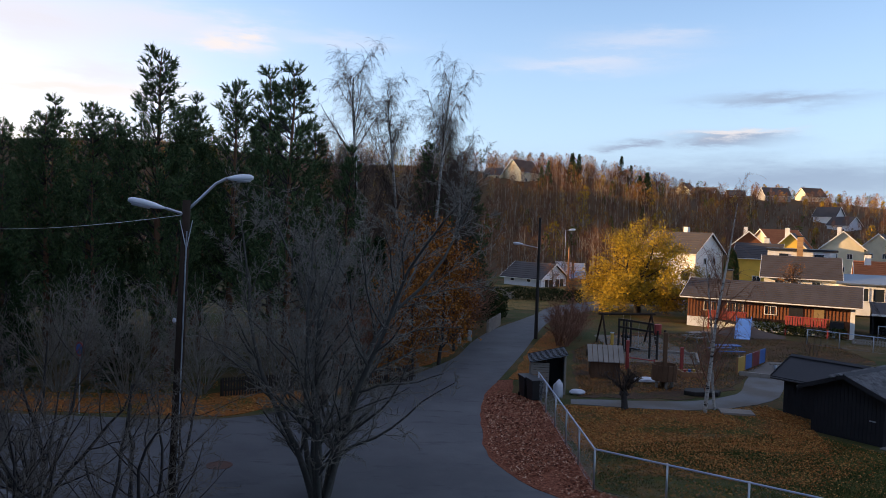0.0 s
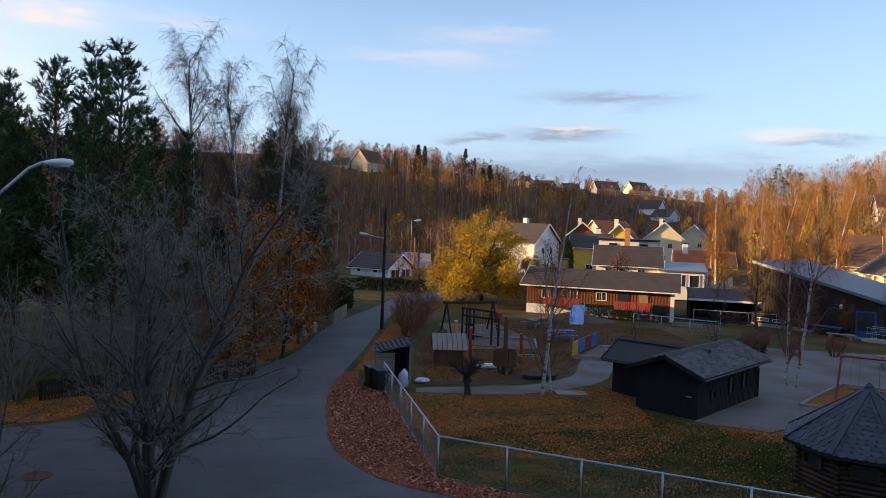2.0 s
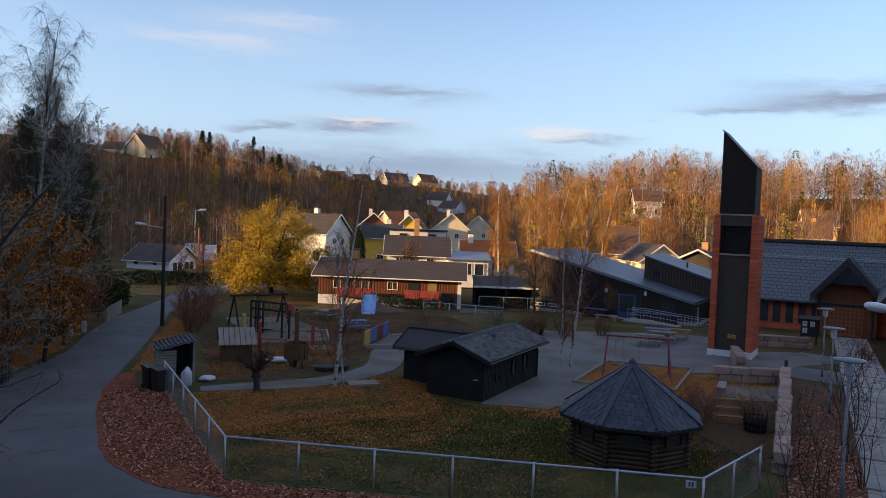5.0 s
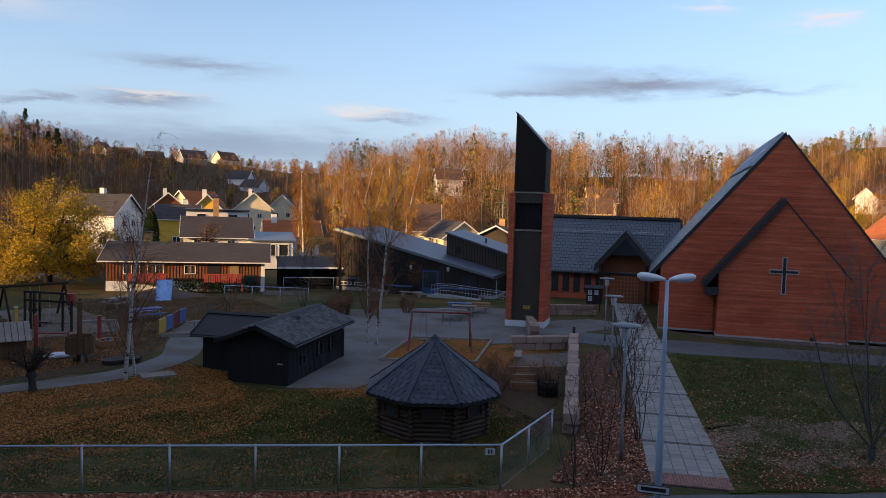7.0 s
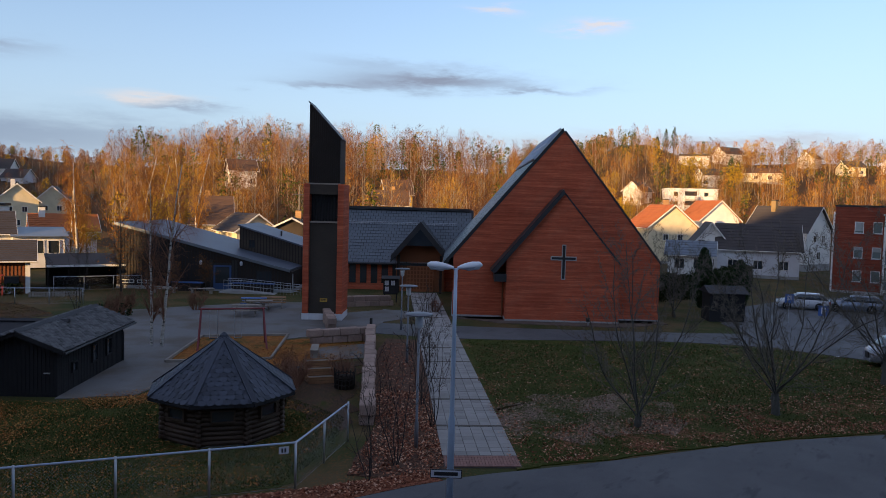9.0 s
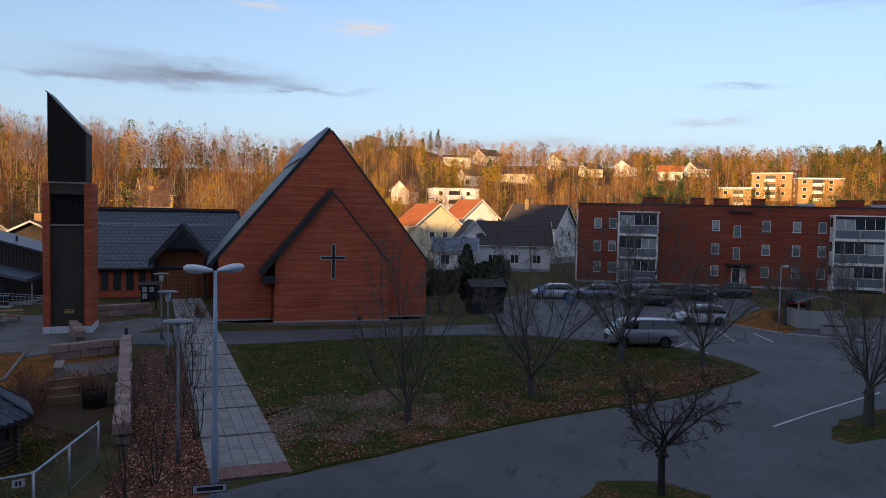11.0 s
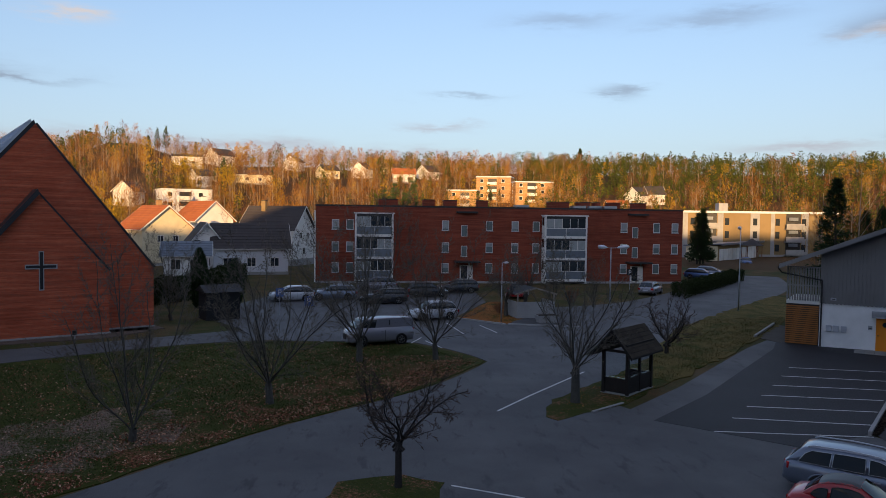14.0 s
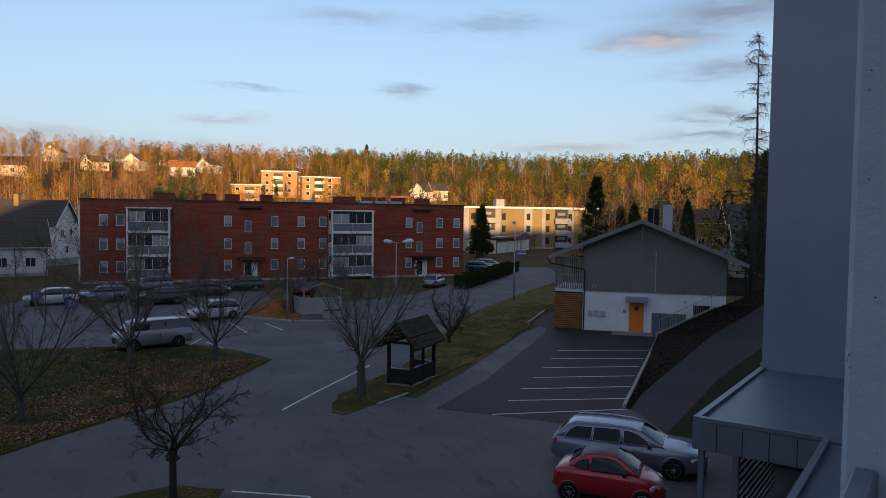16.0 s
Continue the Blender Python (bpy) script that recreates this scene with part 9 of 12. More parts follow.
def railing(label, a, b, za, zb, h=0.95, gap=0.16, material="steel", name="railing"):
    a, b = Vector((*a, za)), Vector((*b, zb))
    d = b - a
    r = thing(name, Matrix.Translation(a), label, "railing")
    up = Vector((0, 0, h))
    part("top_rail", MB().tube(up, d + up, 0.025, n=6), material, r)
    part("bottom_rail", MB().tube(Vector((0, 0, 0.1)), d + Vector((0, 0, 0.1)), 0.018, n=6), material, r)
    n = max(2, int(d.length / gap))
    for i in range(n + 1):
        q = d * i / n
        part("post" if i % 8 == 0 else "baluster", MB().tube(q + Vector((0, 0, 0.0 if i % 8 == 0 else 0.1)), q + up, 0.022 if i % 8 == 0 else 0.009, n=5), material, r)
    return r


railing("galvanised railing along the drive edge", (43.2, -31.0), (42.3, -35.0), 0.3, 2.1)
ret = part("edge_wall", MB().extr([(43.25, -30.85, -0.1), (42.35, -34.9, -0.1), (42.35, -34.9, 2.12), (43.25, -30.85, 0.32)], (0.14, 0.03, 0)), "concrete")
tagged(ret, "low grey concrete edge under the railing", "wall", kind="structure")


# ---- lamps and poles ----
def lamp_head(parent, m, material="lamp_grey"):
    """A long rounded street-lamp head pointing along x."""
    rings = []
    for x, w, z0, z1 in ((0, 0.05, -0.03, 0.03), (0.1, 0.085, -0.06, 0.05), (0.3, 0.14, -0.09, 0.09), (0.6, 0.15, -0.10, 0.11), (0.85, 0.12, -0.09, 0.09), (0.95, 0.06, -0.05, 0.04)):
        rings.append([(x, w * math.cos(a), (z0 + z1) / 2 + (z1 - z0) / 2 * math.sin(a)) for a in [i * math.pi / 5 for i in range(10)]])
    hd = part("lamp_head", MB().loft(rings), material, parent, smooth=True, m=m)
    part("lens", MB().loft([[(x, w * math.cos(a), -0.075 + 0.05 * math.sin(a)) for a in [i * math.pi / 4 for i in range(8)]] for x, w in ((0.36, 0.08), (0.6, 0.12), (0.84, 0.07))]), "plastic_white", hd, "clear lamp lens", smooth=True)
    return hd


def wood_pole_lamp():
    l = thing("street_lamp", pose(-8.05, 20.3, 0), "wooden pole with two pale street lamp heads", "street lamp")
    part("pole", MB().tube((0, 0, -0.3), (0.25, -0.1, 8.75), 0.15, 0.11, 10), "pole", l, smooth=True)
    t = Vector((0.24, -0.1, 8.45))
    right = Vector((1.58, 0.48, 0)).normalized()
    a1 = MB()
    pts = [t, t + right * 0.35 + Vector((0, 0, 0.35)), t + right * 0.75 + Vector((0, 0, 0.78)), t + right * 1.05 + Vector((0, 0, 0.95))]
    for p, q in zip(pts, pts[1:]):
        a1.tube(p, q, 0.04, n=7)
    part("arm", a1, "steel", l)
    lamp_head(l, Matrix.Translation(pts[-1]) @ pose(0, 0, 0, 0, -4, bearing(right.x, right.y)) @ Matrix.Diagonal((0.75, 1, 1, 1)))
    left = Vector((-1.28, -0.5, 0)).normalized()
    part("arm", MB().tube(t + Vector((0, 0, -0.1)), t + left * 0.55 + Vector((0, 0, 0.06)), 0.04, n=7), "steel", l)
    lamp_head(l, Matrix.Translation(t + left * 0.55 + Vector((0, 0, 0.06))) @ pose(0, 0, 0, 0, -12, bearing(left.x, left.y)))
    part("cable_pipe", MB().tube((0.16, -0.16, 0.3), (0.3, -0.2, 7.9), 0.02, n=5), "steel", l)
    part("wire_loop", MB().tube((0.3, -0.2, 7.4), (0.12, -0.24, 8.2), 0.012, n=4).tube((0.3, -0.2, 7.4), (0.45, -0.2, 8.2), 0.012, n=4), "plastic_white", l)
    part("insulator", MB().lathe([(0.03, 0), (0.06, 0.04), (0.03, 0.12)], 8, (0.02, -0.2, 5.4)), "plastic_white", l)
    cab = MB()
    q0, q1 = Vector((-7.85, 20.2, 8.35)), Vector((-34.0, 47.0, 7.6))
    pr = q0
    for i in range(1, 17):
        u = i / 16
        q = q0.lerp(q1, u) - Vector((0, 0, 0.5 * 4 * u * (1 - u)))
        cab.tube(pr, q, 0.008, n=4, cap=False)
        pr = q
    tagged(part("overhead_cable", cab, "steel"), "thin pale overhead cable from the lamp pole", "cable")


wood_pole_lamp()


def steel_lamp(label, x, y, h, heads, arm=0.35, head=1.0, pole="steel_paint", r=0.085):
    l = thing("street_lamp", pose(x, y, 0), label, "street lamp")
    part("pole", MB().lathe([(r * 1.25, -0.2), (r * 1.25, h * 0.42), (r * 0.85, h * 0.44), (r * 0.75, h * 0.75), (r * 0.6, h)], 10), pole, l, smooth=True)
    for az in heads:
        d = Vector((math.sin(radians(az)), math.cos(radians(az)), 0))
        part("arm", MB().tube((0, 0, h - 0.05), d * arm + Vector((0, 0, h + 0.02)), 0.03, n=6), pole, l)
        lamp_head(l, Matrix.Translation(d * arm * 0.6 + Vector((0, 0, h + 0.02))) @ pose(0, 0, 0, 0, -6, 90 - az) @ Matrix.Diagonal((head, head * 1.25, head * 1.35, 1)))
    return l


def name_sign(parent, x, y, z, turn, w):
    s = part("street_sign", box(-w / 2, -0.015, -0.11, w / 2, 0.015, 0.11), "black", parent, "street name sign with a pale border", m=pose(x, y, z, 0, 0, turn))
    part("sign_face", box(-w / 2 + 0.02, -0.02, -0.09, w / 2 - 0.02, -0.016, 0.09), "plastic_white", s)
    part("text_bar", box(-w / 2 + 0.1, -0.025, -0.045, w / 2 - 0.1, -0.021, 0.05), "black", s)


sl = steel_lamp("blue-grey steel street lamp with two heads", 16.15, 10.2, 6.62, (318, 122), 0.1, 0.70, "steel_paint", 0.072)
name_sign(sl, -0.12, 0.05, 1.42, -58, 0.80)
steel_lamp("grey steel street lamp over the car park", 70.5, -20.6, 5.4, (196, 330), 0.9, 1.2, "steel", 0.07)
steel_lamp("thin grey lamp post with a small head", 58.5, -8.5, 4.6, (200,), 0.05, 0.5, "steel", 0.05)
steel_lamp("tall thin street lamp beside the far street", 66.2, -31.1, 7.4, (300,), 1.2, 0.9, "steel", 0.06)
steel_lamp("grey street lamp above the garden lane", 20.0, 128.0, 8.4, (80,), 0.8, 1.3, "steel", 0.08)
sl2 = thing("street_lamp", pose(6.5, 56.6, 0), "dark wooden lamp pole with a long arm", "street lamp")
part("pole", MB().tube((0, 0, -0.2), (0, 0, 9.2), 0.14, 0.09, 8), "wood_dark", sl2)
part("arm", MB().tube((0, 0, 6.9), (-1.4, 0.2, 7.15), 0.035, n=6), "steel", sl2)
lamp_head(sl2, Matrix.Translation((-1.2, 0.17, 7.15)) @ pose(0, 0, 0, 0, -5, 172) @ Matrix.Diagonal((0.8, 1, 1, 1)))
up = thing("utility_pole", pose(15.2, 95.0, 0), "pale wooden utility pole", "pole")
part("pole", MB().tube((0, 0, -0.2), (0, 0, 6.2), 0.13, 0.1, 8), "wood_raw", up)
up2 = thing("utility_pole", pose(92.0, 88.0, seat(92, 88)), "pale wooden utility pole with a crossbar", "pole")
part("pole", MB().tube((0, 0, -0.2), (0, 0, 10.0), 0.14, 0.1, 8), "wood_grey", up2)
part("crossbar", box(-1.6, -0.05, 8.6, 1.6, 0.05, 8.72), "wood_grey", up2)


def path_lamp(x, y, h=4.55):
    l = thing("path_lamp", pose(x, y, 0), "slim path lamp with a flat disc shade", "lamp", "lamps along the path")
    part("pole", MB().lathe([(0.07, -0.1), (0.07, 0.9), (0.045, 0.95), (0.04, h - 0.5)], 8), "lamp_dark", l, smooth=True)
    part("lantern", MB().lathe([(0.05, h - 0.5), (0.13, h - 0.42), (0.15, h - 0.1), (0.1, h - 0.04)], 10), "headlight", l, "clear glass lantern", smooth=True)
    part("shade", MB().lathe([(0.06, h - 0.06), (0.46, h - 0.03), (0.46, h + 0.02), (0.1, h + 0.06)], 18), "lamp_dark", l, "flat blue-grey disc shade", smooth=True)


for q in ((20.7, 14.4), (31.6, 22.6), (39.6, 28.8)):
    path_lamp(*q, 4.55 if q[0] < 25 else 4.0)


# ---- the playground ----
def swing():
    s = thing("swing_set", pose(28.75, 32.45, 0, 0, 0, bearing(3.0, -2.6)), "red steel swing frame with chains and seats", "swing")
    W, H = 3.3, 2.15
    for x in (-W / 2, W / 2):
        for y in (-0.95, 0.95):
            part("leg", MB().tube((x * 1.1, y, 0), (x, 0, H), 0.055, n=8), "red_dark", s)
    part("top_bar", MB().tube((-W / 2 - 0.1, 0, H), (W / 2 + 0.1, 0, H), 0.05, n=8), "red_dark", s)
    for x in (-1.0, 0.3):
        st = part("swing_seat", box(x - 0.22, -0.09, 0.5, x + 0.22, 0.09, 0.54), "black", s)
        for dx in (-0.2, 0.2):
            part("chain", MB().tube((x + dx, 0, 0.53), (x + dx, 0, H), 0.012, n=4), "steel", st)
    sheet("sand_pit", [(24.0, 31.9), (29.6, 36.0), (33.2, 32.7), (27.8, 28.5)], 0.03, "litter_orange", "leaf-covered safety ground under the swings", "ground", 0.1)
    kerb("wooden edging round the swing ground", [(23.9, 31.8), (29.7, 36.1), (33.3, 32.7), (27.7, 28.4), (23.9, 31.8)], 0.16, 0.12, "wood_grey", "edging")


swing()


def picnic(x, y, turn, top, label):
    t = thing("picnic_table", pose(x, y, 0.022, 0, 0, turn), label, "table", "picnic tables in the yard")
    for i in range(4):
        part("top_board", box(-0.95, -0.37 + i * 0.19, 0.72, 0.95, -0.2 + i * 0.19, 0.76), top, t)
    for s in (-1, 1):
        part("bench_board", box(-0.95, s * 0.75 - 0.13, 0.42, 0.95, s * 0.75 + 0.13, 0.46), top, t)
        part("cross_beam", box(s * 0.65 - 0.04, -0.85, 0.36, s * 0.65 + 0.04, 0.85, 0.42), "wood_grey", t)
        for q in (-1, 1):
            part("leg", MB().bar((s * 0.65, q * 0.62, 0), (s * 0.65, q * 0.25, 0.72), 0.05, 0.1), "wood_grey", t)


picnic(37.2, 40.6, bearing(1.6, -1.7), "wood_grey", "pale weathered picnic table on gravel")
picnic(39.4, 41.6, bearing(1.6, -1.7), "wood_grey", "weathered wooden picnic table on gravel")
picnic(40.2, 43.0, bearing(1.6, -1.7), "blue_paint", "blue-painted picnic table on gravel")
picnic(41.6, 42.4, bearing(1.6, -1.7), "wood_raw", "brown wooden picnic table by the ramp")
picnic(19.0, 51.4, 5, "blue_paint", "blue-painted picnic table in the playground")
picnic(19.2, 57.9, 30, "wood_grey", "low weathered picnic table by the slope")


def ramp():
    r = thing("entrance_ramp", pose(45.3, 50.6, -0.3, 0, 0, U), "concrete entrance ramp with steel railings", "ramp")
    part("deck", MB().extr([(-1.2, 0, -0.1), (5.6, 0, -0.1), (5.6, 0, 0.1), (0.4, 0, 0.55), (-1.2, 0, 0.55)], (0, 1.5, 0)), "concrete", r)
    for i in range(3):
        part("step", box(-1.6 - i * 0.3, 0.1, -0.1, -1.2 - i * 0.3, 1.5, 0.42 - i * 0.15), "concrete", r)
    for y in (0.04, 1.46):
        for z in (0.5, 0.95):
            part("rail", MB().tube((-1.2, y, 0.5 + z), (0.4, y, 0.5 + z), 0.022, n=6).tube((0.4, y, 0.5 + z), (5.5, y, 0.1 + z), 0.022, n=6), "steel", r)
        for i in range(24):
            x = -1.15 + i * 0.29
            zb = 0.55 if x < 0.4 else 0.55 - (x - 0.4) / 5.2 * 0.45
            part("baluster", MB().tube((x, y, zb), (x, y, zb + 0.92), 0.010, n=4), "steel", r)


ramp()
bx = thing("blue_bench", pose(46.8, 50.6, -0.1, 0, 0, U), "long blue-topped bench box by the wall", "bench")
part("top", box(-1.6, -0.2, 0.86, 2.2, 0.25, 0.94), "blue_paint", bx)
part("box", box(-1.5, -0.15, 0.022, 2.1, 0.2, 0.86), "wood_dark", bx)
bx2 = thing("blue_bench", pose(43.8, 55.2, -0.3, 0, 0, U), "blue-topped storage bench against the wall", "bench")
part("top", box(-1.4, -0.3, 1.0, 1.4, 0.4, 1.08), "blue_paint", bx2)
part("box", box(-1.3, -0.25, 0.022, 1.3, 0.35, 1.0), "stain_brown", bx2)
for x, y, t in ((41.4, 55.2, -56), (43.2, 52.6, -58)):
    lg = thing("log_bench", pose(x, y, 0.02, 0, 0, t), "brown wooden log bench near the wall", "bench")
    part("seat", box(-1.1, -0.2, 0.38, 1.1, 0.2, 0.46), "wood_grey", lg, bevel=0.02)
    for s in (-0.8, 0.8):
        part("leg", box(s - 0.1, -0.16, 0, s + 0.1, 0.16, 0.38), "wood_grey", lg)


def bike_shed():
    s = thing("waste_shed", pose(3.95, 37.5, 0, 0, 0, -4), "slatted bin shelter with a sloping metal roof", "shed")
    W, D = 1.65, 1.9
    for x, y, h in ((0, 0, 1.6), (W, 0, 2.0), (0, D, 1.6), (W, D, 2.0)):
        part("post", box(x - 0.05, y - 0.05, 0, x + 0.05, y + 0.05, h), "wood_grey", s)
    for i in range(12):
        z = 0.10 + i * 0.125
        part("slat", box(0.05, -0.03, z, W * 0.52, 0.0, z + 0.10), "wood_grey", s)
        part("slat", box(-0.03, 0.05, z, 0.0, D - 0.05, z + 0.10), "wood_grey", s)
        part("slat", box(0.05, D, z, W - 0.05, D + 0.03, z + 0.10), "wood_dark", s)
    part("side_panel", box(W, 0.05, 0.1, W + 0.03, D - 0.05, 1.95), "steel_paint", s)
    # black sheet added to paint the shade within the shelter
    part("inside", box(W * 0.5, D - 0.2, 0.05, W - 0.06, D - 0.1, 1.6), "black", s)
    rf = part("roof", MB().extr([(-0.15, -0.2, 1.58), (W + 0.12, -0.2, 2.04), (W + 0.12, -0.2, 2.09), (-0.15, -0.2, 1.63)], (0, D + 0.45, 0)), "roof_metal", s)
    for i in range(8):
        y = -0.17 + i * 0.33
        part("rib", MB().bar((-0.15, y, 1.64), (W + 0.12, y, 2.1), 0.05, 0.04), "wood_dark", rf)


bike_shed()
for x, y in ((3.6, 36.6), (3.9, 35.9)):
    b = thing("wheelie_bin", pose(x, y, 0.03, 0, 0, 20), "dark plastic wheeled waste bin", "bin")
    part("body", MB().loft([[(-0.26, -0.3, 0.05), (0.26, -0.3, 0.05), (0.26, 0.26, 0.05), (-0.26, 0.26, 0.05)], [(-0.31, -0.36, 0.98), (0.31, -0.36, 0.98), (0.31, 0.33, 0.98), (-0.31, 0.33, 0.98)]]), "black", b, bevel=0.02)
    part("lid", MB().extr([(-0.33, -0.4, 0.98), (-0.33, 0.36, 0.98), (-0.33, 0.36, 1.08), (-0.33, -0.4, 1.02)], (0.66, 0, 0)), "black", b)
    for s in (-0.25, 0.25):
        part("wheel", MB().tube((s - 0.03, 0.28, 0.1), (s + 0.03, 0.28, 0.1), 0.1, n=10), "tyre", b)


def lump(name, label, x, y, sx, sy, sz, mat, seed, category):
    rng = random.Random(seed)
    bm = bmesh.new()
    bmesh.ops.create_icosphere(bm, subdivisions=3, radius=1.0)
    for v in bm.verts:
        k = 1 + 0.22 * noise.noise(v.co * 1.7 + Vector((seed, 0, 0))) + 0.1 * noise.noise(v.co * 4.3)
        v.co = Vector((v.co.x * sx * k, v.co.y * sy * k, max(-0.02, v.co.z * sz * k + sz * 0.75)))
    for f in bm.faces:
        f.smooth = True
    me = bpy.data.meshes.new(name)
    bm.to_mesh(me)
    bm.free()
    me.materials.append(M[mat])
    ob = new(name, me)
    ob.matrix_basis = pose(x, y, 0.02)
    return tagged(ob, label, category)


lump("rubbish_bag", "crumpled pale plastic sack leaning by the shed", 5.15, 36.6, 0.27, 0.25, 0.5, "plastic_white", 3, "bag")
lump("rubbish_bag", "flat white plastic sack lying on leaves", 6.3, 37.6, 0.4, 0.3, 0.14, "plastic_white", 5, "bag")
lump("tarpaulin", "heap of pale plastic sheeting on the playground", 10.9, 41.4, 0.75, 0.5, 0.14, "plastic_white", 7, "tarpaulin")
cb = thing("compost_bin", pose(25.5, 21.6, 0), "round compost bin of dark woven stakes", "compost bin")
for i in range(16):
    a = i * math.pi / 8
    part("stake", MB().tube((0.42 * math.cos(a), 0.42 * math.sin(a), 0), (0.46 * math.cos(a + 0.1), 0.46 * math.sin(a + 0.1), 0.72 + 0.1 * (i % 3)), 0.022, n=5), "wood_dark", cb)
for z in (0.2, 0.42, 0.62):
    for i in range(12):
        a, b = i * math.pi / 6, (i + 1) * math.pi / 6
        part("withy", MB().tube((0.44 * math.cos(a), 0.44 * math.sin(a), z), (0.44 * math.cos(b), 0.44 * math.sin(b), z + 0.05), 0.025, n=4), "stain_brown", cb)
part("filling", MB().lathe([(0.4, 0.0), (0.4, 0.5), (0.2, 0.62)], 10), "mulch", cb)


def playhouse():
    p = thing("playhouse", pose(8.7, 42.6, 0, 0, 0, -6), "small wooden playhouse with a plank roof", "playhouse")
    part("wall", MB().extr([(-0.8, -0.7, 0), (-0.8, 0.7, 0), (-0.8, 0.7, 1.1), (-0.8, 0, 1.7), (-0.8, -0.7, 1.1)][::-1], (1.6, 0, 0)), "play_wood", p)
    # black sheet on the solid wall paints a dark opening
    part("opening", box(-0.815, -0.25, 0.5, -0.8, 0.25, 0.95), "black", p)
    for s in (-1, 1):
        for i in range(7):
            part("roof_plank", MB().extr([(-1.0 + i * 0.29, 0, 1.78), (-1.0 + i * 0.29, s * 0.95, 0.97), (-1.0 + i * 0.29, s * 0.95, 1.01), (-1.0 + i * 0.29, 0, 1.83)], (0.26, 0, 0)), "wood_grey", p)
    for i in range(8):
        part("wall_plank", box(-0.78 + i * 0.2, -0.73, 0.02, -0.62 + i * 0.2, -0.7, 1.08), "play_wood", p)


playhouse()
ps = thing("climbing_post", pose(11.35, 39.9, 0), "wooden barrel platform round a tall post", "play equipment")
part("post", box(-0.10, -0.10, -0.1, 0.10, 0.10, 3.0), "play_wood", ps, bevel=0.02)
for i in range(14):
    a = i * 2 * math.pi / 14
    part("stave", box(-0.13, -0.03, 0.45, 0.13, 0.03, 1.3), "play_wood" if i % 3 else "play_wood", ps, m=pose(0.62 * math.cos(a), 0.62 * math.sin(a), 0, 0, 0, math.degrees(a) + 90))
part("platform", MB().lathe([(0.6, 0.5), (0.6, 0.6)], 12), "play_wood", ps)
for a in range(4):
    part("leg", box(-0.06, -0.06, 0, 0.06, 0.06, 0.5), "wood_grey", ps, m=pose(0.4 * math.cos(a * 1.57), 0.4 * math.sin(a * 1.57), 0))
for x, y, h, mt in ((10.65, 45.2, 1.7, "red_paint"), (13.7, 44.4, 1.5, "red_paint"), (10.3, 47.9, 1.8, "yellow_paint")):
    t = thing("play_post", pose(x, y, 0), "tall painted playground post" if mt != "red_paint" else "tall red playground post", "post")
    part("post", box(-0.09, -0.09, -0.1, 0.09, 0.09, h), mt, t, bevel=0.02)
    part("cap", box(-0.1, -0.1, h, 0.1, 0.1, h + 0.06), "plastic_white" if mt == "yellow_paint" else "red_paint", t)
rr = thing("red_rail", pose(10.5, 45.0, 0), "low red playground bar", "play equipment")
part("bar", MB().tube((0.2, 0, 0.75), (1.7, -0.2, 0.62), 0.04, n=6), "red_paint", rr)
for x, y in ((0.2, 0.0), (1.7, -0.2)):
    part("leg", MB().tube((x, y, 0), (x, y, 0.74), 0.035, n=6), "red_paint", rr)


def climbing_frame():
    c = thing("climbing_gym", pose(12.6, 50.5, 0, 0, 0, -52) @ Matrix.Diagonal((0.66, 0.8, 0.92, 1)), "dark timber swing and climbing frame with a red bucket", "play equipment")
    for x in (-1.9, -1.3, 2.0, 2.9):
        for y in (-0.5, 0.5):
            part("post", box(x - 0.07, y - 0.07, 0, x + 0.07, y + 0.07, 2.5 if x < 2.5 else 2.1), "wood_dark", c)
    for z in (2.45, 1.9):
        part("beam", box(-2.0, -0.56, z, 2.4, -0.42, z + 0.14), "wood_dark", c)
    part("bucket", MB().lathe([(0.2, 1.75), (0.32, 1.9), (0.34, 2.5)], 10, (2.45, 0, 0)), "red_paint", c)
    for i in range(6):
        part("rung", box(2.1, -0.5, 0.25 + i * 0.28, 2.85, -0.44, 0.3 + i * 0.28), "wood_grey", c)
    for x in (-0.6, 0.6):
        part("chain", MB().tube((x, -0.49, 0.6), (x, -0.49, 2.45), 0.012, n=4), "steel", c)
    part("swing_seat", box(-0.7, -0.7, 0.5, 0.7, -0.3, 0.6), "black", c)


climbing_frame()
sheet("sand_pit", [(10.4, 47.8), (15.8, 47.6), (16.9, 51.4), (16.6, 59.6), (11.6, 60.0), (11.2, 53.0)], 0.03, "sand", "pale sand under the climbing frame", "sand", 0.12)
kerb("timber edging of the climbing sand", [(11.9, 52.4), (16.9, 51.3), (15.8, 47.5)], 0.2, 0.14, "wood_grey", "edging")
sheet("sand_pit", [(17.2, 44.4), (19.2, 43.4), (23.4, 49.6), (20.9, 49.2)], 0.034, "sand", "pale grey sand in the boarded pit", "sand", 0.08)
kerb("timber edging of the sand pit", [(17.1, 44.3), (19.2, 43.3), (23.4, 49.6)], 0.28, 0.14, "wood_grey", "edging")
pn = thing("play_wall", pose(17.1, 44.6, 0, 0, 0, bearing(3.7, 4.6)), "low play wall of coloured panels", "play equipment")
for i, mt in enumerate(("yellow_paint", "blue_paint", "red_paint", "yellow_paint")):
    part("panel", box(i * 1.42, -0.04, 0.1, i * 1.42 + 1.36, 0.04, 1.0), ("yellow_paint", "blue_paint", "red_dark", "blue_paint")[i], pn, bevel=0.01)
for i in range(5):
    part("post", box(i * 1.42 - 0.06, -0.06, 0, i * 1.42 + 0.02, 0.06, 1.05), "wood_raw", pn)
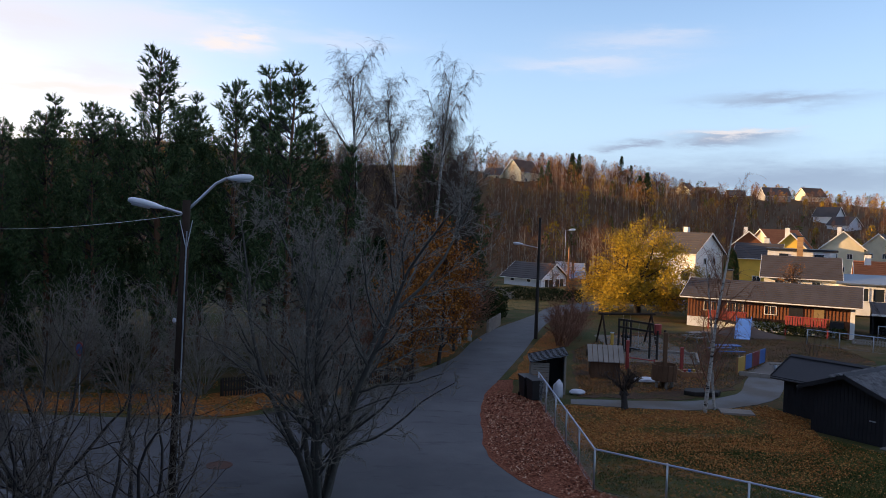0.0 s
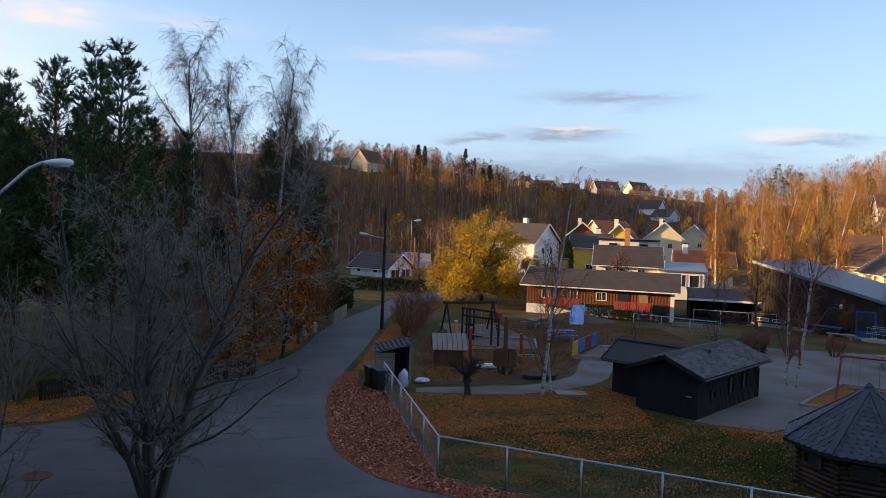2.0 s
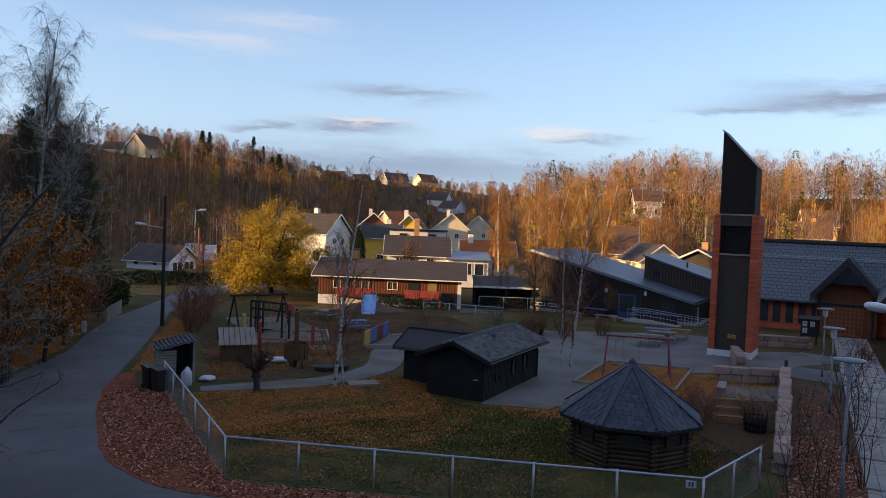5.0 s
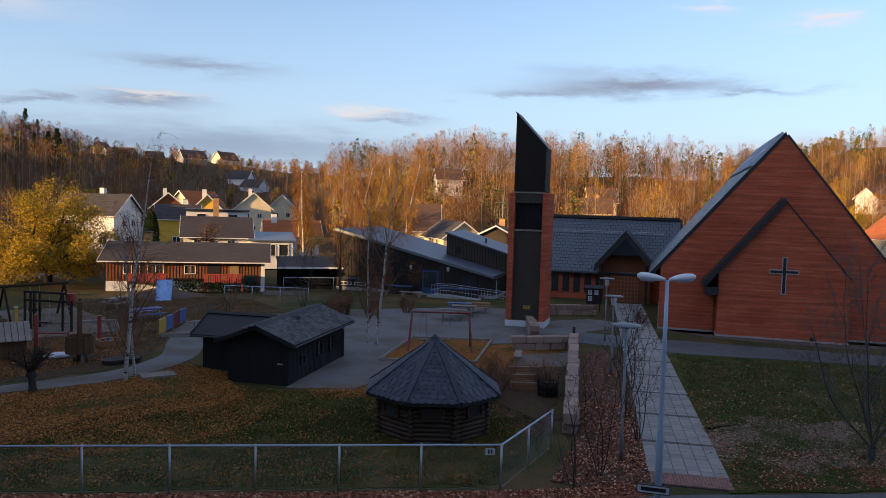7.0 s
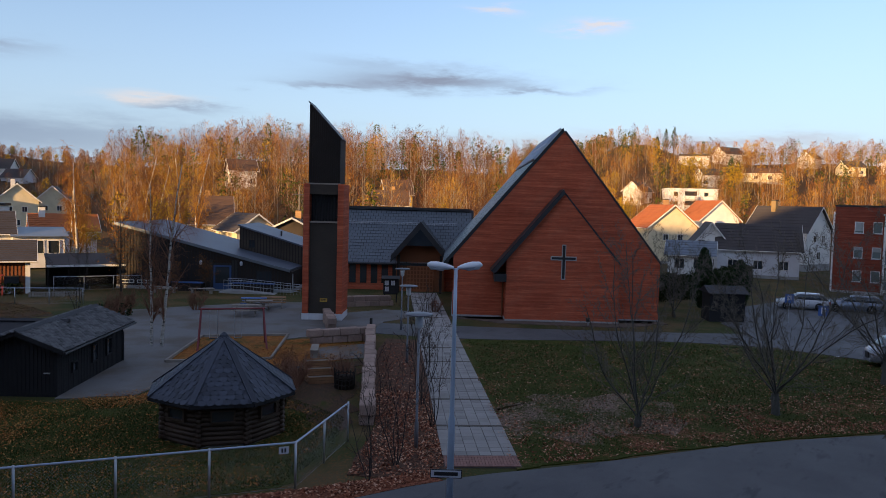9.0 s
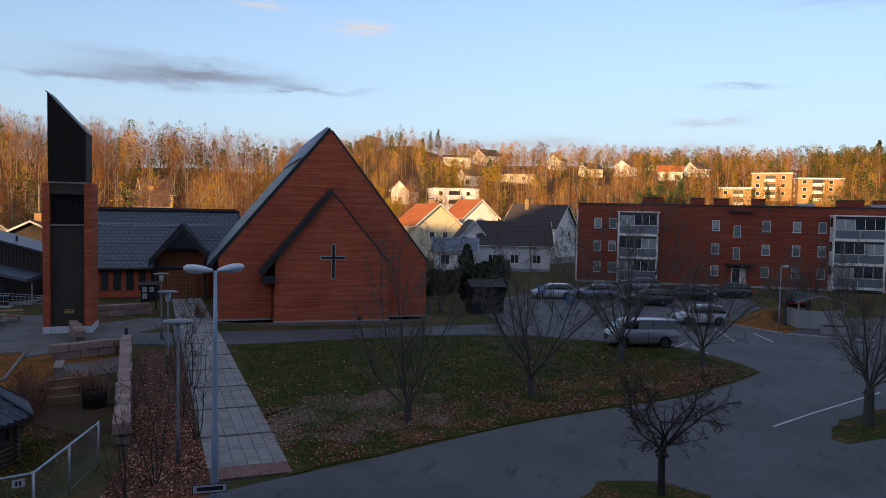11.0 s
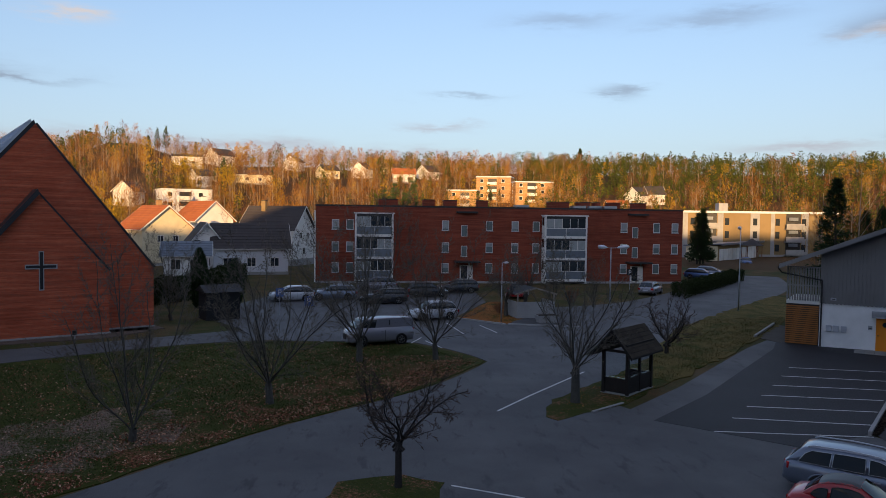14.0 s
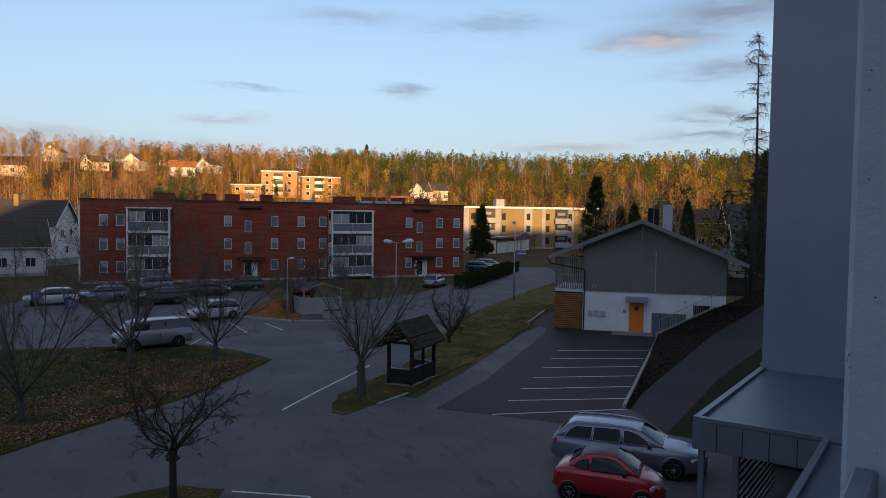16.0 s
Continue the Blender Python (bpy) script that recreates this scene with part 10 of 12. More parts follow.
sp = thing("spring_rider", pose(20.3, 46.6, 0.03), "small pale rocking toy on a spring", "play equipment")
part("spring", MB().lathe([(0.1, 0), (0.13, 0.15), (0.1, 0.3)], 8), "steel", sp)
part("body", box(-0.4, -0.1, 0.3, 0.4, 0.1, 0.42), "wood_grey", sp, bevel=0.02)
sb = thing("sand_table", pose(13.9, 43.4, 0), "wooden sand box with coloured toys", "play equipment")
part("frame", MB().box(-0.6, -0.5, 0, 0.6, -0.42, 0.35).box(-0.6, 0.42, 0, 0.6, 0.5, 0.35).box(-0.6, -0.42, 0, -0.52, 0.42, 0.35).box(0.52, -0.42, 0, 0.6, 0.42, 0.35), "wood_raw", sb)
part("sand_fill", box(-0.52, -0.42, 0, 0.52, 0.42, 0.25), "sand", sb)
for i, mt in enumerate(("red_paint", "blue_paint", "yellow_paint")):
    part("toy", MB().lathe([(0.07, 0), (0.1, 0.16)], 8, (-0.3 + i * 0.3, 0.1 * i, 0.25)), mt, sb)
bt = thing("play_boat", pose(12.9, 38.6, 0.02, 0, 0, 2) @ Matrix.Diagonal((0.62, 0.8, 1, 1)), "dark weathered wooden play platform on the ground", "play equipment")
part("deck", MB().slab([(-1.6, -0.3), (-0.9, -0.75), (1.1, -0.7), (1.7, 0), (1.0, 0.6), (-1.0, 0.6)], 0.0, 0.22), "wood_dark", bt, bevel=0.03)
pk = thing("plank_cover", pose(13.2, 34.6, 0.02, 0, 0, -10), "weathered plank cover lying on the lawn", "cover")
for i in range(5):
    part("plank", box(-0.75, -0.45 + i * 0.19, 0, 0.75, -0.29 + i * 0.19, 0.1), "wood_grey", pk)


def slide():
    """The play mound with its blue chute."""
    bm = bmesh.new()
    bmesh.ops.create_grid(bm, x_segments=30, y_segments=30, size=1.0)
    for v in bm.verts:
        r = math.hypot(v.co.x, v.co.y)
        v.co.z = 0.9 * max(0, 1 - r) ** 1.3 * (1 + 0.2 * noise.noise(v.co * 3)) - 0.03
        v.co.x, v.co.y = v.co.x * 3.6, v.co.y * 3.0
    me = bpy.data.meshes.new("play_mound")
    for f in bm.faces:
        f.smooth = True
    bm.to_mesh(me)
    bm.free()
    me.materials.append(M["bare"])
    ob = new("play_mound", me)
    ob.matrix_basis = pose(25.0, 63.6, 0, 0, 0, -25)
    tagged(ob, "grassy mound with bare trodden earth", "mound", kind="structure")
    s = thing("slide", pose(23.5, 60.0, 0.02, 0, 0, 66), "pale blue slide on the grassy mound", "slide")
    part("chute", MB().extr([(0, -0.55, 0.05), (0.5, -0.55, 0.12), (2.6, -0.55, 1.45), (2.6, -0.55, 1.35), (0.5, -0.55, 0.02), (0, -0.55, -0.02)], (0, 1.1, 0)), "blue_tarp", s)
    for y in (-0.6, 0.55):
        part("side_wall", MB().extr([(0.2, y, 0.0), (2.6, y, 1.35), (2.6, y, 1.65), (0.2, y, 0.3)], (0, 0.05, 0)), "blue_tarp", s)


slide()


def log_swing():
    s = thing("log_swing", Matrix(), "old dark log swing with slanting legs", "swing")
    a, b = Vector((11.2, 55.2, 2.25)), Vector((15.0, 55.9, 2.25))
    u = (b - a).normalized()
    n = Vector((-u.y, u.x, 0))
    part("beam", MB().tube(a - u * 0.3, b + u * 0.3, 0.09, n=8), "pole", s)
    for p in (a, b):
        for k in (-1, 1):
            part("leg", MB().tube(p, Vector((p.x, p.y, 0)) + n * 1.0 * k, 0.07, n=7), "pole", s)
    tyre = part("tyre_seat", MB().tube(a.lerp(b, 0.5) + Vector((0, 0, -1.75)), a.lerp(b, 0.5) + Vector((0, 0, -1.6)), 0.4, n=14), "tyre", s)
    for k in (-0.3, 0.3):
        part("chain", MB().tube(a.lerp(b, 0.5) + u * k, a.lerp(b, 0.5) + u * k + Vector((0, 0, -1.65)), 0.012, n=4), "steel", s)


log_swing()
# things behind the stone wall
bn = thing("bench", pose(29.9, 27.4, 0, 0, 0, bearing(1.6, 1.3)), "grey wooden bench on the terrace", "bench")
part("seat", box(-0.9, -0.2, 0.42, 0.9, 0.2, 0.48), "wood_grey", bn)
for s in (-0.7, 0.7):
    part("leg", box(s - 0.06, -0.17, 0, s + 0.06, 0.17, 0.42), "wood_grey", bn)
sheet("terrace", [(28.6, 26.6), (31.6, 28.9), (34.4, 27.4), (31.4, 24.9)], 0.03, "gravel", "grey gravel terrace behind the stone wall", "terrace")
pb = thing("tiered_planter", pose(25.5, 22.9, 0.02, 0, 0, bearing(0.78, -0.62)), "stepped planting boxes of pale raw timber", "planter")
for i in range(3):
    y0, h = 0.62 * i, 0.30 + 0.24 * i
    tier = part("tier", MB().box(-0.62, y0, 0, 0.62, y0 + 0.045, h).box(-0.62, y0 + 0.575, 0, 0.62, y0 + 0.615, h).box(-0.62, y0 + 0.045, 0, -0.575, y0 + 0.575, h).box(0.575, y0 + 0.045, 0, 0.62, y0 + 0.575, h), "wood_raw", pb, bevel=0.006)
    part("soil", box(-0.575, y0 + 0.045, 0, 0.575, y0 + 0.575, h - 0.06), "sand", tier)
    for z in range(1, int(h / 0.14) + 1):
        part("board_joint", box(-0.622, y0 - 0.003, z * 0.14, 0.622, y0 - 0.0005, z * 0.14 + 0.008), "wood_dark", tier)
cr_ = thing("crate", pose(26.0, 25.0, 0.02, 0, 0, -30), "dark wooden crate on the ground", "crate")
part("body", box(-0.5, -0.35, 0, 0.5, 0.35, 0.35), "wood_dark", cr_, bevel=0.02)
nbd = thing("notice_board", pose(50.0, 37.5, 0, 0, 0, -52), "dark roofed notice board with pale papers", "notice board")
part("panel", box(-0.6, -0.06, 0.7, 0.6, 0.06, 2.0), "stain_black", nbd)
part("roof", MB().extr([(-0.75, -0.25, 2.0), (-0.75, 0.25, 2.0), (-0.75, 0, 2.25)], (1.5, 0, 0)), "dark_trim", nbd)
for s in (-0.5, 0.5):
    part("post", box(s - 0.05, -0.05, 0, s + 0.05, 0.05, 0.7), "stain_black", nbd)
for x, z in ((-0.32, 1.45), (0.2, 1.45), (-0.3, 0.95)):
    pp = part("paper", box(x - 0.16, -0.07, z, x + 0.16, -0.061, z + 0.38), "plastic_white", nbd)
    for i in range(3):
        part("text_bar", box(x - 0.11, -0.075, z + 0.08 + i * 0.09, x + 0.1, -0.071, z + 0.11 + i * 0.09), "wood_grey", pp)
bl = thing("bollard_lamp", pose(49.7, 20.05, 0), "small black bollard lamp by the church", "lamp")
part("post", MB().tube((0, 0, 0), (0, 0, 0.35), 0.04, n=6), "steel", bl)
part("head", box(-0.12, -0.12, 0.33, 0.12, 0.12, 0.6), "black", bl, bevel=0.02)
for x, y in ((36.7, 29.0), (40.4, 35.0)):
    pw = thing("post", pose(x, y, 0), "short dark post beside the path", "post")
    part("shaft", box(-0.06, -0.06, 0, 0.06, 0.06, 1.1), "black", pw)
sheet("tower_lawn", [(42.0, 36.6), (45.4, 39.2), (52.6, 46.4), (56.8, 42.6), (50.4, 37.0), (46.2, 35.4)], 0.03, "ground", "green lawn before the church wing", "lawn", 0.1)
sheet("church_bed", [(46.2, 29.0), (54.4, 15.9), (55.9, 17.0), (55.6, 17.2), (53.0, 16.6), (50.4, 18.2), (46.6, 25.4), (47.0, 29.5)], 0.05, "bare", "narrow planted bed below the church wall", "bed", 0.06)


# ---- the bus shelter ----
def shelter():
    s = thing("bus_shelter", pose(35.6, -11.2, 0.03, 0, 0, bearing(0.72, -0.69)), "dark timber bus shelter with a shingled gable roof", "bus shelter")
    L, D, E, R = 2.5, 1.2, 2.25, 3.0
    for x in (-L / 2, L / 2):
        for y in (-D / 2, D / 2):
            part("post", box(x - 0.07, y - 0.07, 0, x + 0.07, y + 0.07, E), "wood_dark", s)
    for y in (-D / 2, D / 2):
        part("plate", box(-L / 2 - 0.2, y - 0.06, E, L / 2 + 0.2, y + 0.06, E + 0.12), "wood_dark", s)
    for x in (-L / 2, L / 2):
        part("tie_beam", box(x - 0.05, -D / 2, E - 0.3, x + 0.05, D / 2, E - 0.18), "wood_dark", s)
        part("gable", MB().extr([(x - 0.03, -D / 2, E + 0.1), (x - 0.03, D / 2, E + 0.1), (x - 0.03, 0, R - 0.12)], (0.06, 0, 0)), "wood_dark", s)
        part("side_glass", box(x - 0.01, -D / 2 + 0.08, 0.8, x + 0.01, D / 2 - 0.08, E - 0.32), "clear", s).visible_shadow = False
        part("side_board", box(x - 0.03, -D / 2 + 0.07, 0.08, x + 0.03, D / 2 - 0.07, 0.75), "wood_dark", s)
    for x0 in (-L / 2 + 0.07, 0.07):
        part("back_glass", box(x0, -D / 2 - 0.01, 0.85, x0 + L / 2 - 0.14, -D / 2 + 0.01, E - 0.1), "clear", s).visible_shadow = False
        part("back_board", box(x0, -D / 2 - 0.03, 0.08, x0 + L / 2 - 0.14, -D / 2 + 0.03, 0.8), "wood_dark", s)
    part("mid_post", box(-0.06, -D / 2 - 0.06, 0, 0.06, -D / 2 + 0.06, E), "wood_dark", s)
    part("seat", box(-0.95, -0.5, 0.42, 0.95, -0.15, 0.47), "wood_dark", s)
    part("floor", box(-L / 2 - 0.1, -D / 2 - 0.1, -0.05, L / 2 + 0.1, D / 2 + 0.1, 0.03), "concrete", s)
    o = 0.42
    k = (R - E) / (D / 2)
    for sg in (-1, 1):
        ze = E - k * o + 0.1
        part("roof", MB().extr([(-L / 2 - o, 0, R), (-L / 2 - o, sg * (D / 2 + o), ze), (-L / 2 - o, sg * (D / 2 + o), ze - 0.07), (-L / 2 - o, 0, R - 0.08)], (L + 2 * o, 0, 0)), "wood_dark", s)
        n = 7
        tilt = math.degrees(math.atan2(R - ze, D / 2 + o))
        for i in range(n):
            for j in range(12):
                f = i / n
                part("shingle", TILE, "shake_brown", s, m=Matrix.Translation((-L / 2 - o + j * 0.278 + 0.139, sg * (D / 2 + o) * f, R + (ze - R) * f + 0.01)) @ pose(0, 0, 0, 0, 0, 0 if sg < 0 else 180) @ pose(0, 0, 0, tilt, 0, 0))
        for x in (-L / 2 - o - 0.03, L / 2 + o):
            part("bargeboard", MB().extr([(x, 0, R + 0.04), (x, sg * (D / 2 + o), ze + 0.04), (x, sg * (D / 2 + o), ze - 0.12), (x, 0, R - 0.12)], (0.03, 0, 0)), "wood_dark", s)


TILE = MB().box(-0.14, -0.20, 0.0, 0.14, 0.0, 0.02).mesh("shingle", bevel=0.004)
shelter()


# ---- cars ----
def car(label, x, y, turn, L, W, H, col, kind, roof=None, z=0.022, name="car"):
    """A parked car; its nose points along its local x."""
    c = thing(name, pose(x, y, z, 0, 0, turn), label, "car" if kind != "van" else "van")
    h2, w2 = L / 2, W / 2
    belt = {"estate": 0.92, "micro": 0.92, "hatch": 0.9, "van": 1.15}[kind]
    hood = {"estate": 0.80, "micro": 0.82, "hatch": 0.84, "van": 1.12}[kind]
    st = {"estate": [(-0.5, 0.86, 0.42, 0.88), (-0.485, 0.93, 0.26, 0.97), (-0.40, 0.99, 0.2, 1.0), (-0.1, 1.0, 0.18, 1.0), (0.17, 1.0, 0.18, 1.0), (0.24, 0.99, 0.18, 0.97), (0.40, 0.96, 0.2, 0.9), (0.47, 0.88, 0.24, 0.8), (0.5, 0.72, 0.36, 0.66)],
          "van": [(-0.5, 0.95, 0.4, 1.0), (-0.49, 0.98, 0.28, 1.0), (-0.1, 1.0, 0.22, 1.0), (0.28, 1.0, 0.22, 1.0), (0.36, 0.99, 0.24, 0.96), (0.47, 0.93, 0.26, 0.8), (0.5, 0.8, 0.4, 0.6)]}
    st["hatch"] = st["micro"] = [(-0.5, 0.80, 0.42, 0.86), (-0.475, 0.92, 0.26, 0.98), (-0.36, 0.99, 0.2, 1.0), (-0.1, 1.0, 0.18, 1.0), (0.12, 1.0, 0.18, 1.0), (0.22, 0.99, 0.18, 0.98), (0.38, 0.95, 0.2, 0.9), (0.465, 0.86, 0.24, 0.76), (0.5, 0.66, 0.36, 0.6)]
    rings = []
    for f, kw, z0, kz in st[kind]:
        w, zt = w2 * kw, belt * kz
        rings.append([(f * L, -w * 0.9, z0), (f * L, -w, z0 + 0.14), (f * L, -w * 1.0, z0 + (zt - z0) * 0.55), (f * L, -w * 0.93, zt - 0.04), (f * L, -w * 0.82, zt), (f * L, 0, zt + 0.03), (f * L, w * 0.82, zt), (f * L, w * 0.93, zt - 0.04), (f * L, w, z0 + (zt - z0) * 0.55), (f * L, w, z0 + 0.14), (f * L, w * 0.9, z0)])
    body = part("body", MB().loft(rings), col, c, smooth=True)
    # cabin: glass all round, then a roof and pillars over it
    cab = {"estate": [(-0.485, -0.405), (0.215, 0.02)], "micro": [(-0.40, -0.28), (0.27, 0.08)], "hatch": [(-0.47, -0.36), (0.26, 0.07)], "van": [(-0.495, -0.48), (0.40, 0.24)]}[kind]
    (rb, rt), (fb, ft) = cab
    wb, wt, zb = w2 * 0.90, w2 * (0.68 if kind != "van" else 0.82), belt - 0.02
    P = lambda f, s, w, zz: (f * L, s * w, zz)
    lo = [P(rb, -1, wb * 0.92, zb), P(fb, -1, wb * 0.94, zb), P(fb, 1, wb * 0.94, zb), P(rb, 1, wb * 0.92, zb)]
    hi = [P(rt, -1, wt * 0.96, H - 0.06), P(ft, -1, wt * 0.94, H - 0.06), P(ft, 1, wt * 0.94, H - 0.06), P(rt, 1, wt * 0.96, H - 0.06)]
    mid = (rt + ft) / 2
    prof = [(rb, 0.0), (rb * 0.6 + rt * 0.4, 0.52), (rt * 0.8 + rb * 0.2, 0.86), (rt + 0.03, 0.96), (mid, 1.0), (ft - 0.02, 0.97), (ft * 0.8 + fb * 0.2, 0.86), (ft * 0.4 + fb * 0.6, 0.48), (fb, 0.0)]
    rings = []
    for f, p in prof:
        hh = zb + (H - 0.05 - zb) * p
        wtop = wb * 0.95 + (wt - wb * 0.95) * p
        half = [(wb * 0.95, zb - 0.01), ((wb * 0.95 + wtop) / 2 + 0.02 * p, zb + (hh - zb) * 0.5), (wtop, zb + (hh - zb) * 0.9), (wtop * 0.8, hh)]
        rings.append([(f * L, -q, zz) for q, zz in half] + [(f * L, 0, hh + 0.015 * p)] + [(f * L, q, zz) for q, zz in half[::-1]])
    part("window_band", MB().loft(rings), "glass", c, "dark tinted car glass", smooth=True)
    rg = []
    for f, p in prof[2:7]:
        hh = zb + (H - 0.05 - zb) * p
        wtop = wb * 0.95 + (wt - wb * 0.95) * p
        rg.append([(f * L, -wtop * 1.03, hh - 0.075), (f * L, -wtop * 0.96, hh - 0.01), (f * L, -wtop * 0.7, hh + 0.025), (f * L, 0, hh + 0.045), (f * L, wtop * 0.7, hh + 0.025), (f * L, wtop * 0.96, hh - 0.01), (f * L, wtop * 1.03, hh - 0.075), (f * L, 0, hh - 0.02)])
    part("roof", MB().loft(rg), roof or col, c, smooth=True)
    for s in (-1, 1):
        edge = []
        for f, p in prof:
            hh = zb + (H - 0.05 - zb) * p
            wtop = wb * 0.95 + (wt - wb * 0.95) * p
            edge.append((Vector((f * L, s * wb * 0.95, zb)), Vector((f * L, s * ((wb * 0.95 + wtop) / 2 + 0.02 * p), zb + (hh - zb) * 0.5)), Vector((f * L, s * wtop, zb + (hh - zb) * 0.9))))
        for run in (range(0, 3), range(6, 8)):
            pil = MB()
            for q in run:
                pil.tube(edge[q][2], edge[q + 1][2], 0.032, n=6)
            part("pillar", pil, col, c)
        for q in ((3, 4) if kind == "estate" else (4,)):
            part("pillar", MB().bar(edge[q][0], edge[q][1], 0.07, 0.03).bar(edge[q][1], edge[q][2], 0.07, 0.03), "black", c)
        if kind == "van":
            part("side_panel", MB().extr([P(-0.488, s, wb * 0.95, zb), P(0.1, s, wb * 0.97, zb), P(0.07, s, wt * 1.0, H - 0.07), P(-0.478, s, wt * 1.0, H - 0.07)], (0, s * 0.02, 0)), col, c)
        if kind == "estate":
            part("roof_rail", MB().bar(P(rt + 0.03, s, wt * 0.98, H + 0.03), P(ft - 0.02, s, wt * 0.96, H + 0.02), 0.035, 0.04), "steel", c)
            part("window_trim", MB().bar(P(rb + 0.02, s, wb * 0.95, zb + 0.01), P(fb - 0.02, s, wb * 0.965, zb + 0.01), 0.02, 0.025), "steel", c)
        part("mirror", MB().box(fb * L - 0.22, s * (w2 * 0.95) - 0.0, belt - 0.02, fb * L - 0.06, s * (w2 * 1.1), belt + 0.13), col, c, bevel=0.02)
        part("headlight", MB().extr([P(0.405, s, w2 * 0.93, belt * 0.70), P(0.475, s, w2 * 0.80, belt * 0.64), P(0.468, s, w2 * 0.76, belt * 0.80), P(0.40, s, w2 * 0.86, belt * 0.86)], (0.02, s * 0.025, 0.012)), "headlight", c)
        part("tail_light", MB().box(-h2 - 0.012, s * w2 * 0.62, belt * 0.66, -h2 * 0.955, s * w2 * 0.93, belt * 0.9), "tail", c)
        part("door_joint", MB().box((rb + fb) / 2 * L - 0.01, s * w2 * 0.985, 0.3, (rb + fb) / 2 * L + 0.01, s * w2 * 1.003, belt * 0.86), "black", c)
        part("door_handle", MB().box((rb + fb) / 2 * L + 0.08, s * w2 * 0.975, belt * 0.76, (rb + fb) / 2 * L + 0.26, s * w2 * 1.01, belt * 0.80), col, c)
    part("bumper", MB().box(h2 * 0.94, -w2 * 0.7, 0.26, h2 + 0.03, w2 * 0.7, 0.46), col, c, bevel=0.04)
    part("grille", MB().box(h2 * 0.97, -w2 * 0.3, 0.42, h2 + 0.035, w2 * 0.3, belt * 0.66), "black", c)
    part("number_plate", MB().box(-h2 - 0.03, -0.26, 0.5, -h2 - 0.005, 0.26, 0.61), "plastic_white", c)
    wr = {"estate": 0.33, "micro": 0.26, "hatch": 0.31, "van": 0.34}[kind]
    wh = WHEEL
    for f in ((-0.30, 0.31) if kind != "micro" else (-0.31, 0.32)):
        for s in (-1, 1):
            part("wheel_arch", MB().tube((f * L, s * w2 * 0.72, wr), (f * L, s * w2 * 1.004, wr), wr * 1.16, n=18), "black", c)
            w = part("wheel", wh[0], "tyre", c, m=pose(f * L, s * (w2 - 0.09), wr, 0, 0, 0 if s > 0 else 180) @ Matrix.Diagonal((wr, 1, wr, 1)))
            part("rim", wh[1], "rim", w)
    return c


def wheel_meshes():
    n = 20
    t = MB().tube((0, -0.1, 0), (0, 0.1, 0), 1.0, n=n).mesh("wheel", bevel=0.03, smooth=False)
    r = MB()
    r.tube((0, 0.085, 0), (0, 0.108, 0), 0.2, n=10)
    for i in range(7):
        a = 2 * math.pi * i / 7
        r.bar((0.15 * math.cos(a), 0.1, 0.15 * math.sin(a)), (0.66 * math.cos(a), 0.1, 0.66 * math.sin(a)), 0.13, 0.02)
    for i in range(16):
        a, b = 2 * math.pi * i / 16, 2 * math.pi * (i + 1) / 16
        r.bar((0.66 * math.cos(a), 0.1, 0.66 * math.sin(a)), (0.66 * math.cos(b), 0.1, 0.66 * math.sin(b)), 0.1, 0.025)
    return t, r.mesh("rim")


WHEEL = wheel_meshes()


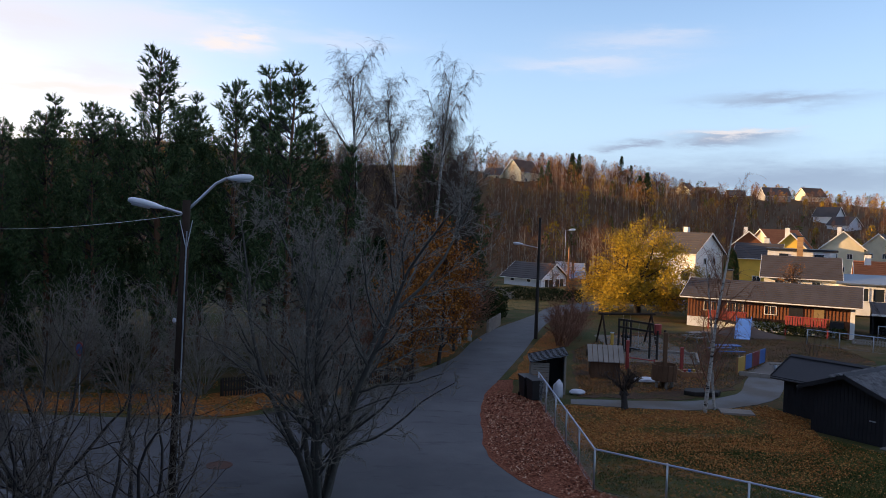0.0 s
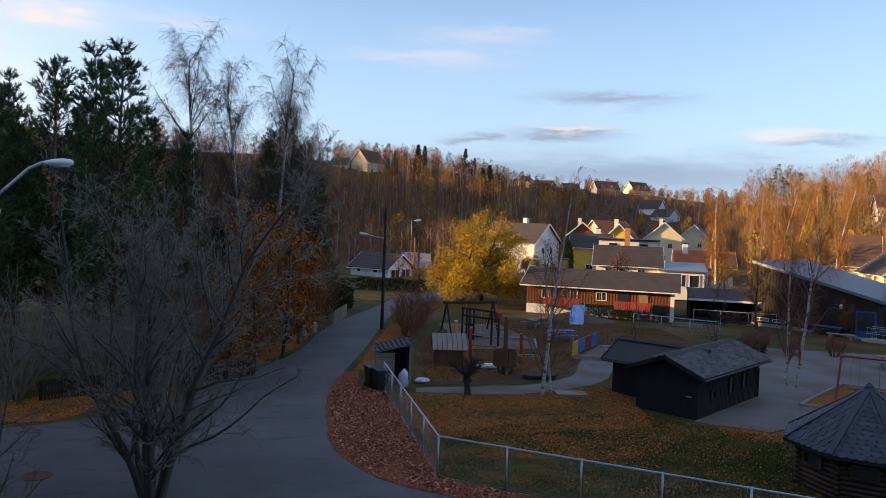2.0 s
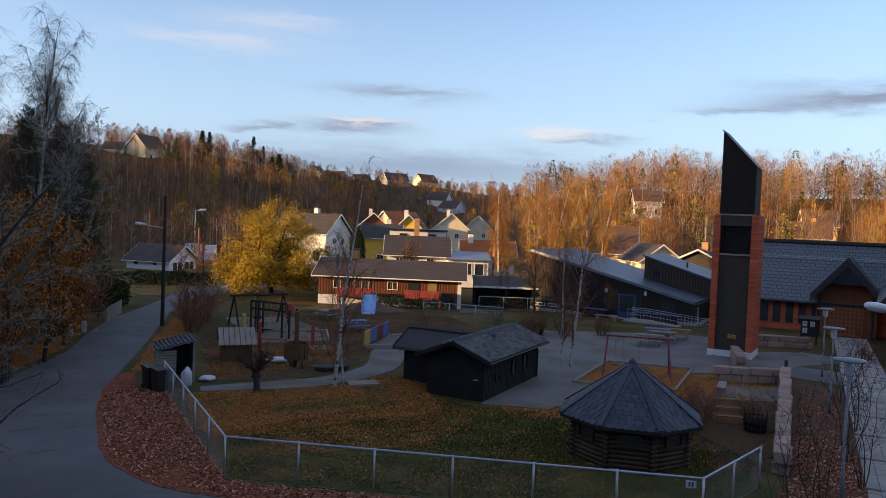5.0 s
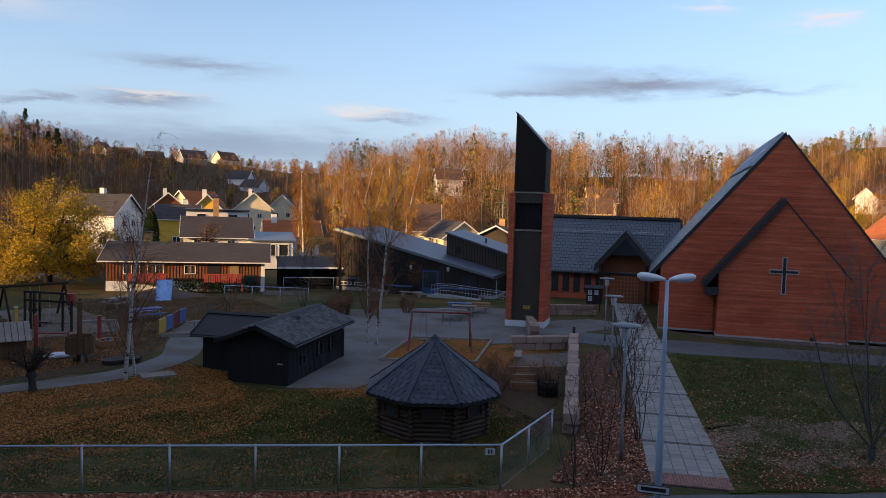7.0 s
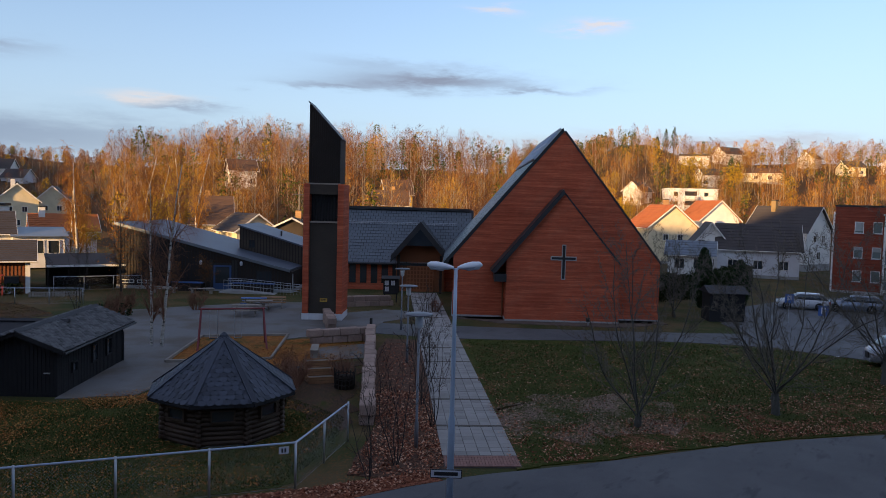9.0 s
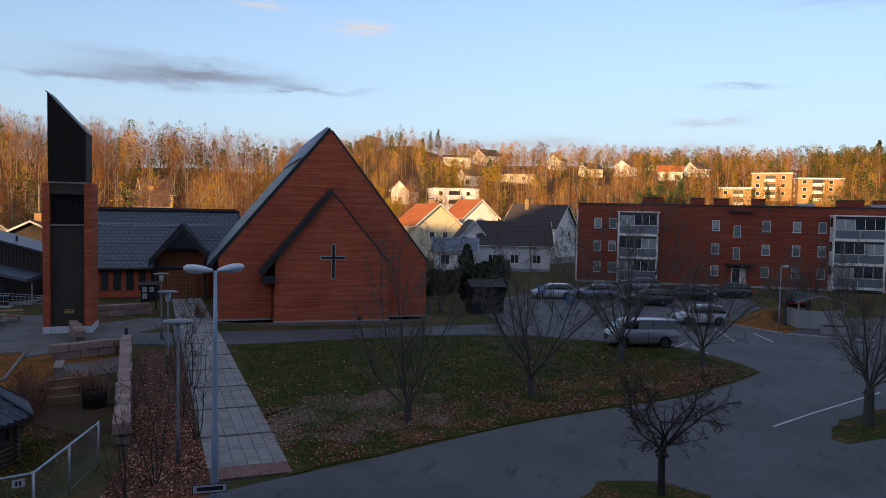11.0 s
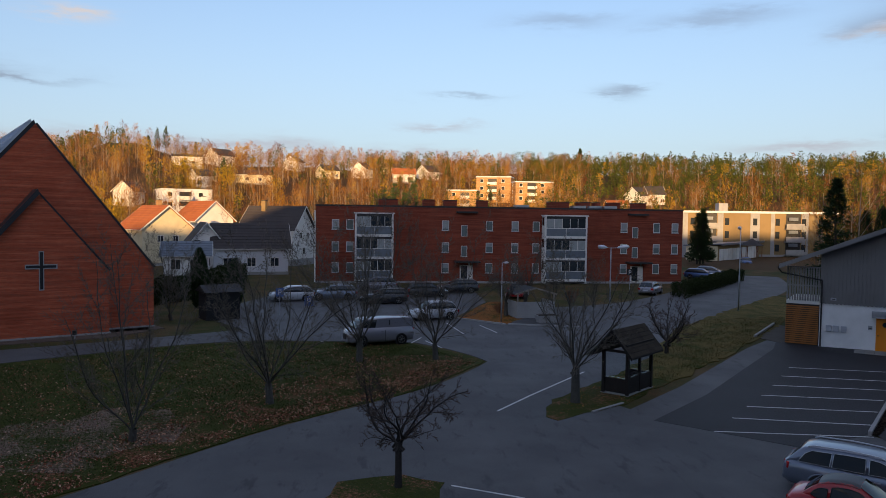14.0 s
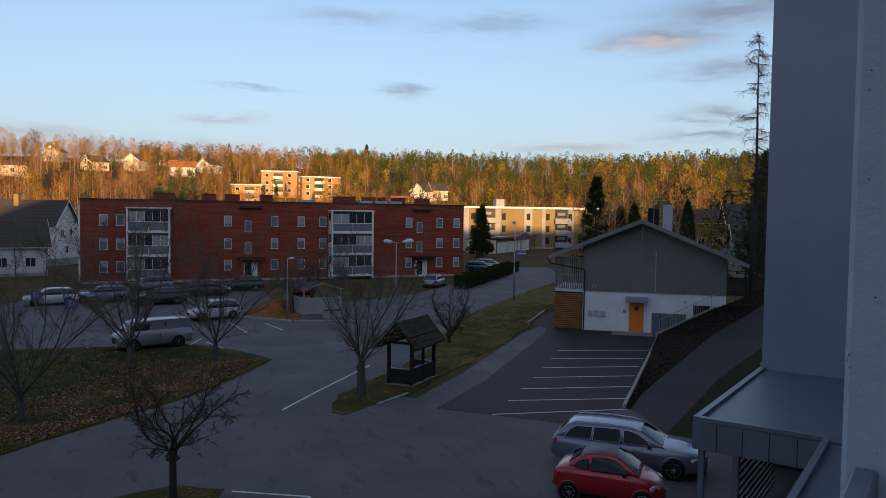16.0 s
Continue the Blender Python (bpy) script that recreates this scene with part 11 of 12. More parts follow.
def near_car(label, x, y, turn, sp):
    """A car modelled from its side profile: painted shell, set-in panes, lamps, arches and wheels. Its nose points along its local x."""
    c = thing("car", pose(x, y, 0.022, 0, 0, turn), label, "car")
    w2, col = sp["w"] / 2, sp["paint"]
    line = lambda key, q: float(np.interp(q, [r[0] for r in sp[key]], [r[1] for r in sp[key]]))
    wide = lambda q: w2 * line("plan", q)
    # lower shell
    rings = []
    for q in sp["stations"]:
        w, zt, z0 = wide(q), line("deck", q), line("sill", q)
        half = [(w * 0.86, z0), (w * 0.975, z0 + 0.07), (w, z0 + (zt - z0) * 0.40), (w * 0.995, z0 + (zt - z0) * 0.62), (w * 0.965, zt - 0.10), (w * 0.92, zt - 0.03), (w * 0.80, zt + 0.012), (w * 0.45, zt + 0.035)]
        rings.append([(q, -a, b) for a, b in half] + [(q, 0, zt + 0.042)] + [(q, a, b) for a, b in half[::-1]])
    part("body", MB().loft(rings), col, c, smooth=True)
    # cabin shell
    zb, zk = sp["belt"], sp["crest"]
    yb, yt = w2 * 0.925, w2 * sp["top"]
    side = lambda q, z: (yb + (yt - yb) * (z - zb) / (zk - zb)) * line("cabin_plan", q)
    def section(q):
        t = line("roof", q)
        h = t - zb
        return [(side(q, zb), zb - 0.06), (side(q, zb + h * 0.5), zb + h * 0.5), (side(q, zb + h * 0.86), zb + h * 0.86), (side(q, zb + h * 0.96) * 0.955, zb + h * 0.955), (side(q, t) * 0.80, t - 0.008), (side(q, t) * 0.4, t + 0.012), (0.0, t + 0.018)]
    xs = sp["cabin"]
    rings, lid = [], []
    for q in xs:
        h = section(q)
        rings.append([(q, -a, b) for a, b in h] + [(q, a, b) for a, b in h[-2::-1]])
    part("cabin", MB().loft(rings), col, c, smooth=True)
    def over(q, yy, lift):
        h = section(q)
        return (q, yy, float(np.interp(abs(yy), [p[0] for p in h[::-1]], [p[1] for p in h[::-1]])) + lift)
    def skin(name, x0, x1, k0, k1, material, lift, label="", nx=7, ny=8, at=None, push=0.0):
        """A pane or panel that follows the cabin between two stations; k: half width as a share of the cabin's."""
        mb, pts = MB(), []
        for i in range(nx + 1):
            f = i / nx
            q, k = x0 + (x1 - x0) * f, k0 + (k1 - k0) * f
            ww = section(q)[3][0] * k
            pts += [tuple(Vector(over(q, ww * (2 * j / ny - 1), lift)) + Vector((push, 0, 0))) for j in range(ny + 1)]
        mb.add(pts, [(i * (ny + 1) + j, i * (ny + 1) + j + 1, (i + 1) * (ny + 1) + j + 1, (i + 1) * (ny + 1) + j) for i in range(nx) for j in range(ny)])
        return part(name, mb, material, at or c, label, smooth=True)
    f0, f1, r0, r1 = sp["front_glass"] + sp["rear_glass"]
    skin("windscreen", f0, f1, 0.90, 0.93, "car_glass", 0.014, "slanted windscreen", push=0.012)
    skin("rear_window", r0, r1, 0.90, 0.90, "car_glass", 0.008, push=-0.006)
    if sp.get("roof_paint"):
        skin("roof_panel", sp["roof_panel"][0], sp["roof_panel"][1], 1.05, 1.05, sp["roof_paint"], 0.016, "dark roof panel")
    for s in (-1, 1):
        for k, poly in enumerate(sp["side_windows"]):
            ring = [Vector((q, s * (side(q, z) + 0.022), z)) for q, z in poly]
            cen = sum(ring, Vector()) / len(ring)
            mb = MB().add([tuple(p) for p in ring] + [tuple(cen)], [(i, (i + 1) % len(ring), len(ring)) for i in range(len(ring))])
            pane = part("side_window", mb, "car_glass", c)
            seal = MB()
            for a, b in zip(ring, ring[1:] + ring[:1]):
                seal.tube(tuple(a), tuple(b), 0.011, n=5)
            part("window_seal", seal, sp["seal"], pane)
        mx = sp["mirror"]
        part("mirror", MB().loft([[(mx + a, s * (wide(mx) + 0.02 + b), zb + e) for a, e in ((-0.06, 0.0), (0.05, 0.01), (0.06, 0.10), (-0.05, 0.13))] for b in (-0.06, 0.06, 0.11)]), sp["mirror_paint"], c, bevel=0.02)
        for q in sp["doors"]:
            part("door_joint", MB().box(q - 0.007, s * wide(q) * 0.97, 0.32, q + 0.007, s * (wide(q) * 0.998), line("deck", q) - 0.12), "black", c)
        for q in sp["handles"]:
            part("door_handle", MB().box(q - 0.09, s * wide(q) * 0.97, zb - 0.17, q + 0.09, s * (wide(q) + 0.012), zb - 0.135), sp["seal"] if sp["rails"] else "black", c, bevel=0.006)
        hx, hz, hl, hh = sp["lamp"]
        lamp = MB()
        lr = [[(hx + hl * math.cos(a) * k - abs(math.sin(a)) * 0.02, s * (wide(hx + hl * math.cos(a) * k) * (0.90 - 0.10 * math.cos(a) * k) + o), hz + hh * math.sin(a) * k) for a in [2 * math.pi * j / 14 for j in range(14)]] for k, o in ((1.0, -0.02), (1.0, 0.02), (0.7, 0.045))]
        part("headlight", lamp.loft(lr), "headlight", c, "clear headlight", smooth=True)
        tx, tz = sp["tail"]
        part("tail_light", MB().loft([[(tx + a, s * (wide(tx + 0.12) * 0.90 + b), tz + e) for a, b, e in ((-0.03, -0.14, -0.11), (0.12, 0.07, -0.11), (0.14, 0.07, 0.09), (-0.01, -0.14, 0.12))], [(tx + a, s * (wide(tx + 0.12) * 0.90 + b), tz + e) for a, b, e in ((-0.06, -0.12, -0.09), (0.08, 0.09, -0.09), (0.10, 0.09, 0.07), (-0.04, -0.12, 0.10))]]), "tail", c)
        if sp["rails"]:
            rail = [(-1.75, 0.03), (-1.6, 0.055), (-0.7, 0.06), (0.1, 0.055), (0.3, 0.02)]
            mb = MB()
            for (a, o), (b, o2) in zip(rail, rail[1:]):
                ha, hb = section(a)[3], section(b)[3]
                mb.tube((a, s * ha[0], ha[1] + o), (b, s * hb[0], hb[1] + o2), 0.022, n=6)
            part("roof_rail", mb, "steel", c)
    nose, tail = sp["stations"][-1], sp["stations"][0]
    part("grille", MB().box(nose - 0.05, -w2 * 0.28, 0.36, nose + 0.02, w2 * 0.28, sp["grille"]), "black", c, bevel=0.015)
    part("air_intake", MB().box(nose - 0.06, -w2 * 0.62, 0.24, nose + 0.015, w2 * 0.62, 0.32), "black", c, bevel=0.01)
    part("number_plate", MB().box(nose + 0.02, -0.24, 0.36, nose + 0.035, 0.24, 0.46), "plastic_white", c)
    part("bumper", MB().box(tail - 0.03, -w2 * 0.72, 0.34, tail + 0.1, w2 * 0.72, 0.50), col, c, bevel=0.03)
    r = sp["wheel"]
    for q in sp["axles"]:
        for s in (-1, 1):
            ww = wide(q)
            part("wheel_arch", MB().tube((q, s * ww * 0.7, r), (q, s * (ww * 1.003), r), r * 1.17, n=22), "black", c)
            lip = MB()
            arc = [2 * math.pi * k / 22 for k in range(23)]
            for a, b in zip(arc, arc[1:]):
                if math.sin((a + b) / 2) > -0.25:
                    lip.tube((q + r * 1.2 * math.cos(a), s * ww * 0.995, r + r * 1.2 * math.sin(a)), (q + r * 1.2 * math.cos(b), s * ww * 0.995, r + r * 1.2 * math.sin(b)), 0.022, n=5)
            part("arch_lip", lip, col, c)
            w = part("wheel", WHEEL[0], "tyre", c, m=pose(q, s * (ww - 0.085), r, 0, 0, 0 if s > 0 else 180) @ Matrix.Diagonal((r, 1, r, 1)))
            part("rim", WHEEL[1], "rim", w)
    return c


ESTATE = dict(w=1.81, paint="car_silver", belt=0.93, crest=1.44, top=0.68, seal="steel", mirror_paint="black", rails=True, roof_paint=None, wheel=0.325, axles=(-1.32, 1.45), grille=0.66,
              stations=(-2.4, -2.36, -2.2, -1.8, -1.3, -0.6, 0.2, 0.9, 1.3, 1.7, 2.05, 2.25, 2.36, 2.4),
              plan=((-2.4, 0.80), (-2.36, 0.88), (-2.2, 0.95), (-1.8, 0.99), (-1.0, 1.0), (1.3, 1.0), (1.9, 0.96), (2.2, 0.86), (2.36, 0.70), (2.4, 0.58)),
              deck=((-2.4, 0.80), (-2.36, 0.92), (-2.2, 0.97), (-1.0, 0.955), (1.05, 0.935), (1.6, 0.87), (2.05, 0.78), (2.3, 0.68), (2.4, 0.56)),
              sill=((-2.4, 0.42), (-2.3, 0.30), (-2.0, 0.22), (2.0, 0.20), (2.4, 0.26)),
              roof=((-2.3, 0.94), (-2.2, 1.06), (-1.95, 1.32), (-1.85, 1.38), (-1.6, 1.425), (-0.8, 1.45), (-0.2, 1.445), (0.25, 1.40), (0.45, 1.345), (0.8, 1.15), (1.12, 0.955), (1.2, 0.90)),
              cabin_plan=((-2.3, 0.90), (-1.7, 0.97), (-0.6, 1.0), (0.4, 0.98), (1.2, 0.90)), cabin=(-2.3, -2.2, -2.08, -1.95, -1.85, -1.6, -1.2, -0.8, -0.2, 0.25, 0.45, 0.6, 0.8, 0.95, 1.12, 1.2),
              front_glass=(1.1, 0.42), rear_glass=(-2.2, -1.95), mirror=0.72, doors=(-1.05, -0.12, 0.86), handles=(-0.82, 0.12), lamp=(2.12, 0.64, 0.17, 0.075), tail=(-2.34, 0.82),
              side_windows=(((-1.98, 0.97), (-1.12, 0.965), (-1.08, 1.34), (-1.62, 1.32), (-1.80, 1.22)), ((-1.06, 0.965), (-0.20, 0.96), (-0.20, 1.355), (-0.7, 1.36), (-1.02, 1.345)), ((-0.10, 0.96), (0.80, 0.955), (0.62, 1.09), (0.36, 1.26), (0.14, 1.33), (-0.10, 1.352))))
MICRO = dict(w=1.5, paint="car_red", belt=0.90, crest=1.40, top=0.66, seal="black", mirror_paint="black", rails=False, roof_paint="car_roof", roof_panel=(-0.74, 0.24), wheel=0.265, axles=(-1.02, 1.03), grille=0.52,
             stations=(-1.52, -1.48, -1.36, -1.1, -0.7, -0.2, 0.3, 0.7, 1.0, 1.25, 1.42, 1.52, 1.57),
             plan=((-1.52, 0.74), (-1.48, 0.84), (-1.36, 0.94), (-1.0, 1.01), (-0.5, 0.985), (0.5, 0.985), (1.0, 1.01), (1.25, 0.95), (1.45, 0.78), (1.57, 0.52)),
             deck=((-1.52, 0.66), (-1.48, 0.80), (-1.36, 0.90), (-1.1, 0.945), (-0.5, 0.935), (0.6, 0.92), (0.9, 0.87), (1.2, 0.76), (1.42, 0.62), (1.57, 0.46)),
             sill=((-1.52, 0.40), (-1.3, 0.26), (0.0, 0.20), (1.3, 0.22), (1.57, 0.27)),
             roof=((-1.22, 0.90), (-1.1, 0.98), (-0.9, 1.16), (-0.7, 1.30), (-0.5, 1.375), (-0.2, 1.415), (0.05, 1.41), (0.25, 1.36), (0.5, 1.20), (0.8, 0.98), (0.92, 0.88)),
             cabin_plan=((-1.22, 0.78), (-0.8, 0.92), (-0.3, 1.0), (0.3, 0.99), (0.92, 0.90)), cabin=(-1.22, -1.1, -1.0, -0.9, -0.8, -0.7, -0.5, -0.2, 0.05, 0.25, 0.4, 0.5, 0.65, 0.8, 0.92),
             front_glass=(0.82, 0.24), rear_glass=(-1.08, -0.74), mirror=0.52, doors=(-0.5, 0.66), handles=(-0.36,), lamp=(1.34, 0.60, 0.14, 0.095), tail=(-1.46, 0.72),
             side_windows=(((-0.90, 1.0), (-0.78, 0.95), (-0.52, 0.94), (-0.50, 1.20), (-0.66, 1.19), (-0.80, 1.12)), ((-0.43, 0.94), (0.58, 0.935), (0.60, 0.99), (0.40, 1.15), (0.22, 1.26), (0.0, 1.295), (-0.25, 1.285), (-0.40, 1.25))))
M["car_glass"] = make_glass("dark_tinted_car_glass", (0.008, 0.010, 0.012), 0.2)
M["car_roof"] = worn("dark_matt_roof_panel", (0.026, 0.030, 0.038), 0.42, amount=0.1, fine=6, bump=0.0)
HEAD = bearing(-0.645, -0.764)
near_car("blue-silver estate car parked beside the canopy", 21.5, -14.15, HEAD, ESTATE)
near_car("small red two-seater car with a dark roof", 19.36, -12.05, HEAD, MICRO)
van = car("grey delivery van with a white front", 48.4, 0.9, bearing(-1.7, 4.3), 4.3, 1.75, 1.75, "car_grey", "van")
car("pale blue small car in the car park", 59.8, -3.2, bearing(-1.3, 3.5), 3.9, 1.7, 1.5, "car_white", "hatch")
car("white car parked by the church drive", 72.0, 9.4, bearing(-1.0, 3.6), 4.2, 1.75, 1.45, "car_white", "hatch")
car("silver estate car by the hedge", 73.2, 5.6, bearing(-0.6, 3.8), 4.5, 1.78, 1.45, "car_silver", "estate")
car("dark estate car below the brick block", 70.4, 0.8, bearing(-0.6, 3.8), 4.5, 1.78, 1.45, "car_dark", "estate")
car("dark hatchback near the block", 76.5, -3.6, bearing(0.6, -3.8), 4.1, 1.75, 1.48, "car_dark", "hatch")
car("dark parked car before the entrance", 80.5, -7.0, bearing(-0.4, 3.8), 4.4, 1.78, 1.45, "car_dark", "estate")
car("dark car parked before the windows", 83.0, 1.6, bearing(-0.4, 3.8), 4.3, 1.78, 1.45, "car_grey", "hatch")
rc = car("black and red car with a striped nose", 76.5, -12.8, bearing(-3.5, 1.2), 4.3, 1.78, 1.45, "car_red", "hatch", "car_dark")
car("grey car at the entrance door", 80.4, -28.0, bearing(3.0, -2.0), 4.3, 1.76, 1.45, "car_grey", "hatch")
car("blue car beyond the hedge", 101.0, -42.2, bearing(-2.0, -3.5), 4.3, 1.76, 1.45, "car_blue", "hatch")
car("pale blue estate car beyond the hedge", 105.2, -45.6, bearing(-2.0, -3.5), 4.4, 1.76, 1.45, "car_silver", "estate")
car("dark car on the road by the garages", 133.0, -64.0, bearing(-3.0, 1.0), 4.4, 1.76, 1.45, "car_blue", "hatch")


# ---- sheds and signs round the car park ----
sd = thing("garden_shed", pose(59.0, 12.8, 0, 0, 0, bearing(1.27, -2.16)), "dark low shed beside the church drive", "shed")
part("wall", box(-1.3, 0, 0, 1.3, 2.0, 2.2), "stain_black", sd)
part("roof", MB().extr([(-1.5, -0.3, 2.15), (-1.5, 2.3, 2.15), (-1.5, 1.0, 2.65)], (3.0, 0, 0)), "felt", sd)
bs = thing("bin_store", pose(60.5, -11.6, 0, 0, 0, bearing(0.5, -2.9)), "pale open-roofed waste enclosure", "enclosure")
part("front_wall", box(-1.6, 0, 0.05, 1.6, 0.1, 1.35), "concrete", bs)
for x in (-1.6, 1.5):
    part("side_wall", box(x, 0.1, 0.05, x + 0.1, 2.6, 1.35), "concrete", bs)
    part("post", box(x, 0.0, 1.35, x + 0.1, 0.1, 2.0), "wood_grey", bs)
for s in (-1, 1):
    part("rafter", MB().bar((0, 0.05, 2.45), (s * 1.8, 0.05, 1.95), 0.08, 0.12), "wood_grey", bs)
    part("roof", MB().extr([(0, 0.2, 2.5), (s * 1.8, 0.2, 2.0), (s * 1.8, 0.2, 1.95), (0, 0.2, 2.45)], (0, 2.4, 0)), "felt", bs)
pt_ = thing("planter", pose(58.2, -12.0, 0, 0, 0, -80), "pale green concrete planter", "planter")
part("tub", MB().loft([[(-0.7, -0.35, 0.02), (0.7, -0.35, 0.02), (0.7, 0.35, 0.02), (-0.7, 0.35, 0.02)], [(-0.85, -0.45, 0.6), (0.85, -0.45, 0.6), (0.85, 0.45, 0.6), (-0.85, 0.45, 0.6)]]), "concrete", pt_)
part("soil", box(-0.75, -0.38, 0.55, 0.75, 0.38, 0.61), "mulch", pt_)
for x, y, h, mt, lab in ((82.0, -26.2, 2.6, "black", "parking sign on a thin post"), (62.0, 9.0, 2.2, "blue_paint", "small blue parking sign on a post"), (57.6, 6.2, 2.0, "blue_paint", "small blue parking sign beside the drive")):
    sg = thing("road_sign", pose(x, y, 0, 0, 0, bearing(y, -x)), lab, "sign")
    part("post", MB().tube((0, 0, 0), (0, 0, h), 0.03, n=6), "steel", sg)
    pl_ = part("sign_plate", box(-0.32, -0.04, h - 0.7, 0.32, -0.02, h), mt, sg, bevel=0.005)
    part("letter_p_stem", box(-0.14, -0.05, h - 0.55, -0.06, -0.041, h - 0.12), "plastic_white", pl_)
    part("letter_p_bowl", MB().box(-0.06, -0.05, h - 0.2, 0.14, -0.041, h - 0.12).box(0.06, -0.05, h - 0.36, 0.14, -0.041, h - 0.2).box(-0.06, -0.05, h - 0.42, 0.14, -0.041, h - 0.34), "plastic_white", pl_)
ns = thing("road_sign", pose(-15.6, 30.6, 0, 0, 0, -35), "round no-stopping sign seen among branches", "sign")
part("post", MB().tube((0, 0, 0), (0, 0, 3.0), 0.03, n=6), "steel", ns)
rd = part("sign_disc", MB().tube((0, -0.04, 2.7), (0, -0.02, 2.7), 0.3, n=18), "red_paint", ns)
part("sign_face", MB().tube((0, -0.05, 2.7), (0, -0.041, 2.7), 0.23, n=18), "blue_paint", rd)
part("sign_bar", MB().bar((-0.17, -0.055, 2.53), (0.17, -0.055, 2.87), 0.06, 0.01), "red_paint", rd)
mh = thing("manhole_cover", pose(-8.0, 24.6, 0.021), "rusty round manhole cover in the asphalt", "manhole cover")
part("rim", MB().lathe([(0.44, 0), (0.44, 0.012), (0.36, 0.012), (0.36, 0.0)], 24), "rust", mh)
part("lid", MB().lathe([(0.355, 0), (0.355, 0.009)], 24), "rust", mh)


def picket_fence(label, a, b, h, mat, gap=0.13, name="picket_fence"):
    a, b = Vector((*a, 0)), Vector((*b, 0))
    d = b - a
    f = thing(name, Matrix.Translation(a) @ pose(0, 0, 0, 0, 0, bearing(d.x, d.y)), label, "fence")
    for z in (h * 0.3, h * 0.75):
        part("rail", box(0, 0.0, z, d.length, 0.04, z + 0.07), mat, f)
    n = int(d.length / gap)
    pk_ = MB().box(0, -0.025, 0.04, gap * 0.65, 0.0, h).mesh("picket")
    for i in range(n):
        part("picket", pk_, mat, f, m=pose(i * gap, 0, 0))
    for i in range(int(d.length / 2.4) + 1):
        part("post", box(i * 2.4 - 0.05, 0.04, 0, i * 2.4 + 0.05, 0.13, h - 0.05), mat, f)


picket_fence("old brown picket fence before the wood", (-10.8, 34.4), (-2.0, 39.4), 0.9, "stain_brown")
picket_fence("white picket fence below the brown house", (23.6, 68.2), (26.8, 66.6), 0.7, "wood_grey", 0.2)
picket_fence("white picket fence beside the green lawn", (32.2, 59.6), (35.6, 57.6), 0.45, "wood_grey", 0.2)
picket_fence("grey board fence by the lane", (3.0, 58.6), (4.4, 64.0), 1.1, "wood_grey", 0.16)
wp = thing("marker_post", pose(-8.0, 36.0, 0), "pale marker post on the verge", "post")
part("shaft", MB().tube((0, 0, 0), (0, 0, 1.2), 0.05, n=8), "wood_grey", wp)
for x, y in ((0.6, 53.0), (1.4, 54.4)):
    st_ = thing("boundary_stone", pose(x, y, 0), "pale square boundary stone by the road", "stone")
    part("shaft", box(-0.15, -0.15, 0, 0.15, 0.15, 0.75), "concrete", st_, bevel=0.03)
for i, (x, y, w, h) in enumerate(((14.0, 132.0, 2.4, 2.0), (17.0, 132.5, 2.0, 1.8), (19.6, 131.0, 2.2, 1.6), (22.4, 130.0, 3.0, 1.2), (16.0, 128.0, 4.0, 0.7))):
    s_ = thing("wrapped_stack", pose(x, y, seat(x, y)), "stack wrapped in white plastic sheet" if i < 3 else "stack of pale building material", "stack")
    part("body", box(-w / 2, -0.8, -0.3, w / 2, 0.8, h), "plastic_white" if i < 3 else "blue_tarp", s_, bevel=0.08)
gz = thing("gazebo", pose(141.0, -69.0, 1.0), "small dark garden gazebo", "gazebo")
part("roof", MB().lathe([(2.3, 2.3), (0.1, 3.6)], 8), "tile_dark", gz)
for i in range(6):
    a = i * math.pi / 3
    part("post", MB().tube((1.8 * math.cos(a), 1.8 * math.sin(a), 0), (1.8 * math.cos(a), 1.8 * math.sin(a), 2.4), 0.07, n=6), "boards_brown", gz)


# ---- fallen leaves ----
def scatter(name, label, regions, material, size, seed, z=0.05):
    """Single leaves lying about within plan polygons."""
    rng = np.random.default_rng(seed)
    pts = []
    for poly, n in regions:
        q = np.array(poly, float)
        lo, hi = q.min(0), q.max(0)
        c = rng.uniform(lo, hi, (n * 3, 2))
        inside = np.zeros(len(c), bool)
        j = len(q) - 1
        for i in range(len(q)):
            cross = ((q[i, 1] > c[:, 1]) != (q[j, 1] > c[:, 1])) & (c[:, 0] < (q[j, 0] - q[i, 0]) * (c[:, 1] - q[i, 1]) / (q[j, 1] - q[i, 1] + 1e-9) + q[i, 0])
            inside ^= cross
            j = i
        c = c[inside]
        # they gather in loose drifts
        keep_ = np.array([noise.noise(Vector((p[0] * 0.5, p[1] * 0.5, seed))) for p in c]) + rng.uniform(-0.5, 0.5, len(c)) > -0.15
        c = c[keep_][:n]
        pts.append(np.column_stack([c, np.full(len(c), z) + rng.uniform(0, 0.03, len(c))]))
    P = np.concatenate(pts)
    n = len(P)
    ang = rng.uniform(0, 6.283, n)
    tilt = rng.normal(size=(n, 2)) * 0.35
    s = size * rng.uniform(0.55, 1.3, n)
    a = np.column_stack([np.cos(ang), np.sin(ang), tilt[:, 0]]) * s[:, None]
    b = np.column_stack([-np.sin(ang), np.cos(ang), tilt[:, 1]]) * s[:, None] * 0.7
    v = np.stack([P - a * 0.5, P + b * 0.5, P + a * 0.55, P - b * 0.5], 1).reshape(-1, 3)
    me = raw_mesh(name, v, np.arange(len(v)).reshape(-1, 4))
    me.materials.append(M[material])
    tagged(new(name, me), label, "leaves", kind="stuff")


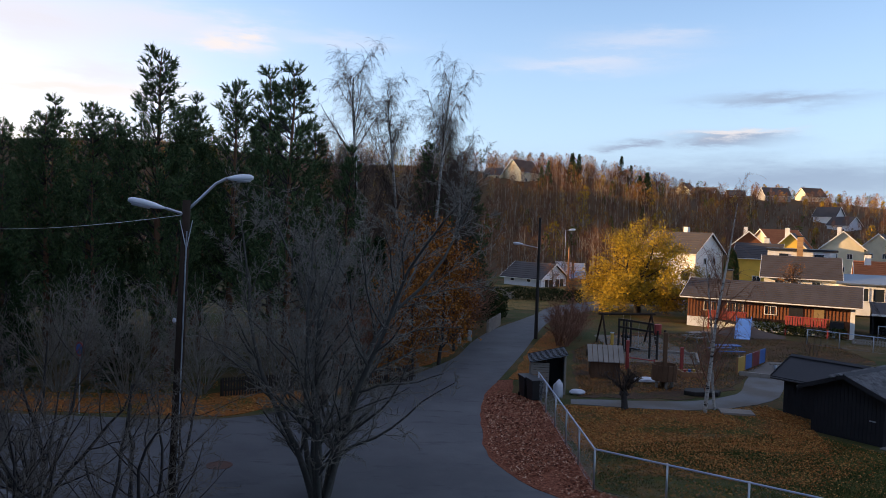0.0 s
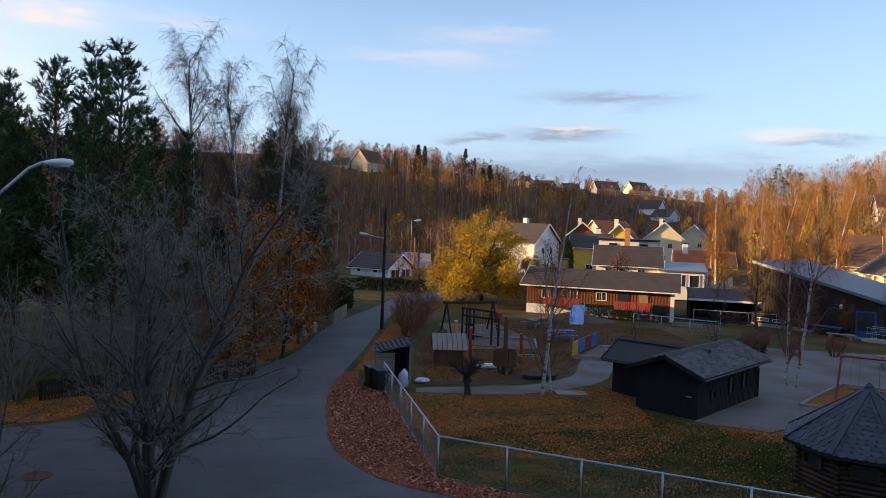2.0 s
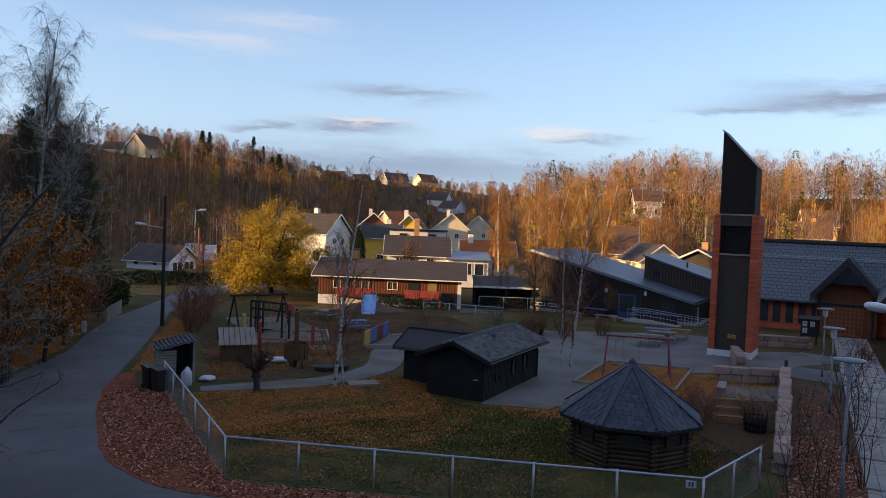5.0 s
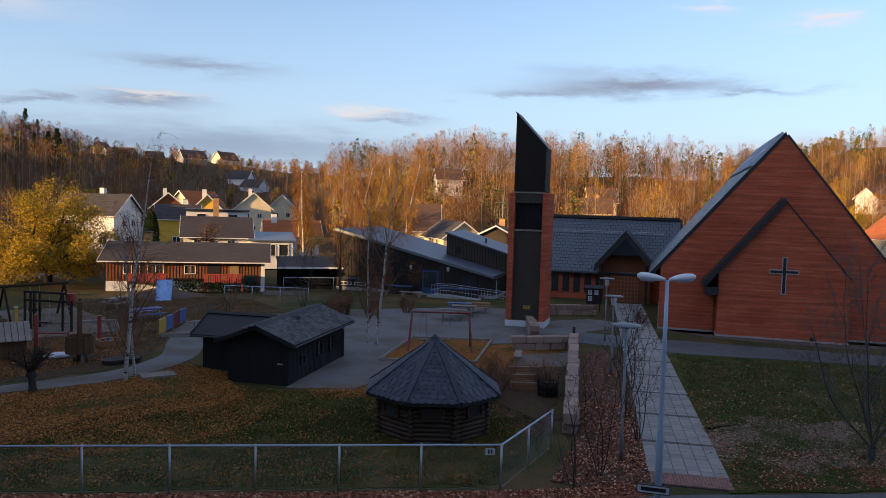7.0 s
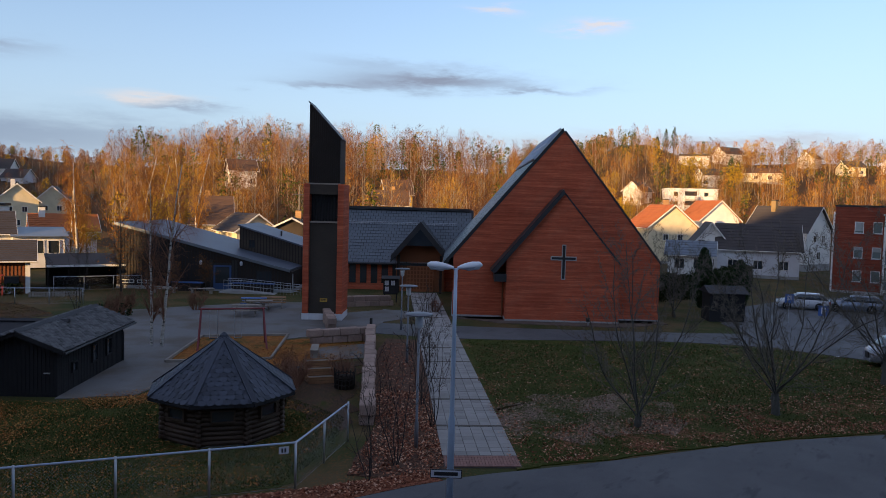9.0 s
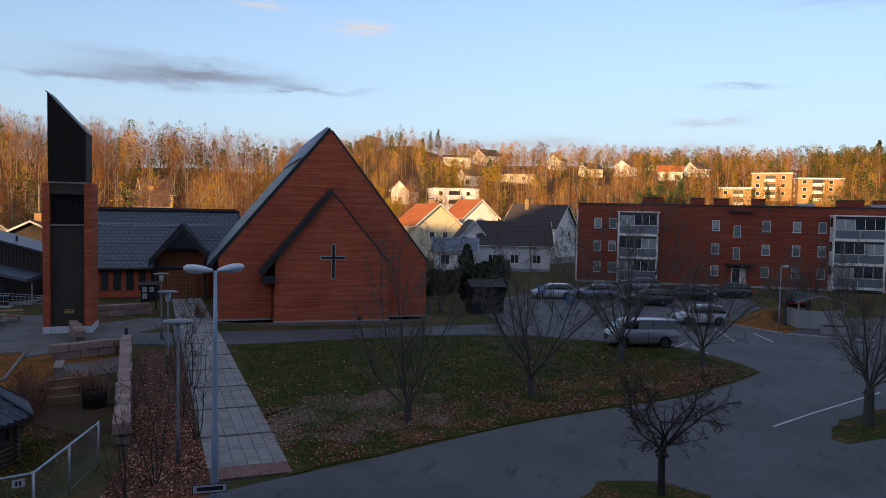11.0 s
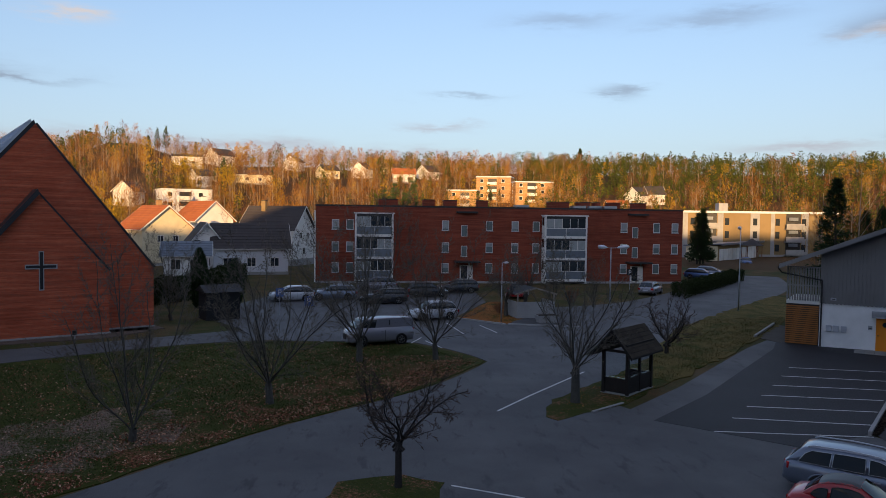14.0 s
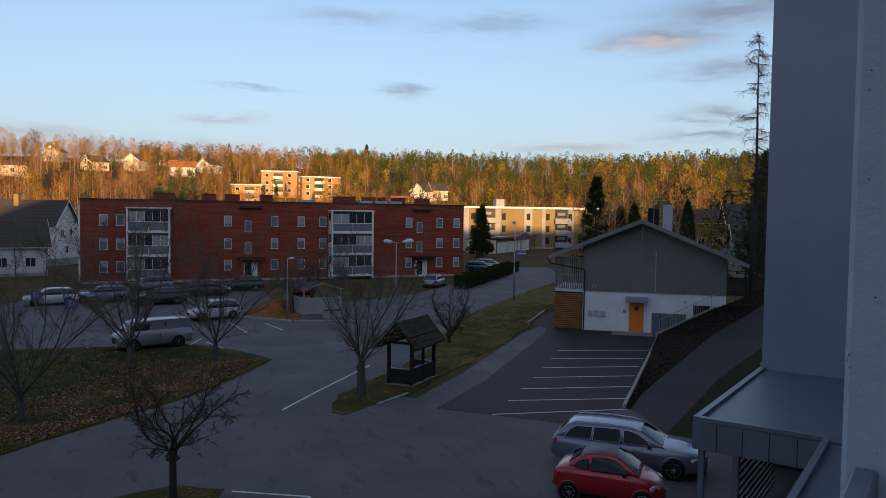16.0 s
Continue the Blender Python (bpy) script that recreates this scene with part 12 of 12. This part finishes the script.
scatter("fallen_leaves", "thick fallen red-brown leaves on the verge", [
    ([(1.2, 26.6), (2.4, 23.4), (4.6, 21.4), (9.0, 18.0), (14.0, 14.4), (18.8, 12.3), (18.9, 13.0), (15.6, 15.0), (4.4, 23.2), (4.2, 36.2), (2.6, 37.4), (1.4, 35.5)], 52000),
    ([(18.9, 12.5), (20.0, 12.8), (27.0, 18.2), (26.0, 20.2), (21.8, 17.0), (17.4, 14.6)], 9000),
    ([(26.0, 18.0), (36.0, 25.4), (35.0, 26.8), (25.0, 19.4)], 3000),
    ([(20.9, 10.9), (21.7, 10.4), (25.2, 12.3), (33.4, 19.6), (32.0, 18.8), (23.0, 12.4)], 2600)], "leaf_fallen", 0.088, 3, 0.045)
scatter("lawn_leaves", "scattered leaves on the church lawn", [
    ([(21.8, 10.3), (23.9, 8.7), (27.8, 6.0), (30.6, 3.7), (35.5, -0.9), (39.6, -3.6), (42.4, -4.8), (42.6, -2.6), (36.0, 2.0), (30.6, 5.6), (25.0, 9.2)], 15000),
    ([(21.8, 10.3), (30.6, 3.7), (39.6, -3.6), (44.4, -4.2), (44.0, 2.0), (36.0, 5.4), (30.6, 8.6), (25.6, 12.0)], 12000),
    ([(21.6, 10.8), (30.6, 4.6), (48.0, -0.6), (49.0, 7.0), (43.0, 18.0), (38.0, 23.0), (32.2, 18.6)], 8000)], "leaf_fallen", 0.08, 4, 0.052)
scatter("lawn_leaves", "golden leaves over the kindergarten lawn", [
    ([(4.6, 23.6), (15.6, 15.6), (21.6, 18.4), (23.6, 27.0), (16.6, 29.0), (14.9, 31.6), (4.7, 28.8)], 15000),
    ([(4.6, 25.2), (12.0, 24.4), (16.0, 27.6), (15.0, 31.4), (4.7, 30.0)], 11000),
    ([(4.6, 27.6), (14.6, 28.6), (15.8, 33.0), (15.4, 36.4), (11.8, 34.7), (4.7, 35.0)], 30000),
    ([(6.4, 37.2), (14.4, 39.8), (16.6, 44.0), (12.0, 48.0), (7.4, 46.0)], 7000), ([(24.0, 26.6), (31.6, 25.4), (34.4, 28.4), (27.4, 33.0)], 5000),
    ([(6.4, 37.2), (15.2, 40.4), (21.0, 49.4), (29.0, 50.4), (30.0, 58.0), (24.0, 63.6), (14.0, 61.6), (8.6, 52.0)], 16000),
    ([(17.4, 28.6), (19.2, 27.2), (22.0, 28.4), (20.8, 25.4), (16.8, 26.6)], 2500), ([(14.8, 32.6), (16.4, 33.4), (15.6, 35.4), (14.4, 36.2)], 1200),
    ([(31.2, -6.8), (36.0, -9.2), (37.8, -12.6), (35.6, -13.0)], 500), ([(3.4, 41.0), (5.1, 49.8), (8.0, 61.0), (9.0, 60.0), (5.6, 41.0)], 3500)], "leaf_fallen_gold", 0.068, 5, 0.035)
scatter("verge_leaves", "brown leaves on the verge before the wood", [
    ([(-24.0, 30.7), (-9.6, 30.9), (-6.0, 34.8), (-2.8, 41.0), (-0.2, 47.4), (-3.0, 49.0), (-8.0, 39.0), (-24.0, 34.2)], 9000)], "leaf_fallen_gold", 0.10, 6, 0.04)


# ---- standing grass ----
def grass(name, label, poly, count, height, material, seed, z):
    """Short blades standing in uneven tufts on a lawn."""
    rng = np.random.default_rng(seed)
    q = np.array(poly, float)
    c = rng.uniform(q.min(0), q.max(0), (count * 2, 2))
    c = c + rng.normal(size=c.shape) * 0.02
    inside = np.zeros(len(c), bool)
    j = len(q) - 1
    for i in range(len(q)):
        inside ^= ((q[i, 1] > c[:, 1]) != (q[j, 1] > c[:, 1])) & (c[:, 0] < (q[j, 0] - q[i, 0]) * (c[:, 1] - q[i, 1]) / (q[j, 1] - q[i, 1] + 1e-9) + q[i, 0])
        j = i
    c = c[inside]
    k = np.sin(c[:, 0] * 1.9 + np.sin(c[:, 1] * 1.3)) * np.sin(c[:, 1] * 2.3 + 1.7 * np.sin(c[:, 0] * 0.8)) + 0.6 * np.sin(c[:, 0] * 0.45 + 1) * np.sin(c[:, 1] * 0.6)
    c = c[k + rng.uniform(-0.9, 0.9, len(k)) > -0.25][:count]
    n = len(c)
    D = np.column_stack([rng.normal(size=(n, 2)) * 0.55, np.ones(n)])
    v, f = blades(np.column_stack([c, np.full(n, z)]), D, height * rng.uniform(0.5, 1.3, n), rng.uniform(0.012, 0.035, n), rng)
    me = raw_mesh(name, v, f)
    me.materials.append(M[material])
    tagged(new(name, me), label, "grass", kind="stuff")


grass("grass", "short dark green autumn grass of the kindergarten lawn", [(4.7, 23.6), (15.6, 15.6), (19.0, 16.6), (22.0, 18.6), (24.0, 27.0), (19.2, 26.6), (16.6, 28.8), (14.7, 31.4), (9.0, 29.4), (4.7, 28.4)], 90000, 0.10, "grass_blade", 101, 0.0)
grass("grass", "short dull green grass of the church lawn", [(21.8, 10.6), (27.8, 6.1), (35.5, -0.8), (42.4, -4.8), (48.4, -1.0), (49.1, 7.2), (47.4, 12.8), (43.0, 18.7), (39.2, 23.5), (32.2, 18.7)], 90000, 0.09, "grass_blade", 102, 0.03)
grass("grass", "yellowing grass of the street bank", [(39.2, -12.1), (44.5, -15.8), (53.9, -20.5), (60.3, -25.5), (62.0, -33.6), (51.0, -25.3), (46.0, -21.3), (41.0, -17.0), (37.4, -14.0)], 22000, 0.14, "grass_dry", 103, 0.04)
grass("grass", "sparse trodden grass on the playground", [(6.4, 37.2), (15.2, 40.4), (21.0, 49.4), (29.0, 50.4), (30.0, 58.0), (24.0, 63.6), (14.0, 61.6), (8.6, 52.0)], 30000, 0.13, "grass_dry", 104, 0.01)
